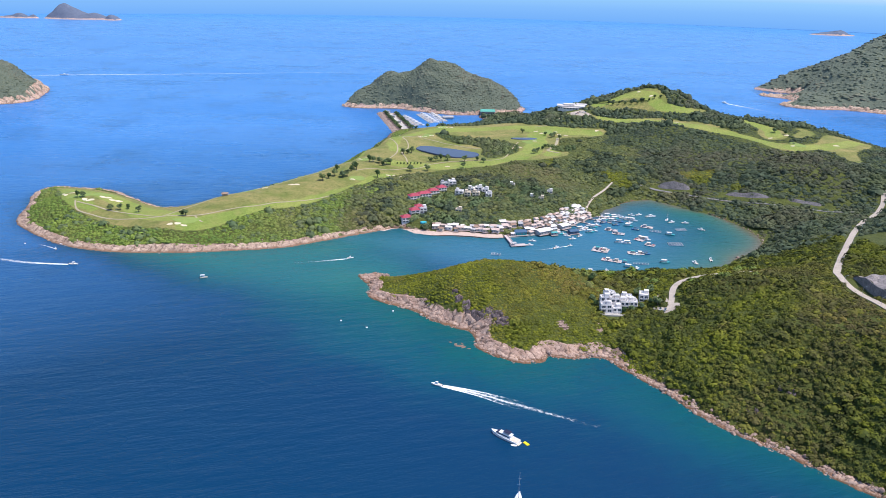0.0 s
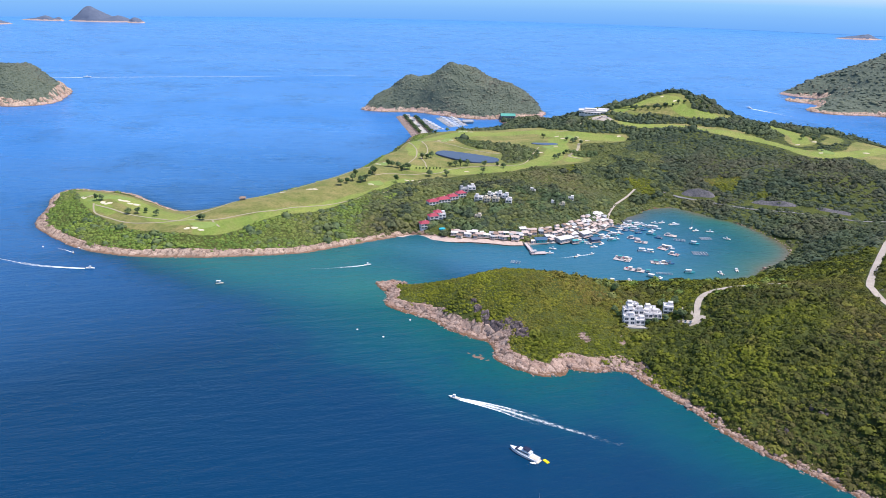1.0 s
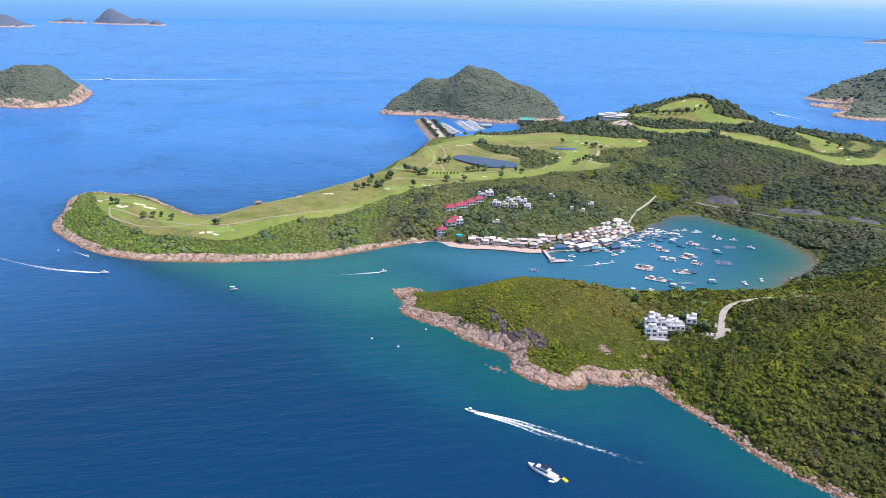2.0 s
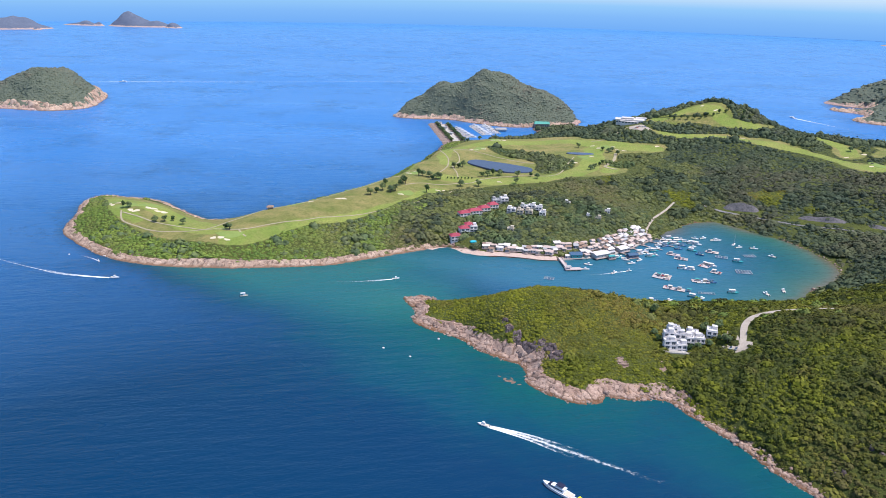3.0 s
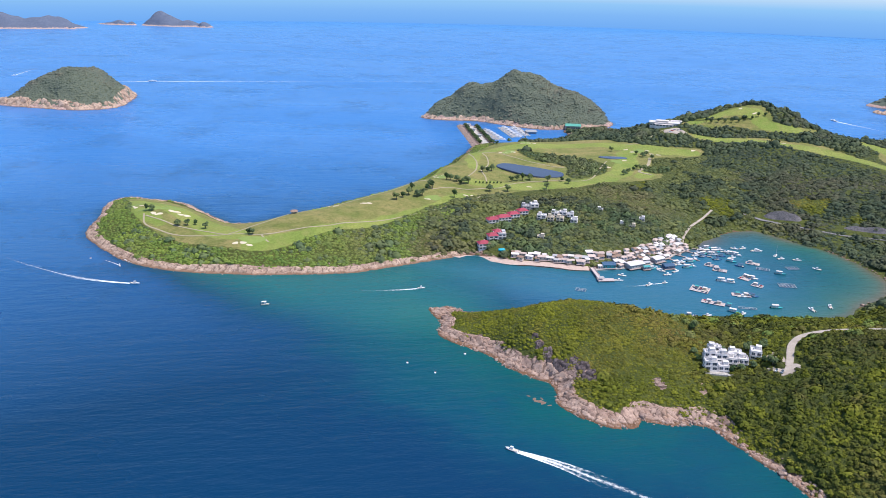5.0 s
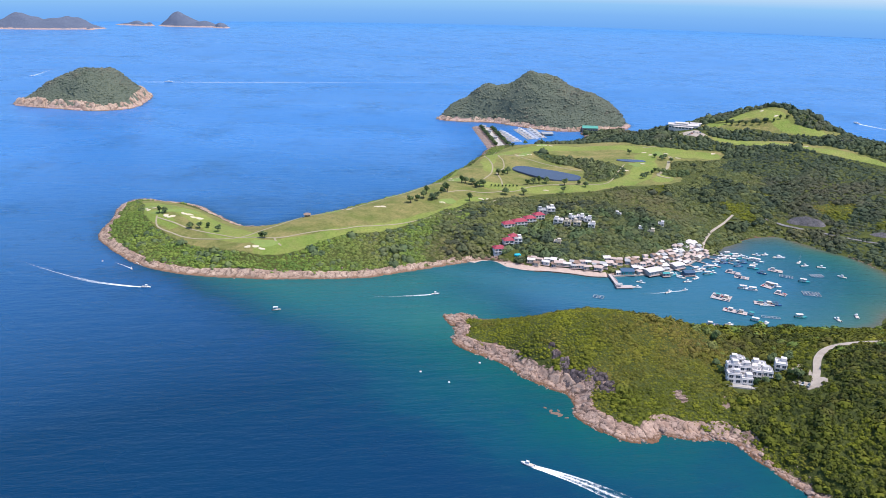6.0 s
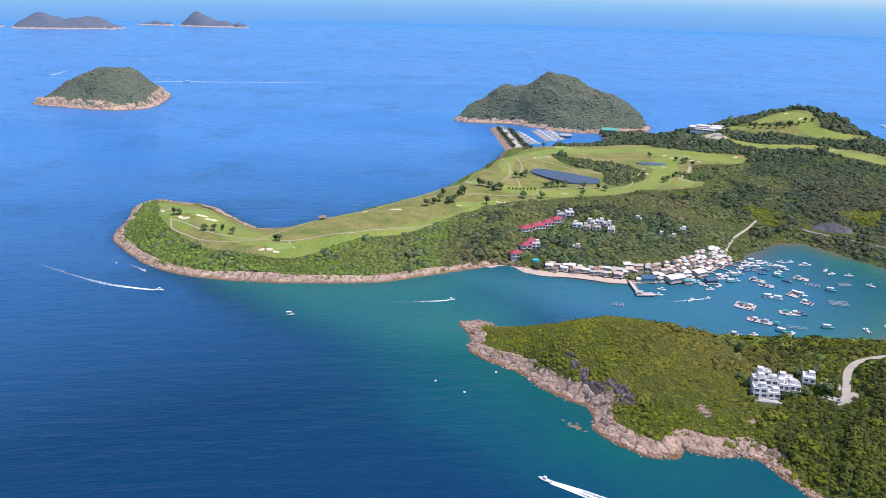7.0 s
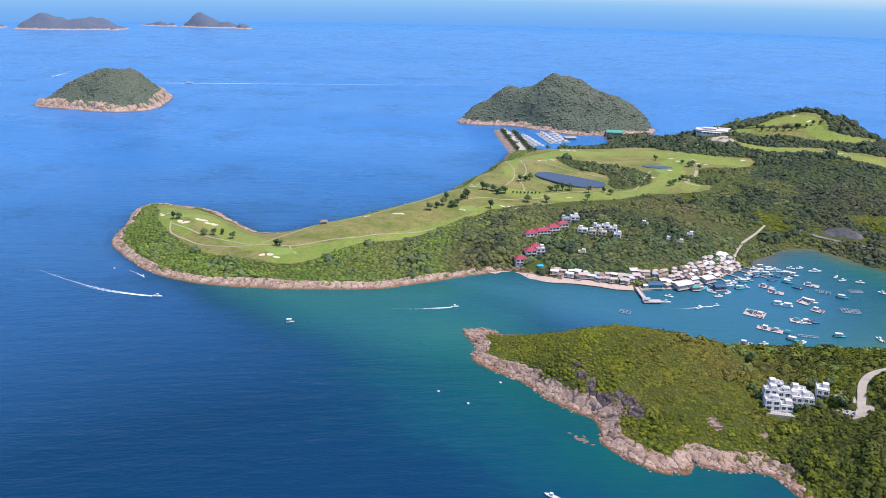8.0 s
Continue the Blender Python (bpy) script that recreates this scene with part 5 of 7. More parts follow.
# clubhouse, car park, marina sheds, hut
CLUB = ground_z(166, 1262)
club = holder("clubhouse", "wide white clubhouse with shallow stepped roofs", "building")
part("wall", boxes((-22, 22, -8, 8, -4, 5), (-14, 14, -14, -8.01, -4, 3.2), (10, 26, 8.01, 16, -4, 6)), PLASTER, club)
part("roof", boxes((-23.5, 23.5, -9.5, 9.5, 5.0, 5.6), (-15, 15, -15, -9.6, 3.2, 3.7), (9, 27, 9.6, 17, 6.0, 6.6), (-12, 6, -5, 5, 5.6, 7.6), (-13, 7, -6, 6, 7.6, 8.0)), WHITE_SHEET, club)
for i in range(9):
    window(club, -20 + i * 5, -14.02 if abs(-20 + i * 5) < 13 else -8.02, 0.6, 3.6, 2.2, 0)
club.matrix_basis = pose(166, 1262, CLUB + 1.0, 0, 0, -8)
CLEAR.append((166, 1262, 27))
CLEAR.append((178, 1228, 20))
patch("car_park", 178, 1228, 15, 11, 3, TARMAC, 0.5, "pale car park below the clubhouse", "car park", "structure")

shed = holder("boat_shed", "long shed with a pale green roof at the marina", "shed")
part("wall", boxes((-14, 14, -6, 6, -3, 6)), GREY_WALL, shed)
rb = bmesh.new()
for sgn in (-1, 1):
    q = [rb.verts.new(p) for p in ((-15, sgn * 7.5, 5.8), (15, sgn * 7.5, 5.8), (14, 0, 9.4), (-14, 0, 9.4))]
    q2 = [rb.verts.new(v.co + Vector((0, 0, 0.25))) for v in q]
    rb.faces.new(q2 if sgn < 0 else q2[::-1])
    rb.faces.new(q[::-1] if sgn < 0 else q)
    for i in range(4):
        rb.faces.new((q[i], q[(i + 1) % 4], q2[(i + 1) % 4], q2[i]))
part("roof", rb, GREEN_SHEET, shed)
for i in range(6):
    window(shed, -11 + i * 4.4, -6.02, 0.6, 2.6, 3.2, 0)
shed.matrix_basis = pose(26, 1438, max(2.0, ground_z(26, 1438)), 0, 0, 6)
CLEAR.append((26, 1438, 18))
dock = holder("dock_house", "grey roofed marina dock house on piles", "building")
part("wall", boxes((-9, 9, -8, 8, 0.8, 3.6)), GREY_WALL, dock)
part("roof", boxes((-10.5, 10.5, -9.5, 9.5, 3.6, 4.0), (-8, 8, -7, 7, 4.0, 4.8, 2.0)), GREY_SHEET, dock)
for px in (-8, 0, 8):
    for py in (-7, 7):
        p = bmesh.new()
        rod(p, (px, py, -3), (px, py, 0.8), 0.3, 0.3)
        part("pile", p, CONCRETE, dock)
dock.matrix_basis = pose(-50, 1388, 0, 0, 0, 12)
part("rail", boxes((-10, -9.9, -9, 9, 0.8, 1.8)), STEEL, dock)

hut = holder("golf_hut", "small brown rain shelter with pitched roof", "hut")
part("wall", boxes((-3, 3, -0.2, 2.4, 0, 2.6), (-3, -2.8, -2.4, -0.201, 0, 2.6), (2.8, 3, -2.4, -0.201, 0, 2.6)), CREAM, hut)
hb = bmesh.new()
e = [hb.verts.new(p) for p in ((-4, -3.4, 2.6), (4, -3.4, 2.6), (4, 3.4, 2.6), (-4, 3.4, 2.6))]
t = [hb.verts.new((-1.5, 0, 4.2)), hb.verts.new((1.5, 0, 4.2))]
for f in ((e[0], e[1], t[1], t[0]), (e[1], e[2], t[1]), (e[2], e[3], t[0], t[1]), (e[3], e[0], t[0]), (e[3], e[2], e[1], e[0])):
    hb.faces.new(f)
part("roof", hb, RUST_SHEET, hut)
hut.matrix_basis = pose(-276, 768, ground_z(-276, 768) + 0.2, 0, 0, 20)

# retaining wall and shotcrete above the ridge road
RETAIN = [(292, 520), (291, 504), (289, 488), (288, 468), (290, 448)]
rl = rounded(RETAIN, False, 3.0)
wallbm, faces3 = bmesh.new(), []
for i, (x, y) in enumerate(rl):
    t = i / (len(rl) - 1)
    z = ground_z(x - 5, y)
    tall = 7.5 * min(1.0, t * 3.5 + 0.12)
    faces3.append([wallbm.verts.new(p) for p in ((x, y, z - 2), (x + 0.6, y, z + tall), (x + 1.4, y, z + tall), (x + 2.0, y, z - 2))])
for a, b in zip(faces3[:-1], faces3[1:]):
    for k in range(3):
        wallbm.faces.new((a[k], b[k], b[k + 1], a[k + 1]))
wallbm.faces.new(faces3[0])
wallbm.faces.new(faces3[-1][::-1])
tagged(part("retaining_wall", wallbm, SHOTCRETE), "tall dark retaining wall beside the ridge road", "wall", "", "structure")
cut = bmesh.new()
rows = []
for i, (x, y) in enumerate(rl):
    t = i / (len(rl) - 1)
    tall = 7.5 * min(1.0, t * 3.5 + 0.12)
    z = ground_z(x - 5, y) + tall
    rows.append([cut.verts.new((x + 1.2 + k * 3.2, y + 1.5 * math.sin(i * 1.3 + k), z + k * (1.5 * min(1, t * 3)) + 0.7 * math.sin(i * 0.9 + k * 2))) for k in range(4)] + [cut.verts.new((x + 13, y, z - 9))])
for a, b in zip(rows[:-1], rows[1:]):
    for k in range(4):
        cut.faces.new((a[k], b[k], b[k + 1], a[k + 1]))
tagged(part("rock_slope", cut, CUT_ROCK), "pale cut rock slope above the wall", "rock slope", "", "structure")
CLEAR += [(296, y, 9) for y in (452, 462, 472, 482, 492, 502, 512)]
for x0, y0, x1, y1, hgt in ((234, 898, 276, 886, 11.0), (308, 866, 362, 842, 6.5), (368, 838, 414, 820, 5.0)):
    bm = bmesh.new()
    n = 12
    rows = []
    for i in range(n + 1):
        t = i / n
        x, y = x0 + (x1 - x0) * t, y0 + (y1 - y0) * t
        z = ground_z(x, y - 3)
        k = min(1.0, 4 * t + 0.1, 4 * (1 - t) + 0.1) * (0.9 + 0.1 * math.sin(i * 1.1 + x0))
        rows.append([bm.verts.new((x + 0.25 * j, y + 1.6 * j, z - 1 + (hgt * k + 1) * j / 4 + 0.3 * math.sin(i * 1.7 + j * 2.1))) for j in range(5)] + [bm.verts.new((x + 2, y + 12, z - 3))])
    for a, b in zip(rows[:-1], rows[1:]):
        for j in range(5):
            bm.faces.new((a[j], b[j], b[j + 1], a[j + 1]))
    tagged(part("sprayed_slope", bm, SHOTCRETE), "dark sprayed concrete slope above the bay road", "slope", "", "structure")
    CLEAR += [(x0 + (x1 - x0) * k, y0 + (y1 - y0) * k + 2, 6.5) for k in (0.0, 0.2, 0.4, 0.6, 0.8, 1.0)]
for x, y in ((277, 452), (277, 476), (277, 502), (300, 562), (334, 606), (366, 656)):
    lamp = holder("street_lamp", "slim grey street lamp beside the ridge road", "lamp post", "ridge road lamps")
    p = bmesh.new()
    rod(p, (0, 0, 0), (0, 0, 8), 0.12, 0.07)
    part("pole", p, STEEL, lamp)
    a = bmesh.new()
    rod(a, (0, 0, 7.9), (1.6, 0, 8.4), 0.06, 0.05)
    part("arm", a, STEEL, lamp)
    part("lamp_head", boxes((1.5, 2.3, -0.15, 0.15, 8.32, 8.48)), STEEL, lamp)
    lamp.matrix_basis = pose(x, y, ground_z(x, y) + 0.2)

# marina mole
mole = bmesh.new()
L0, L1, R1, R0 = (Vector(p) for p in ((-193, 1420), (-138, 1232), (-104, 1258), (-152, 1412)))
n = 30
rows = []
for i in range(n + 1):
    t = i / n
    a, b = L0.lerp(L1, t), R0.lerp(R1, t)
    w = (b - a).normalized()
    j = 0.9 * math.sin(i * 2.3)
    rows.append([mole.verts.new((*(a - w * 4 + w * j), -3)), mole.verts.new((*(a + w * (2 + j)), 1.2 + 0.5 * math.sin(i * 1.7))), mole.verts.new((*(a + w * 8), 3.6)),
                 mole.verts.new((*(b - w * 0.6), 3.2)), mole.verts.new((*b, -3))])
for a, b in zip(rows[:-1], rows[1:]):
    for k in range(4):
        mole.faces.new((a[k], b[k], b[k + 1], a[k + 1]))
mole.faces.new(rows[0])
tagged(part("breakwater", mole, STONE), "pink rubble breakwater sheltering the marina", "breakwater", "", "structure")


def mole_at(t, u):
    return L0.lerp(L1, t).lerp(R0.lerp(R1, t), u)


rd = bmesh.new()
rows = [[rd.verts.new((*mole_at(i / 20, u), 3.72)) for u in (0.46, 0.78)] + [rd.verts.new((*mole_at(i / 20, u), 3.3)) for u in (0.78, 0.46)] for i in range(1, 21)]
for a, b in zip(rows[:-1], rows[1:]):
    for k in range(4):
        rd.faces.new((a[k], b[k], b[(k + 1) % 4], a[(k + 1) % 4]))
tagged(part("quay_road", rd, CONCRETE), "pale concrete road along the breakwater", "road", "", "structure")
for t, u in ((0.03, 0.55), (0.30, 0.62), (0.62, 0.62)):
    q = mole_at(t, u)
    b = holder("dock_hut", "small white flat roofed hut on the breakwater", "hut", "breakwater huts")
    part("wall", boxes((-4, 4, -3, 3, 0, 3.2)), PLASTER, b)
    part("roof", boxes((-4.5, 4.5, -3.5, 3.5, 3.2, 3.6)), GREY_SHEET, b)
    window(b, 0, -3.02, 0.9, 2.4, 1.4, 0)
    b.matrix_basis = pose(q.x, q.y, 3.72, 0, 0, -16)


# ---- boats ----
def hull_shape(length, beam, height, flare=0.85, stern=0.9):
    """A lofted hull with its bow towards +x and its waterline at z = 0."""
    bm = bmesh.new()
    stations = []
    for t in (0.0, 0.18, 0.4, 0.62, 0.8, 0.92, 1.0):
        w = beam / 2 * (stern + (1 - stern) * min(1, t / 0.3)) * (1 - max(0, (t - 0.45) / 0.55) ** 2.2 * 0.97)
        z = height * (0.85 + 0.35 * t * t)
        x = -length / 2 + length * t
        k = 0.55 * height
        stations.append([bm.verts.new(p) for p in ((x, -w, z), (x - (0.0 if t < 1 else 0.04 * length), -w * flare, 0.05), (x - 0.05 * length * t, 0, -k * (1 - t ** 3)),
                                                  (x - (0.0 if t < 1 else 0.04 * length), w * flare, 0.05), (x, w, z))])
    for a, b in zip(stations[:-1], stations[1:]):
        for k in range(4):
            bm.faces.new((a[k], b[k], b[k + 1], a[k + 1]))
        bm.faces.new((a[4], b[4], b[0], a[0]))
    bm.faces.new(stations[0])
    bm.faces.new(stations[-1][::-1])
    return bm


def motor_yacht(length, beam, label, group, canvas=None):
    ob = holder("motor_yacht", label, "boat", group)
    h = length * 0.095
    part("hull", hull_shape(length, beam, h), HULL_WHITE, ob)
    d = h * 0.9
    part("deck", boxes((-length * 0.49, -length * 0.22, -beam * 0.38, beam * 0.38, d, d + 0.1)), DECK, ob, "pale teak aft deck")
    part("cabin", boxes((-length * 0.24, length * 0.20, -beam * 0.36, beam * 0.36, d, d + h * 0.95, beam * 0.06)), HULL_WHITE, ob)
    part("cabin_window", boxes((-length * 0.20, length * 0.185, -beam * 0.365, beam * 0.365, d + h * 0.42, d + h * 0.74, beam * 0.025)), GLASS, ob, "dark wraparound glazing")
    part("flybridge", boxes((-length * 0.26, length * 0.06, -beam * 0.33, beam * 0.33, d + h * 0.95, d + h * 1.22, beam * 0.03)), HULL_WHITE, ob)
    part("hardtop", boxes((-length * 0.20, length * 0.02, -beam * 0.30, beam * 0.30, d + h * 1.75, d + h * 1.85)), canvas or HULL_WHITE, ob)
    for px in (-length * 0.18, 0.0):
        for py in (-beam * 0.26, beam * 0.26):
            p = bmesh.new()
            rod(p, (px, py, d + h * 1.2), (px, py, d + h * 1.76), 0.05, 0.05)
            part("post", p, STEEL, ob)
    part("swim_platform", boxes((-length * 0.56, -length * 0.495, -beam * 0.40, beam * 0.40, 0.15, 0.4)), DECK, ob)
    return ob


def open_boat(length, beam, hull_mat, label, group, canopy=None):
    ob = holder("work_boat", label, "boat", group)
    h = max(0.6, length * 0.11)
    part("hull", hull_shape(length, beam, h, 0.8), hull_mat, ob)
    part("deck", boxes((-length * 0.44, length * 0.2, -beam * 0.40, beam * 0.40, h * 0.9, h * 0.9 + 0.08)), DECK, ob)
    part("cabin", boxes((-length * 0.12, length * 0.12, -beam * 0.28, beam * 0.28, h * 0.9 + 0.08, h * 0.9 + 1.7, 0.08)), HULL_WHITE, ob)
    part("windscreen", boxes((length * 0.115, length * 0.125, -beam * 0.24, beam * 0.24, h * 0.9 + 0.9, h * 0.9 + 1.5)), GLASS, ob)
    part("outboard", boxes((-length * 0.53, -length * 0.48, -0.25, 0.25, 0.0, h * 1.3)), BLACK, ob)
    if canopy:
        part("canopy", boxes((-length * 0.42, length * 0.16, -beam * 0.46, beam * 0.46, h + 2.1, h + 2.22)), canopy, ob)
        for px in (-length * 0.4, length * 0.13):
            for py in (-beam * 0.4, beam * 0.4):
                p = bmesh.new()
                rod(p, (px, py, h * 0.8), (px, py, h + 2.1), 0.05, 0.05, 5)
                part("post", p, STEEL, ob)
    return ob


def sail_boat(length, beam, label):
    ob = holder("sailing_yacht", label, "boat", "sailing boats")
    h = length * 0.09
    part("hull", hull_shape(length, beam, h), HULL_WHITE, ob)
    part("deck", boxes((-length * 0.45, length * 0.2, -beam * 0.36, beam * 0.36, h * 0.95, h * 0.95 + 0.06)), DECK, ob)
    part("cabin", boxes((-length * 0.15, length * 0.22, -beam * 0.26, beam * 0.26, h * 0.95, h * 0.95 + 0.6, 0.1)), HULL_WHITE, ob)
    m = bmesh.new()
    rod(m, (length * 0.08, 0, h), (length * 0.08, 0, length * 1.3), 0.14, 0.08)
    for k, w in ((0.45, 1.2), (0.75, 1.0), (1.02, 0.8)):
        rod(m, (length * 0.08, -w, length * k), (length * 0.08, w, length * k), 0.07, 0.07, 5)
    part("mast", m, STEEL, ob)
    bo = bmesh.new()
    rod(bo, (length * 0.08, 0, h + 1.4), (-length * 0.36, 0, h + 1.4), 0.2, 0.18)
    part("boom", bo, HULL_NAVY, ob, "boom with furled sail cover")
    return ob


big = motor_yacht(19.5, 5.2, "white motor yacht at anchor with navy canvas", "anchored yachts", HULL_NAVY)
big.matrix_basis = pose(26, 365.5, 0, 0, 0, 145)
part("sun_canvas", boxes((0.5, 5.5, -1.6, 1.6, 2.75, 3.3, 0.4)), HULL_NAVY, big, "navy blue foredeck canvas")
part("tender", hull_shape(3.6, 1.6, 0.5), HULL_WHITE, big).matrix_basis = pose(-8.5, 3.6, 0.1, 0, 0, 30)
fl = bmesh.new()
box(fl, -2.0, 2.0, -1.1, 1.1, -0.1, 0.25, 0.1)
box(fl, -1.7, 1.7, -0.8, 0.8, 0.25, 0.32)
floatmat = tagged(part("swim_float", fl, YELLOW), "yellow inflatable mat floating behind the yacht", "float")
floatmat.matrix_basis = pose(38.5, 360.5, 0.05, 0, 0, -50)
sb = sail_boat(14, 4.2, "two masted sailing boat with bare rigging")
sb.matrix_basis = pose(31, 309, 0, 0, 0, 80)
part("awning", boxes((-5.5, -0.5, -1.6, 1.6, 3.0, 3.12)), HULL_NAVY, sb, "dark cockpit awning")
sb2 = sail_boat(9, 2.8, "small white sailing boat moored in the bay")
sb2.matrix_basis = pose(226, 800, 0, 0, 0, 60)

master = {
    "white": open_boat(8.5, 2.8, HULL_WHITE, "small white open motor boat", "bay boats"),
    "teal": open_boat(10.0, 3.2, HULL_TEAL, "teal fishing boat with pale cabin", "bay boats", WHITE_SHEET),
    "blue": open_boat(9.0, 3.0, HULL_BLUE, "blue hulled sampan with canopy", "bay boats", BLUE_SHEET),
    "canopy": open_boat(11.0, 3.6, HULL_WHITE, "white boat under a broad white canopy", "bay boats", WHITE_SHEET),
    "cruiser": motor_yacht(12.0, 3.8, "white cabin cruiser at a mooring", "bay boats"),
}
BAY_BOATS = [("canopy", 158, 718, 0), ("canopy", 163, 716, 170), ("teal", 177, 772, -10), ("blue", 182, 761, 160), ("teal", 217, 747, -15), ("teal", 192, 664, 8),
             ("teal", 154, 648, -20), ("white", 160, 645, 30), ("white", 162, 616, 25), ("white", 156, 613, 15), ("white", 239, 676, 80), ("white", 221, 666, 120),
             ("cruiser", 210, 810, 10), ("white", 229, 791, 15), ("white", 244, 790, 0), ("white", 256, 768, 150), ("canopy", 182, 795, -10), ("canopy", 186, 793, -15)]
BAY_BOATS += [("white", 188, 812, -20), ("canopy", 167, 804, 15), ("white", 172, 806, 10), ("blue", 151, 781, 20), ("canopy", 158, 796, 15), ("canopy", 162, 789, 10),
              ("white", 147, 791, 25), ("white", 141, 772, 30), ("teal", 166, 797, 10), ("white", 123, 752, 20), ("canopy", 122, 757, 25), ("white", 127, 760, 25), ("white", 109, 723, 15)]
BAY_BOATS += [("white", 117, 620, -30), ("white", 121, 618, -35), ("blue", 112, 624, 5), ("white", 130, 636, 15), ("white", 62, 699, 10), ("white", 66, 712, -20), ("white", 100, 738, 150),
              ("white", 104, 732, 170), ("teal", 96, 736, 15), ("canopy", 187, 729, -20), ("white", 168, 683, 10), ("blue", 178, 686, -10), ("white", 89, 694, 40), ("white", 197, 815, 30), ("blue", 164, 775, 10)]
BAY_BOATS += [("white", 133, 770, 20), ("teal", 137, 764, 25), ("white", 144, 783, 15), ("teal", 153, 789, 20), ("blue", 170, 786, 5), ("white", 176, 800, -10),
              ("teal", 160, 808, 10), ("white", 152, 803, 30), ("white", 180, 784, 15), ("teal", 131, 747, 10), ("white", 136, 752, -25), ("white", 118, 733, 40)]
homes = {k: False for k in master}
for i, (k, x, y, a) in enumerate(BAY_BOATS):
    m = pose(x, y, 0, 0, 0, a + 7 * math.sin(i * 2.1))
    if not homes[k]:
        master[k].matrix_basis, homes[k] = m, True
    else:
        copy_thing(master[k], m)

yacht = motor_yacht(17.0, 4.8, "white motor yacht berthed stern to the pontoon", "marina yachts")
yacht_two = motor_yacht(13.5, 4.0, "smaller white motor cruiser berthed in the marina", "marina yachts", HULL_NAVY)
placed = [False, False]
for (ax, ay), (bx, by), turn in (((-134, 1392), (-96, 1308), 20), ((-103, 1424), (-70, 1338), 20), ((-86, 1430), (-60, 1352), 200)):
    n = int(math.hypot(bx - ax, by - ay) / 5.6)
    pontoon = holder("pontoon", "long floating marina pontoon", "pontoon", "marina pontoons")
    off = Vector((math.cos(radians(turn)), math.sin(radians(turn)))) * -11
    part("deck", boxes((0, math.hypot(bx - ax, by - ay), -1.2, 1.2, 0.2, 0.7)), CONCRETE, pontoon)
    for k in range(0, n, 3):
        p = bmesh.new()
        rod(p, (k * 5.6, 1.3, -3), (k * 5.6, 1.3, 2.6), 0.2, 0.2)
        part("pile", p, CONCRETE, pontoon)
    pontoon.matrix_basis = pose(ax + off.x, ay + off.y, 0, 0, 0, math.degrees(math.atan2(by - ay, bx - ax)))
    for i in range(n):
        t = (i + 0.5) / n
        m = pose(ax + (bx - ax) * t, ay + (by - ay) * t, 0, 0, 0, turn)
        which = 1 if i % 3 == 1 else 0
        src = (yacht, yacht_two)[which]
        if not placed[which]:
            src.matrix_basis, placed[which] = m, True
        else:
            copy_thing(src, m)


def raft(x, y, nx, ny, turn, label, huts=1, full=True):
    """A fish farm raft: beams, net cells or planking, floats and a hut or two."""
    cell = 3.1 if full else 2.9
    bw, timber = (0.4, PALE_PLANK) if full else (0.2, STEEL)
    ob = holder("fish_raft", label, "raft", "fish farm rafts")
    for i in range(nx + 1):
        part("beam", boxes((i * cell - bw, i * cell + bw, -bw, ny * cell + bw, 0.25, 0.5)), timber, ob)
    for j in range(ny + 1):
        part("beam", boxes((-bw, nx * cell + bw, j * cell - bw, j * cell + bw, 0.5, 0.7)), timber, ob)
    r = random.Random(int(x * 3 + y))
    for i in range(nx):
        for j in range(ny):
            if full and r.random() < 0.62:
                part("planking", boxes((i * cell + 0.4, (i + 1) * cell - 0.4, j * cell + 0.4, (j + 1) * cell - 0.4, 0.42, 0.56)), r.choice((PALE_PLANK, PALE_PLANK, GREY_WALL, DECK)), ob)
            if full and r.random() < 0.3:
                cx, cy = (i + r.uniform(0.3, 0.7)) * cell, (j + r.uniform(0.3, 0.7)) * cell
                part("crate", boxes((cx - 0.7, cx + 0.7, cy - 0.5, cy + 0.5, 0.56, 1.3)), r.choice((HULL_BLUE, PLASTER, RED_PAINT, GREY_WALL)), ob)
            p = bmesh.new()
            rod(p, (i * cell + 0.6, j * cell, 0.0), (i * cell + 2.0, j * cell, 0.0), 0.32, 0.32, 7)
            part("drum_float", p, HULL_BLUE, ob)
    for k in range(huts):
        hx, hy = (0.3 + 0.45 * k) * nx * cell, 0.6 * ny * cell
        hutp = part("raft_hut", boxes((hx - 1.6, hx + 1.6, hy - 1.2, hy + 1.2, 0.7, 2.6)), (GREY_WALL, CREAM, PLASTER)[k % 3], ob)
        part("hut_roof", boxes((hx - 1.9, hx + 1.9, hy - 1.5, hy + 1.5, 2.6, 2.8)), (WHITE_SHEET, GREY_SHEET, TEAL_SHEET)[(k + nx) % 3], hutp)
    ob.matrix_basis = pose(x, y, 0, 0, 0, turn)


raft(124, 690, 5, 4, -22, "large square fish farm raft with planked deck", 2)
raft(130, 664, 6, 2, -18, "long fish farm raft with huts and gear", 3)
raft(174, 728, 3, 5, -38, "long pale fish farm raft with sheds", 2)
raft(182, 712, 3, 2, -30, "small fish raft joined to a longer one", 1)
raft(160, 684, 5, 2, -4, "low fish raft with reddish planking", 2)
raft(154, 744, 4, 2, -16, "fish raft with a moored boat", 1)
raft(148, 756, 4, 2, -22, "fish raft near the village jetties", 1)
raft(190, 770, 4, 2, -20, "brown fish raft with crates", 1)
raft(197, 756, 4, 2, -16, "row of bare floating net cages", 0, False)
raft(228, 762, 4, 2, 10, "sparse floating net cages", 0, False)
raft(208, 714, 5, 3, 0, "broken ring of floating net cages", 0, False)
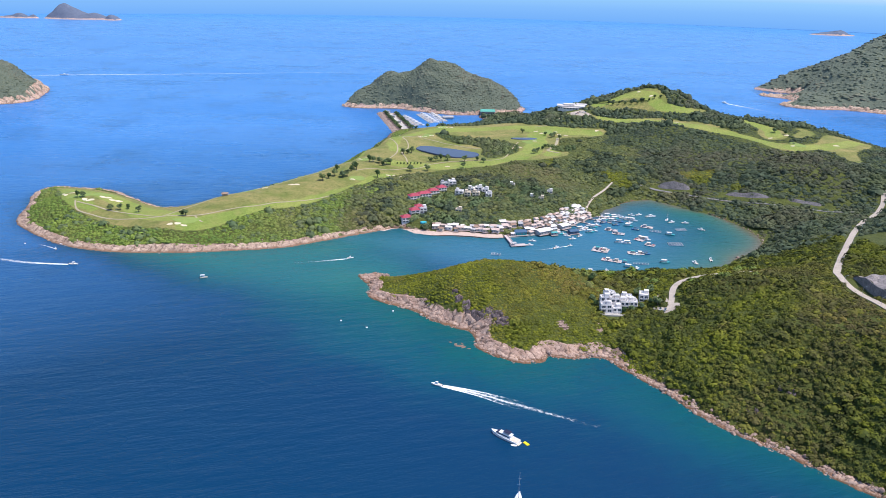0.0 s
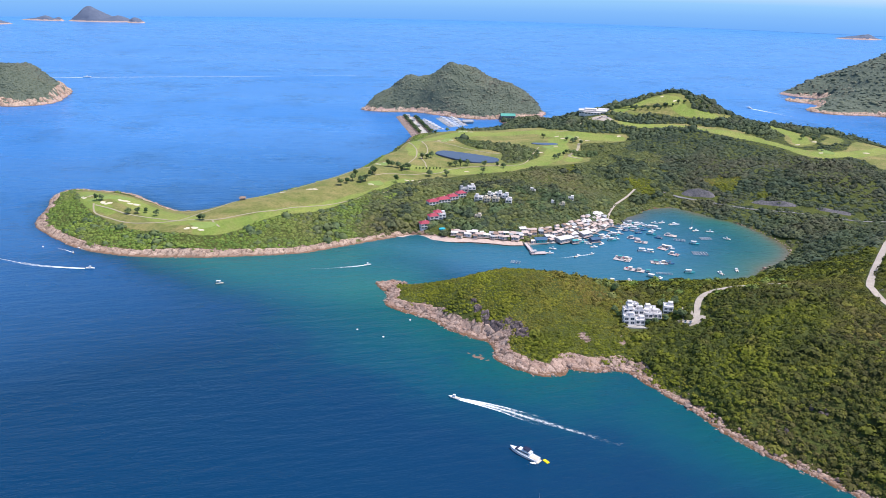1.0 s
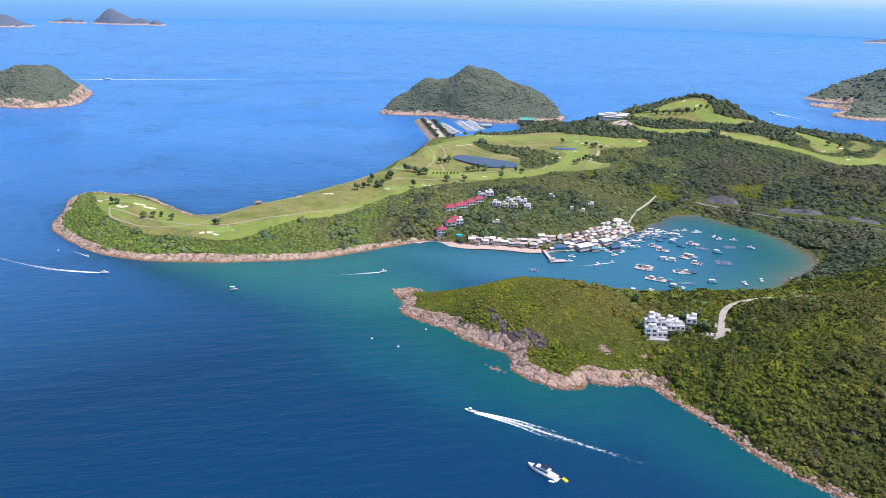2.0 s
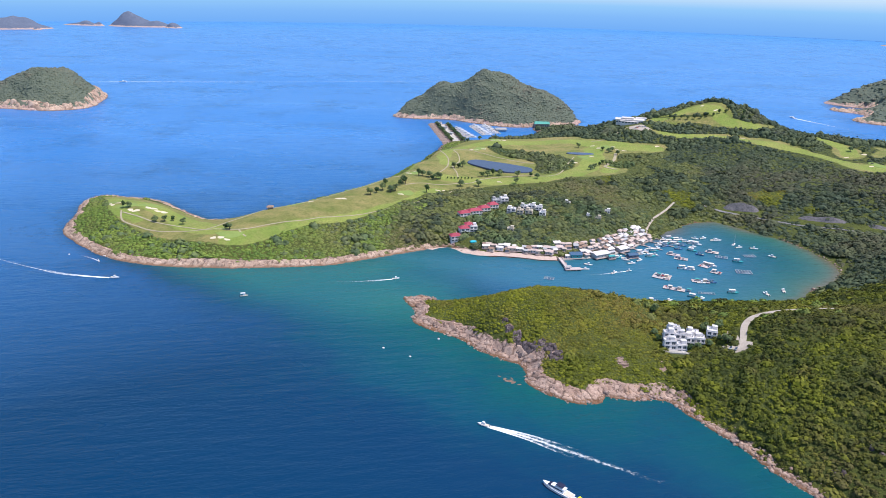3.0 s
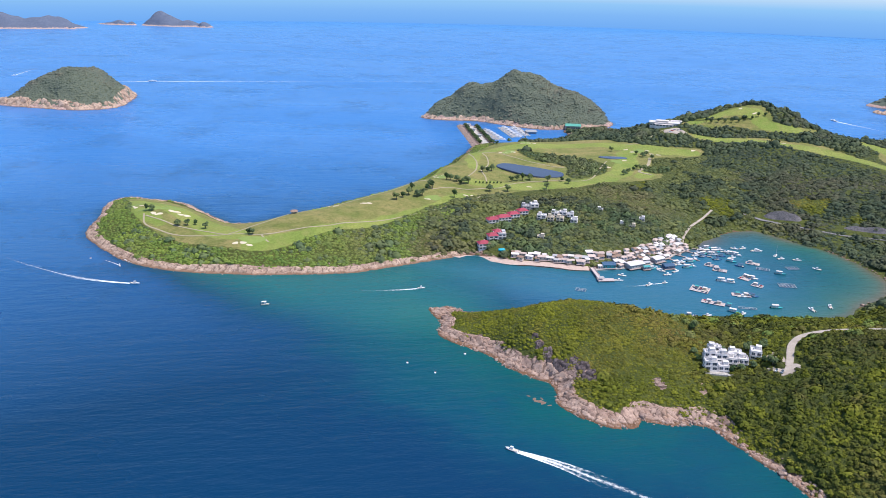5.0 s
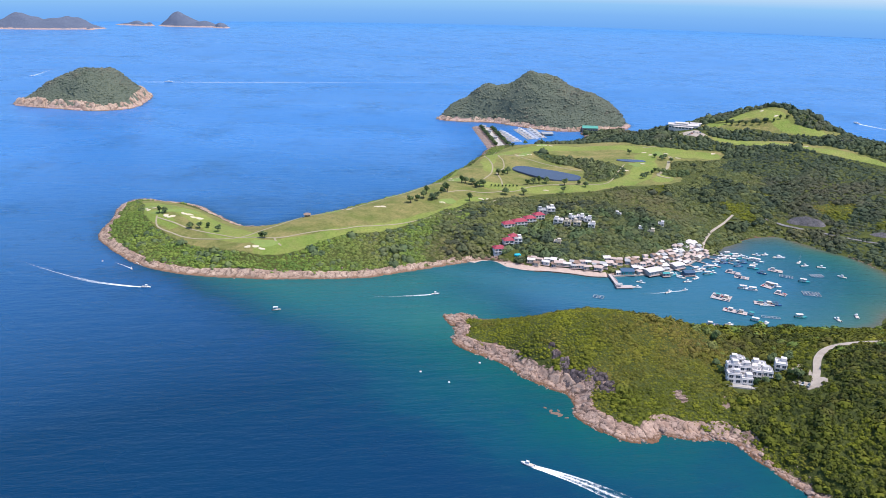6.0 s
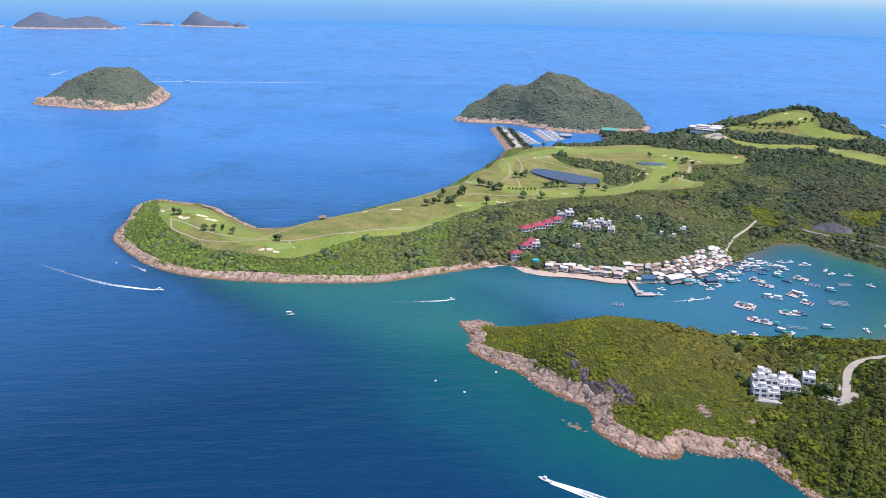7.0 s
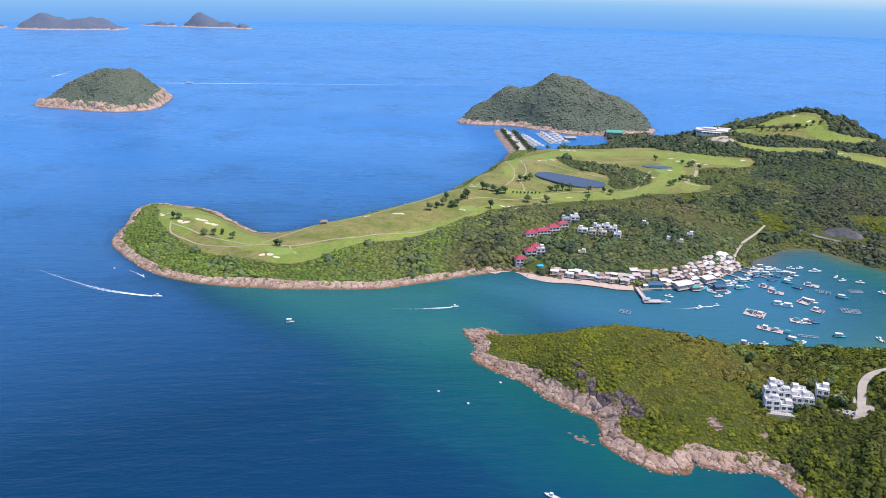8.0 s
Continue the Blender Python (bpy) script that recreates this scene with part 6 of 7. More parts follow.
raft(160, 657, 5, 1, 0, "thin row of net cages", 0, False)
raft(22, 668, 3, 2, -10, "small square net cage raft", 0, False)
raft(112, 632, 3, 1, 0, "small raft by the headland shore", 1)

slip = holder("landing_stage", "pale landing stage with a red gangway", "landing stage")
part("deck", boxes((-4, 4, -3, 3, 0.3, 0.8)), CONCRETE, slip)
part("roof", boxes((-3.5, 2, -2.5, 2.5, 3.0, 3.2)), TEAL_SHEET, slip)
for px, py in ((-3, -2), (1.5, -2), (-3, 2), (1.5, 2)):
    p = bmesh.new()
    rod(p, (px, py, 0.8), (px, py, 3.0), 0.08, 0.08)
    part("post", p, STEEL, slip)
g = bmesh.new()
box(g, 4.0, 14, -0.7, 0.7, 0.8, 1.2)
part("gangway", g, RED_PAINT, slip, "red gangway")
slip.matrix_basis = pose(131, 622, 0, 0, 0, -48)


def car(x, y, turn, paint):
    ob = holder("car", "small parked car on the access road", "car", "parked cars")
    part("body", boxes((-2.1, 2.1, -0.85, 0.85, 0.3, 0.85, 0.06)), paint, ob)
    part("cabin", boxes((-1.3, 1.0, -0.75, 0.75, 0.85, 1.45, 0.18)), GLASS, ob)
    for px in (-1.3, 1.3):
        for py in (-0.85, 0.85):
            w = bmesh.new()
            rod(w, (px, py - 0.1, 0.32), (px, py + 0.1, 0.32), 0.32, 0.32, 10)
            part("wheel", w, BLACK, ob)
    ob.matrix_basis = pose(x, y, ground_z(x, y) + 0.5, 0, 0, turn)


for x, y, a, m in ((149, 510, 60, HULL_WHITE), (152, 508, 60, STEEL), (171, 1224, 20, HULL_WHITE), (174, 1227, 20, RED_PAINT), (178, 1231, 20, STEEL), (183, 1229, 100, HULL_WHITE), (187, 1231, 100, HULL_BLUE)):
    car(x, y, a, m)


def wake(points, width0, width1, label, mid=True, full=1.0):
    """Foam trails behind a boat: two spreading arms and a churned middle."""
    line = rounded(points, False, 2.5)
    ahead = np.gradient(line, axis=0)
    ahead /= np.linalg.norm(ahead, axis=1)[:, None]
    side = np.column_stack([ahead[:, 1], -ahead[:, 0]])
    t = np.linspace(0, 1, len(line))
    half = width0 + (width1 - width0) * t
    us = np.array([-1.15, -0.95, -0.8, -0.5, -0.25, 0.0, 0.25, 0.5, 0.8, 0.95, 1.15])
    density = np.array([0.0, 1.1, 0.95, 0.6, 0.6, 1.0, 0.6, 0.6, 0.95, 1.1, 0.0]) if mid else np.array([0, 0.3, 0.5, 0.7, 0.9, 1.0, 0.9, 0.7, 0.5, 0.3, 0])
    v = line[:, None, :] + side[:, None, :] * (us[None, :] * half[:, None])[:, :, None]
    z = np.full(v.shape[:2], 0.10)
    w = len(us)
    i = np.arange(len(line) - 1)[:, None] * w + np.arange(w - 1)[None, :]
    f = np.stack([i, i + w, i + w + 1, i + 1], -1).reshape(-1, 4)
    ob = mesh_object("boat_wake", np.concatenate([v, z[:, :, None]], -1).reshape(-1, 3), f, FOAM)
    set_field(ob, "foam", full * (density[None, :] * np.where(np.abs(us)[None, :] > 0.4, 1.1 - (1.7 if mid else 0.85) * t[:, None], 1.05 - 0.85 * t[:, None]) + 0.5 * np.clip(1 - t[:, None] * 5, 0, 1)).ravel())
    return tagged(ob, label, "wake", "", "structure")


runners = [
    ((-18, 421.5), 164, 8.0, [(-16, 421), (-4, 417.5), (12, 412), (34, 402), (60, 391), (92, 378)], 1.1, 9.5, "white foam wake of the speedboat"),
    ((-365, 604), 0, 9.0, [(-367, 604), (-390, 603.5), (-420, 606), (-455, 615), (-500, 630), (-540, 646)], 0.8, 4.0, "long white wake on open water"),
    ((-114, 645), 18, 7.0, [(-116, 644), (-130, 638.5), (-150, 632), (-175, 627)], 0.6, 2.2, "short white wake off the beach"),
    ((-1043, 1825), 15, 20.0, [(-1050, 1823), (-1085, 1812), (-1140, 1795), (-1220, 1770)], 2.0, 5.0, "white ferry wake behind the round island"),
    ((565, 1677), 120, 16.0, [(568, 1670), (590, 1635), (620, 1585), (660, 1520)], 2.0, 5.0, "white wake in the far channel"),
    ((104, 702), 20, 6.0, [(102, 701), (92, 697), (78, 690), (64, 686)], 0.5, 1.6, "faint wake crossing the bay"),
    ((-1439, 1822), 250, 12.0, [(-1441, 1830), (-1475, 1930), (-1520, 2060)], 1.5, 5.0, "thin far wake beyond the round island"),
    ((-402, 640), 130, 4.0, [(-403, 641), (-415, 647), (-428, 652)], 0.4, 1.2, "short curl of foam near the cape"),
]
for (x, y), a, size, trail, w0, w1, label in runners:
    b = open_boat(size, size * 0.32, HULL_WHITE, "white speedboat under way", "boats under way")
    b.matrix_basis = pose(x, y, 0.1, 0, -2, a)
    wake(trail, w0, w1, label, size > 6.5)
tagged(wake([(-1050, 1824), (-700, 1925), (-387, 2026), (-60, 2130)], 2.0, 3.0, "thin old wake line across the sea", False))
for x, y in ((-99, 511), (-77, 501), (-60, 532), (-440, 652)):
    bu = bmesh.new()
    rod(bu, (0, 0, -0.4), (0, 0, 0.5), 0.9, 0.8, 10)
    ob = holder("mooring_buoy", "white mooring buoy with a short post", "buoy", "mooring buoys")
    part("float", bu, HULL_WHITE, ob)
    q = bmesh.new()
    rod(q, (0, 0, 0.5), (0, 0, 1.4), 0.12, 0.12)
    part("post", q, RED_PAINT, ob)
    ob.matrix_basis = pose(x, y, 0)


sampan = open_boat(7.0, 2.4, DECK, "small wooden sampan with a pale canopy at anchor", "boats at anchor", HULL_WHITE)
sampan.matrix_basis = pose(-236, 585, 0.0, 0, 0, 20)


# ---- single trees ----
def tree_master(seed, height, spread, leaf, label, clumps=5, tall=0.9):
    r = np.random.RandomState(seed)
    ob = holder("tree", label, "tree", "golf course trees")
    bm = bmesh.new()
    fork = Vector((r.uniform(-0.2, 0.2), r.uniform(-0.2, 0.2), height * 0.28))
    rod(bm, (0, 0, -0.6), fork, height * 0.045, height * 0.03, 7)
    tops = []
    for k in range(clumps):
        a = k * 2 * math.pi / clumps + r.uniform(-0.4, 0.4)
        q = spread * r.uniform(0.25, 0.6) * (0 if k == clumps - 1 else 1)
        tip = Vector((q * math.cos(a), q * math.sin(a), height * r.uniform(0.42, 0.74)))
        rod(bm, fork, tip, height * 0.024, height * 0.008, 5)
        tops.append((tip, spread * r.uniform(0.52, 0.74)))
    part("trunk", bm, BARK, ob)
    vs, fs, base = [], [], 0
    for tip, rad in tops:
        v, f = crown_shape(r.randint(10000), 44, 0.26, tall)
        vs.append(v * rad + np.array(tip) - np.array([0, 0, rad * 0.25]))
        fs.append(f + base)
        base += len(v)
    crown = mesh_object("crown", np.concatenate(vs), np.concatenate(fs), leaf)
    set_field(crown, "crown", np.full(base, r.uniform(0.2, 0.8)))
    crown.parent = ob
    return ob


TREES = [tree_master(1, 9.5, 4.6, TREE_LEAF, "broad dark green tree on golf turf"), tree_master(2, 11.0, 4.2, TREE_LEAF, "tall round tree beside the fairway", 6),
         tree_master(3, 8.0, 3.6, DARK_LEAF, "small dark tree casting a short shadow", 4), tree_master(4, 12.0, 3.2, DARK_LEAF, "slender dark tree on the fairway", 6, 1.3)]
TREE_SPOTS_A = [(-385, 721), (-376, 724), (-369, 729), (-354, 720), (-433, 746), (-428, 747), (-178, 831), (-173, 841), (-168, 852), (-168, 870), (-158, 850), (-153, 856),
                (-151, 877), (-150, 890), (-146, 884), (-123, 928), (-113, 924), (-117, 919), (-108, 926), (-136, 929), (-131, 930), (-96, 984), (-91, 990), (-86, 1000),
                (-117, 867), (-80, 908), (-58, 913), (-57, 964), (-50, 968), (-43, 972), (-34, 976), (-11, 968), (-300, 704), (-296, 703)]
TREE_SPOTS_B = [(112, 1127), (126, 1122), (132, 1100), (105, 1043), (86, 1006), (92, 1014), (7, 971), (15, 961), (-12, 939), (462, 1086), (450, 1097), (78, 1146),
                (-54, 1250), (-80, 1240), (-104, 1226), (-98, 1216), (120, 1116), (110, 1036), (100, 1030)]
TREE_SPOTS_C = [(230, 1262), (236, 1256), (246, 1254), (256, 1252), (266, 1250), (276, 1250), (286, 1252), (296, 1254), (306, 1258), (316, 1260), (322, 1268), (250, 1300),
                (296, 1300), (318, 1300), (330, 1290), (300, 1320), (345, 1260), (352, 1250), (338, 1240)]
first = [True] * 4


def plant(x, y, k, size, z=None):
    m = pose(x, y, (ground_z(x, y) if z is None else z) - 0.1, 0, 0, (x * 37 + y * 11) % 360)
    if first[k]:
        TREES[k].matrix_basis, first[k] = m @ Matrix.Diagonal((size, size, size, 1)), False
    else:
        s = size / TREES[k].scale.x
        copy_thing(TREES[k], m @ Matrix.Diagonal((s, s, s, 1)))


for i, (x, y) in enumerate(TREE_SPOTS_A):
    plant(x, y, (0, 1, 2, 1, 3)[i % 5], 0.8 if y < 750 else 1.0)
for i, (x, y) in enumerate(TREE_SPOTS_B):
    plant(x, y, (2, 0, 1)[i % 3], 0.85)
for i, (x, y) in enumerate(TREE_SPOTS_C):
    plant(x, y, (3, 2)[i % 2], 0.75)
for i in range(8):
    plant(-99 + i * 4.3, 931 + i * 1.9, 2, 0.42)
for i in range(25):
    for u in (0.36, 0.88):
        q = mole_at(0.08 + 0.036 * i + (0.015 if u > 0.5 else 0), u)
        plant(q.x, q.y, (2, 0, 2)[i % 3], 0.85 + 0.2 * math.sin(i * 2.7), 3.3)


# ---- thin surf on the open coast ----
for piece, half, label in ((COAST_GOLF[8:24], 1.3, "broken white surf on the cape rocks"), (COAST_GOLF[16:24], 2.6, "white surf breaking on the seaward side of the cape"),
                           (COASTS["green"][2:8], 2.2, "white surf round the island rocks"), (COASTS["east"][15:21] + COASTS["east"][:2], 2.4, "white surf on the far shore")):
    wake(piece + piece[-2::-1][:1], half, half, label, False, 0.75)

for i, (x, y) in enumerate(((136, 517), (144, 523), (148, 517), (128, 514), (122, 512), (147, 541), (121, 540), (102, 524), (137, 541), (100, 533), (103, 565), (106, 568))):
    plant(x, y, (0, 2, 1)[i % 3], 0.62 + 0.12 * (i % 3))


def clumped(size, seed, cut):
    return lambda x, y: rough_noise(x, y, size, seed, 3) > cut


def sunny(x, y):
    ok = np.zeros(np.shape(x), bool)
    for sx, sy, r in SUNNY:
        ok |= np.hypot(x - sx, (y - sy) * 0.8) < r * (0.9 + 0.35 * fract_noise(x / 8, y / 8, 5))
    return ok


def east_hill(x, y):
    return x + 0.12 * (y - 900) + 32 * rough_noise(x, y, 60, 73, 3) > 232


def in_grove(x, y):
    return np.maximum.reduce([inside_distance(x, y, rounded(w, True, 12)) for w in WOODS_IN]) > 0


def south_bank(x, y):
    return (y < 765 + 0.55 * np.abs(x + 330)) & ((x < -330) | (y < 1000)) & ~((x < -330) & (x > -450) & (y > 765 + 0.25 * (-x - 430)))


def west_side(x, y):
    return x + 0.25 * (y - 500) + 14 * rough_noise(x, y, 40, 71, 2) < 118


thicket("headland_scrub", grow("main", (-100, 170), (440, 640), 1.9, 1.25, 1, 9.0, west_side, (0.55, 0.95)), SCRUB, NEAR_SHAPES, "dense sunlit yellow green scrub on the headland")
thicket("slope_thicket", grow("main", (60, 345), (290, 670), 2.85, 2.1, 21, 3.5, lambda x, y: ~west_side(x, y), (0.7, 1.15)), SLOPE_LEAF, NEAR_SHAPES, "dark olive thicket with bright leaf tips")
thicket("headland_bushes", grow("main", (-90, 340), (290, 670), 6.5, 2.6, 11, 12.0, clumped(30, 61, 0.32), (0.8, 1.2)), SCRUB, NEAR_SHAPES, "taller green bushes standing out of the scrub")
thicket("slope_bushes", grow("main", (70, 345), (290, 660), 6.2, 3.0, 29, 6.0, lambda x, y: ~west_side(x, y) & clumped(26, 64, -0.05)(x, y), (0.7, 1.1)), SLOPE_LEAF, FINE_SHAPES, "broad rounded crowns rising from the thicket")
thicket("hillside_wood", grow("main", (-140, 300), (660, 1130), 4.5, 3.3, 2, 3.0, lambda x, y: ~sunny(x, y) & ~east_hill(x, y) & ~in_grove(x, y), (0.6, 0.9)), WOOD_LEAF, MID_SHAPES, "green woodland round the bay and village")
thicket("hill_wood", grow("main", (170, 680), (640, 1130), 5.4, 3.9, 8, 3.0, lambda x, y: ~sunny(x, y) & east_hill(x, y), (0.6, 0.9)), HILL_LEAF, MID_SHAPES, "dark green woodland on the hill behind the bay")
thicket("hillside_trees", grow("main", (-120, 680), (690, 1130), 9.0, 4.6, 12, 9.0, lambda x, y: clumped(70, 62, -0.05)(x, y) & ~sunny(x, y), (0.8, 1.15)), HILL_LEAF, FINE_SHAPES, "tall dark trees rising above the woodland")
thicket("clearing_scrub", grow("main", (70, 360), (850, 1000), 3.2, 2.2, 23, 9.0, sunny, (0.4, 0.7)), SCRUB, MID_SHAPES, "low yellow green scrub in sunny clearings")
thicket("slope_scrub", grow("main", (-520, -138), (640, 860), 3.0, 2.1, 3, 8.0, south_bank, (0.6, 1.0)), BANK_LEAF, MID_SHAPES, "bright green bushes on the bank below the turf")
thicket("slope_bushes", grow("main", (-520, -138), (640, 860), 8.0, 3.6, 13, 10.0, lambda x, y: clumped(35, 63, 0.1)(x, y) & south_bank(x, y), (0.8, 1.1)), TREE_LEAF, MID_SHAPES, "dark rounded bushes on the bank")
thicket("ridge_wood", grow("main", (-60, 720), (1130, 1440), 5.6, 4.4, 4, 6.0, None, (1.0, 1.6)), HILL_LEAF, FAR_SHAPES, "dark trees between the ridge fairways")
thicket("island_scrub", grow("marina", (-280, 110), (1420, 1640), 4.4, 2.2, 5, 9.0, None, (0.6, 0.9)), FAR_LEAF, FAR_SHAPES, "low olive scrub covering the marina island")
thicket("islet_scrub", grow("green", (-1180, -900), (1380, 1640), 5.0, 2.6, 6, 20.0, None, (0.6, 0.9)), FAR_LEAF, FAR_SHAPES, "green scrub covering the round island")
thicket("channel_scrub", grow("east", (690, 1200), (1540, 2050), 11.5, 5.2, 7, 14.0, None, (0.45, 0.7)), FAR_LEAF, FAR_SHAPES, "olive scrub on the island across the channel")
thicket("pond_grove", grow("main", (-70, 160), (975, 1140), 5.5, 4.0, 31, 9.0, in_grove, (1.0, 1.5)), TREE_LEAF, FINE_SHAPES, "dark grove of trees beside the golf pond")
thicket("bank_scrub", grow("main", (-290, -105), (790, 1245), 3.2, 1.7, 33, 7.0, lambda x, y: x < -112, (0.5, 0.8)), BANK_LEAF, FAR_SHAPES, "low green scrub on the seaward bank of the course")
thicket("village_trees", grow("main", (-62, 165), (738, 860), 7.0, 4.4, 44, 14.0, clumped(26, 66, -0.25), (0.95, 1.35)), TREE_LEAF, FINE_SHAPES, "tall rounded dark trees behind the village")
thicket("garden_trees", grow("main", (92, 240), (530, 645), 8.0, 2.9, 52, 8.0, clumped(16, 67, 0.12), (0.9, 1.3)), BANK_LEAF, FINE_SHAPES, "rounded green trees round the villas and along the ridge")


# ---- boulders along the shore ----
def boulder_mesh(seed, material, level=1):
    bm = bmesh.new()
    bmesh.ops.create_icosphere(bm, subdivisions=level, radius=1.0)
    r = np.random.RandomState(seed)
    axis = r.normal(0, 1, (5, 3))
    axis /= np.linalg.norm(axis, axis=1)[:, None]
    cut = r.uniform(0.55, 0.85, 5)
    for v in bm.verts:
        p = np.array(v.co)
        for a, c in zip(axis, cut):
            over = p @ a - c
            if over > 0:
                p = p - a * over * 0.9
        v.co = p * (1 + r.uniform(-0.07, 0.07)) * np.array([1.15, 0.9, 0.75])
    me = bpy.data.meshes.new("boulder")
    bm.to_mesh(me)
    bm.free()
    me.materials.append(material)
    return me


ROCKS = [boulder_mesh(s, STONE, 2) for s in range(6)]
r = np.random.RandomState(77)
near_line = rounded(COAST_HEAD, False, 1.2)
normal = np.gradient(near_line, axis=0)
normal /= np.linalg.norm(normal, axis=1)[:, None]
normal = np.column_stack([normal[:, 1], -normal[:, 0]])
count, tries = 0, 0
while count < 290 and tries < 3000:
    tries += 1
    i = int(len(near_line) * (r.uniform(0.0, 0.36) if r.uniform() < 0.72 else r.uniform(0.36, 0.86)))
    p = near_line[i] + normal[i] * (r.normal(1.0, 1.5) if i < 0.36 * len(near_line) else r.normal(3.0, 3.0))
    size = min(3.0, 0.6 * math.exp(r.normal(0, 0.5)) + 0.2)
    z, d = land_height("main", np.array([p[0]]), np.array([p[1]]))
    if not (-3.0 < d[0] < 11.0):
        continue
    ob = new("boulder", ROCKS[count % 6])
    ob.matrix_basis = pose(p[0], p[1], max(float(z[0]), -0.6) + 0.25 * size, r.uniform(-25, 25), r.uniform(-25, 25), r.uniform(0, 360)) @ Matrix.Diagonal((size, size, size * r.uniform(0.7, 1.1), 1))
    tagged(ob, "weathered pink granite boulder on the shore" if size < 1.6 else "large pink granite boulder on the shore", "boulder", "shore boulders")
    count += 1


def scree(name, line, material, number, spread, sizes, seed, label, land="main", shape=(1, 1, 1), strike=None):
    """Many small stones along a shore in one mesh."""
    r = np.random.RandomState(seed)
    me = boulder_mesh(seed, material)
    base = np.array([v.co[:] for v in me.vertices]) * np.array(shape)
    tri = np.array([p.vertices[:] for p in me.polygons])
    path = rounded(line, False, 1.5)
    nrm = np.gradient(path, axis=0)
    nrm /= np.linalg.norm(nrm, axis=1)[:, None]
    nrm = np.column_stack([nrm[:, 1], -nrm[:, 0]])
    i = r.randint(0, len(path), number)
    p = path[i] + nrm[i] * r.normal(spread[0], spread[1], number)[:, None]
    z, d = land_height(land, p[:, 0], p[:, 1])
    ok = (d > -3.5) & (d < 14)
    p, z = p[ok], z[ok]
    n = len(p)
    size = np.clip(np.exp(r.normal(math.log(sizes), 0.5, n)), sizes * 0.4, sizes * 4)
    a = r.uniform(0, 6.28, n) if strike is None else radians(strike) + r.normal(0, 0.28, n)
    c, s = np.cos(a)[:, None], np.sin(a)[:, None]
    v = np.stack([(base[None, :, 0] * c - base[None, :, 1] * s) * size[:, None] + p[:, 0][:, None],
                  (base[None, :, 0] * s + base[None, :, 1] * c) * size[:, None] + p[:, 1][:, None],
                  base[None, :, 2] * size[:, None] + (np.maximum(z, -0.5) + 0.2 * size)[:, None]], -1).reshape(-1, 3)
    f = (tri[None] + (np.arange(n) * len(base))[:, None, None]).reshape(-1, 3)
    bpy.data.meshes.remove(me)
    return tagged(mesh_object(name, v, f, material), label, "rocks", "", "stuff")


scree("shore_rubble", COAST_HEAD[:33], STONE, 3000, (0.8, 2.2), 0.5, 5, "tumbled pink granite rubble along the headland")
scree("cape_rubble", COAST_GOLF[:24], STONE, 700, (3.0, 4.0), 0.45, 6, "pale granite rubble round the golf cape")
scree("bay_rubble", COAST_BAY[4:11], STONE, 160, (1.0, 1.5), 0.5, 7, "scattered rocks on the bay edge")


def blocks(u, v, seed):
    """Broken ground: each point's block (two chances from 0 to 1), the place within it and the distance to its joint."""
    iu, iv = np.floor(u), np.floor(v)
    best, second = np.full(u.shape, 9.0), np.full(u.shape, 9.0)
    one, two, du, dv = (np.zeros(u.shape) for _ in range(4))
    for a in (-1, 0, 1):
        for b in (-1, 0, 1):
            cu, cv = iu + a, iv + b
            h1 = np.sin(cu * 127.1 + cv * 311.7 + seed) * 43758.5453
            h2 = np.sin(cu * 269.5 + cv * 183.3 + seed * 1.7) * 24634.6345
            h1, h2 = h1 - np.floor(h1), h2 - np.floor(h2)
            x, y = u - cu - 0.1 - 0.8 * h1, v - cv - 0.1 - 0.8 * h2
            d = np.hypot(x, y)
            near = d < best
            second = np.where(near, best, np.minimum(second, d))
            one, two, du, dv = np.where(near, h1, one), np.where(near, h2, two), np.where(near, x, du), np.where(near, y, dv)
            best = np.where(near, d, best)
    return one, two, du, dv, second - best


def bedrock_material(name, dark, light, joint, tide):
    n = Nodes(name)
    c = n.mix(n.field("block"), dark, light)
    c = n.mix(n.ramp(n.noise(3.0, 6, 0.7), (0.38, 0.0), (0.72, 0.75)), c, tuple(0.55 * v for v in dark))
    c = n.mix(n.ramp(n.noise(11.0, 4, 0.6), (0.5, 0.0), (0.68, 0.5)), c, light)
    c = n.mix(n.ramp(n.noise(7.0, 5, 0.7), (0.55, 0.0), (0.7, 0.5)), c, (0.42, 0.25, 0.14))
    # Joints darkened as staining and as crevice shade put into the colour.
    c = n.mix(n.ramp(n.field("joint"), (0.02, 0.9), (0.18, 0.0)), c, joint)
    wet = n.math("ADD", n.field("height"), n.math("MULTIPLY", n.math("SUBTRACT", n.noise(6, 4), 0.5), 2.2))
    c = n.mix(n.ramp(n.math("MULTIPLY", wet, 0.25), (0.10, 0.9), (0.40, 0.0)), c, tide)
    n.bump(n.noise(0.9, 6, 0.7), 0.9, 0.35)
    return n.done(c, 0.88, 0, 0.25)


PINK_ROCK = bedrock_material("pink_bedrock", (0.30, 0.190, 0.145), (0.58, 0.425, 0.340), (0.07, 0.045, 0.038), (0.16, 0.082, 0.042))
TAN_ROCK = bedrock_material("tan_bedrock", (0.34, 0.230, 0.170), (0.64, 0.480, 0.370), (0.11, 0.074, 0.056), (0.19, 0.110, 0.066))
# Crag tones run darker than the stone: shade of steep faces included.
CRAG_SHADED = bedrock_material("crag_rock_shaded", (0.055, 0.045, 0.050), (0.20, 0.160, 0.162), (0.025, 0.02, 0.022), (0.12, 0.08, 0.06))


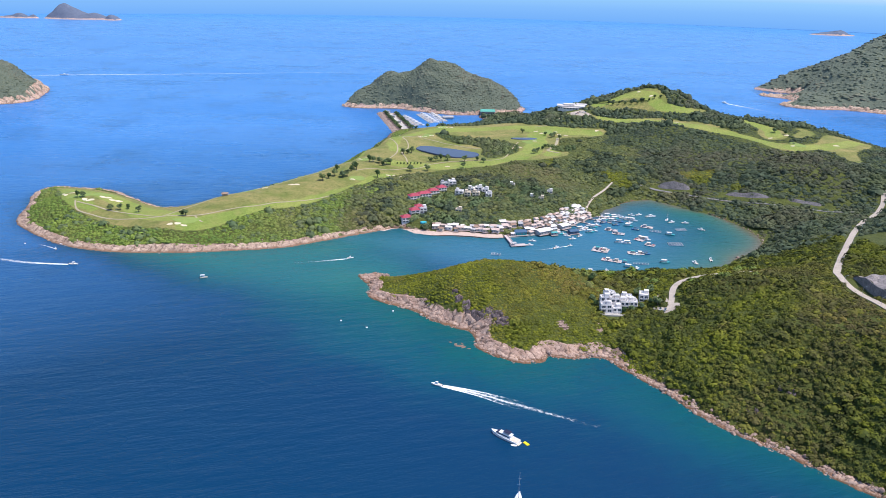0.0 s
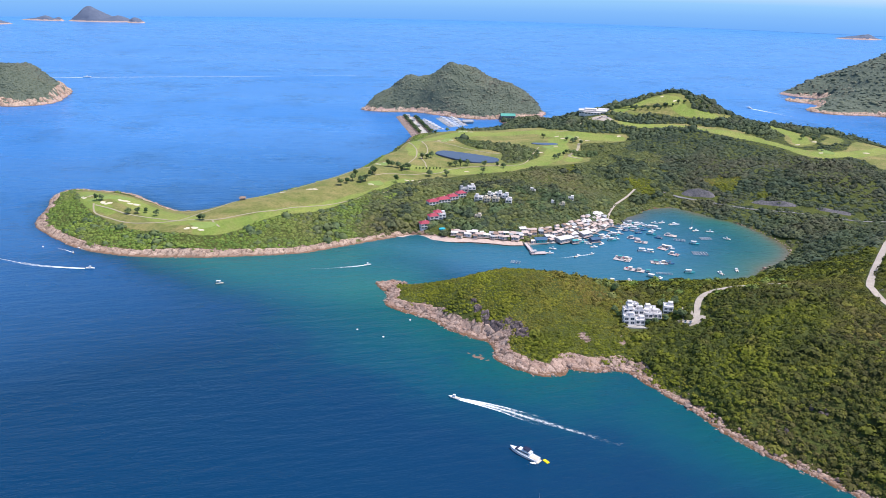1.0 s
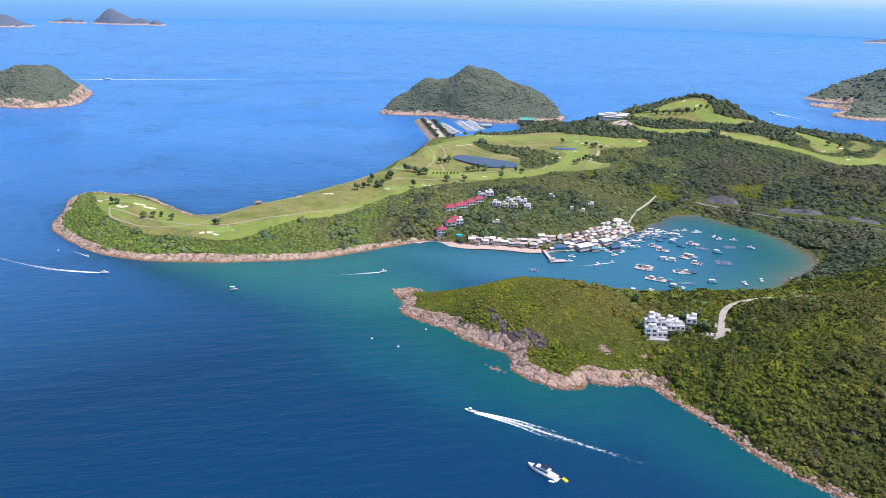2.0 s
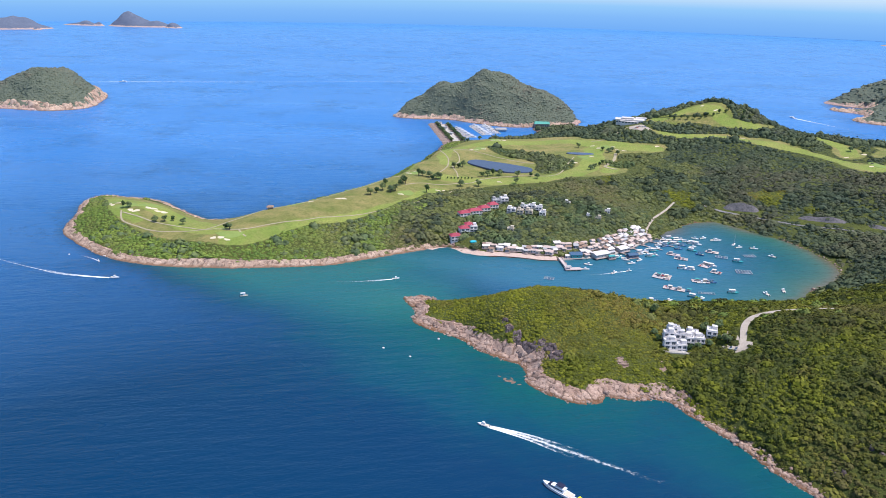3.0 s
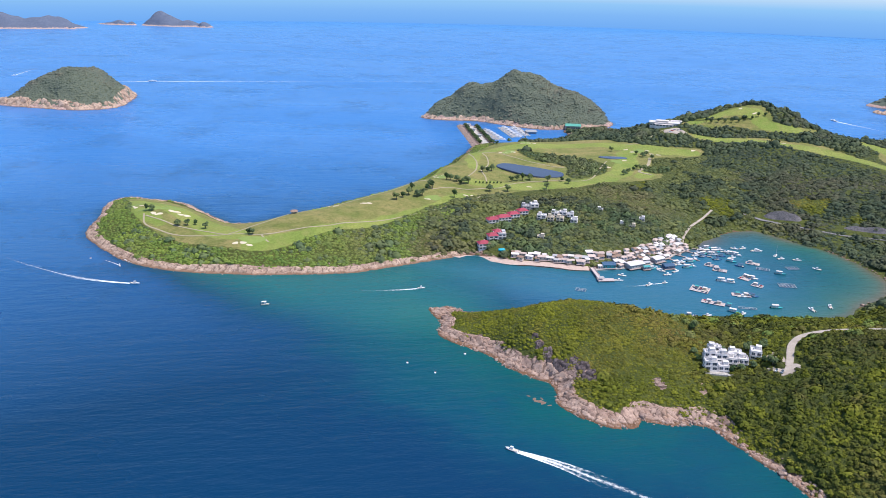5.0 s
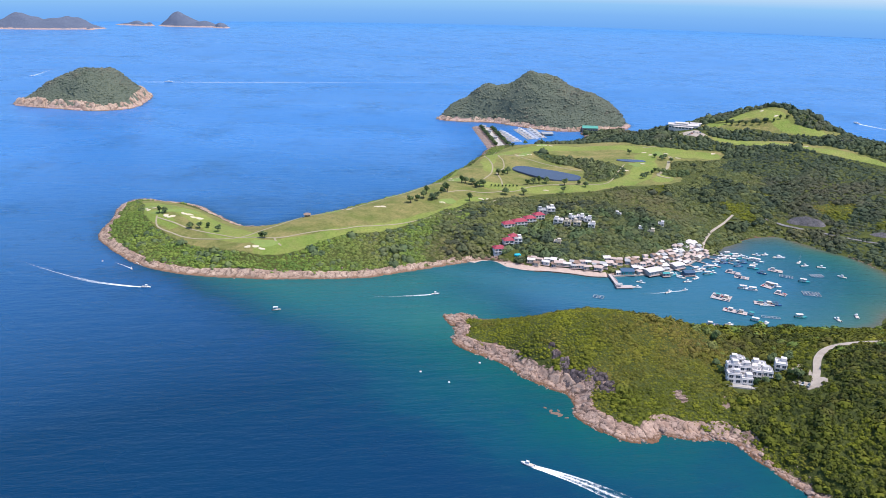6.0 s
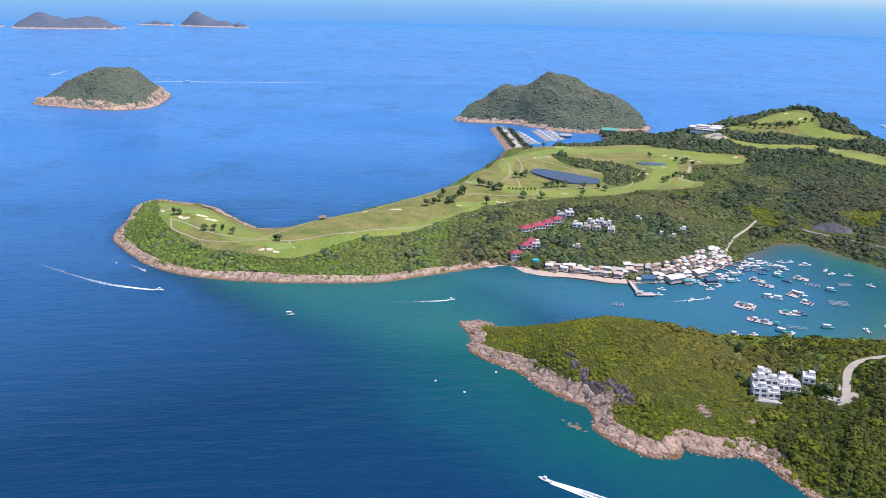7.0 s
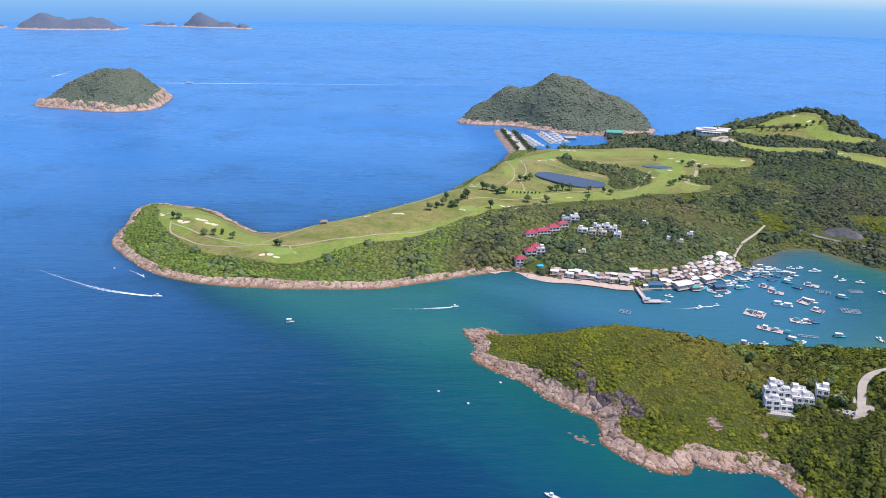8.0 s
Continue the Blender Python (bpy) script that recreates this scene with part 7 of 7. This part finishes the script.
def broken(ob, top, one, gap):
    """The fields by which bedrock is coloured."""
    set_field(ob, "block", one)
    set_field(ob, "joint", gap)
    set_field(ob, "height", top)
    return ob


def shore_rock(name, line, land, sign, wide, step, strike, material, label, relief=1.0, size=4.0):
    """A strip of bedrock along a coast, split by joints into tilted blocks and slabs."""
    path = rounded(line, False, step)
    nrm = np.gradient(path, axis=0)
    nrm /= np.linalg.norm(nrm, axis=1)[:, None]
    for _ in range(6):
        nrm[1:-1] = (nrm[:-2] + nrm[1:-1] + nrm[2:]) / 3
    nrm = np.column_stack([nrm[:, 1], -nrm[:, 0]]) * sign
    us = np.arange(-4.0, wide + 0.01, step)
    p = path[:, None, :] + nrm[:, None, :] * us[None, :, None]
    x, y = p[..., 0].ravel(), p[..., 1].ravel()
    z, d = land_height(land, x, y)
    c, s = math.cos(radians(strike)), math.sin(radians(strike))
    along, across = x * c + y * s, -x * s + y * c
    wob = rough_noise(x, y, size * 3, 47, 2) * size * 0.3
    one, two, du, dv, gap = blocks((along + wob) / (size * 2.4), (across - wob) / (size * 0.8), 3.0)
    sub, turn, su, sv, gap2 = blocks((along - wob) / (size * 0.8), (across + wob) / (size * 0.34), 8.0)
    fade = np.clip((us[None, :] + 4) / 3, 0, 1) * np.clip((wide - us[None, :]) / 3, 0, 1)
    fade = np.broadcast_to(fade, p.shape[:2]).ravel()
    rise = 2.3 * (one - 0.4) + 0.9 * (two - 0.5) * du + 1.4 * (one - 0.3) * dv + 1.0 * (sub - 0.5) + 0.8 * (turn - 0.5) * su + 0.5 * (sub - 0.5) * sv
    rise = rise - 1.1 * np.clip(1 - gap / 0.12, 0, 1) - 0.35 * np.clip(1 - gap2 / 0.14, 0, 1)
    top = z + fade * (relief * rise + 0.9) - (1 - fade) * 0.9
    w = len(us)
    i = np.arange(len(path) - 1)[:, None] * w + np.arange(w - 1)[None, :]
    f = np.stack([i, i + 1, i + w + 1, i + w], -1).reshape(-1, 4)
    ob = mesh_object(name, np.column_stack([x, y, top]), f if sign < 0 else f[:, ::-1], material)
    broken(ob, top, 0.6 * two + 0.4 * sub, np.minimum(gap, gap2 + 0.04))
    return tagged(ob, label, "rock shore", "", "structure")


shore_rock("headland_rock", COAST_HEAD[10:33], "main", 1, 11.5, 0.6, -38, PINK_ROCK, "jointed pink granite slabs of the headland shore", 0.65, 3.9)
shore_rock("cape_rock", COAST_GOLF[1:24], "main", 1, 9.5, 0.9, -18, TAN_ROCK, "pale granite ledges round the golf cape", 0.5, 3.6)
shore_rock("slope_rock", COAST_HEAD[:11], "main", 1, 5.5, 0.6, -45, PINK_ROCK, "narrow broken rock edge below the slope", 0.7, 2.2)
shore_rock("islet_rock", COASTS["green"][:9], "green", -1, 22.0, 1.8, -30, TAN_ROCK, "orange granite ledges of the round island", 2.6, 9.0)
shore_rock("channel_rock", COASTS["east"][14:21] + COASTS["east"][:4], "east", -1, 14.0, 2.0, 20, TAN_ROCK, "broken brown granite shore across the channel", 1.8, 7.0)
shore_rock("island_rock", COASTS["marina"][:9], "marina", -1, 9.0, 1.5, 0, TAN_ROCK, "pale granite ledges below the marina island", 1.8, 6.0)
for i, (x, y, s) in enumerate(((-4, 478, 2.4), (-1, 476, 1.8), (-7, 480, 1.5), (-2, 481, 1.2), (-11, 483, 1.0), (3, 474, 1.1))):
    ob = new("reef_rock", boulder_mesh(300 + i, REEF))
    ob.matrix_basis = pose(x, y, -0.15, 0, 0, i * 40) @ Matrix.Diagonal((s * 1.6, s, 0.7, 1))
    tagged(ob, "wet brown reef rock awash off the point", "rock", "reef rocks")

# dark weathered crags in the headland scrub, their shade painted in
def crag(name, spots, seed, label):
    """A craggy patch of bare dark rock, coloured deeper as if shaded, standing out of the slope. spots: x, y, radius.
    """
    x0, x1 = min(s[0] - s[2] * 1.5 for s in spots), max(s[0] + s[2] * 1.5 for s in spots)
    y0, y1 = min(s[1] - s[2] * 1.5 for s in spots), max(s[1] + s[2] * 1.5 for s in spots)
    gx, gy, f = sheet(np.arange(x0, x1, 0.45), np.arange(y0, y1, 0.45))
    mask = np.full(gx.shape, -1.0)
    for sx, sy, sr in spots:
        mask = np.maximum(mask, 1.0 - np.hypot(gx - sx, gy - sy) / sr)
    mask = mask * 1.1 + 0.32 * rough_noise(gx, gy, 5.0, seed, 4)
    up = np.clip(mask * 4.0, 0, 1)
    c, s = math.cos(radians(-50)), math.sin(radians(-50))
    along, across = gx * c + gy * s, -gx * s + gy * c
    one, two, du, dv, gap = blocks(along / 2.6, across / 4.2, seed)
    sub, _, _, _, gap2 = blocks(along / 1.1, across / 1.9, seed + 4)
    stand = 1.4 * one + 1.5 * (two - 0.5) * du - 1.2 * dv + 1.1 * (sub - 0.5) - 0.9 * np.clip(1 - gap / 0.1, 0, 1)
    z = land_height("main", gx, gy)[0] + up * (0.2 + stand) - (1 - up) * 1.2
    keep = (up > 0).ravel()
    f = f[keep[f].any(axis=1)]
    used = np.unique(f)
    renum = np.zeros(gx.size, np.int32)
    renum[used] = np.arange(len(used))
    ob = mesh_object(name, np.column_stack([gx.ravel(), gy.ravel(), z.ravel()])[used], renum[f], CRAG_SHADED)
    broken(ob, z.ravel()[used] + 4.0, (0.6 * two + 0.4 * sub).ravel()[used], np.minimum(gap, gap2 + 0.03).ravel()[used])
    return tagged(ob, label, "rock", "headland outcrops")


crag("rock_crag", CRAG_WEST, 81, "dark weathered crag above the headland shore, deepened as in shade")
crag("rock_crag", CRAG_EAST, 86, "dark steep crag with purple grey faces deepened as in shade")
crag("rock_crag", [(178, 392, 2.6), (181, 390, 2.0)], 91, "small grey outcrop in the thicket")
crag("rock_crag", [(203, 395, 3.4), (198, 401, 2.2)], 95, "small purple grey outcrop in the thicket")
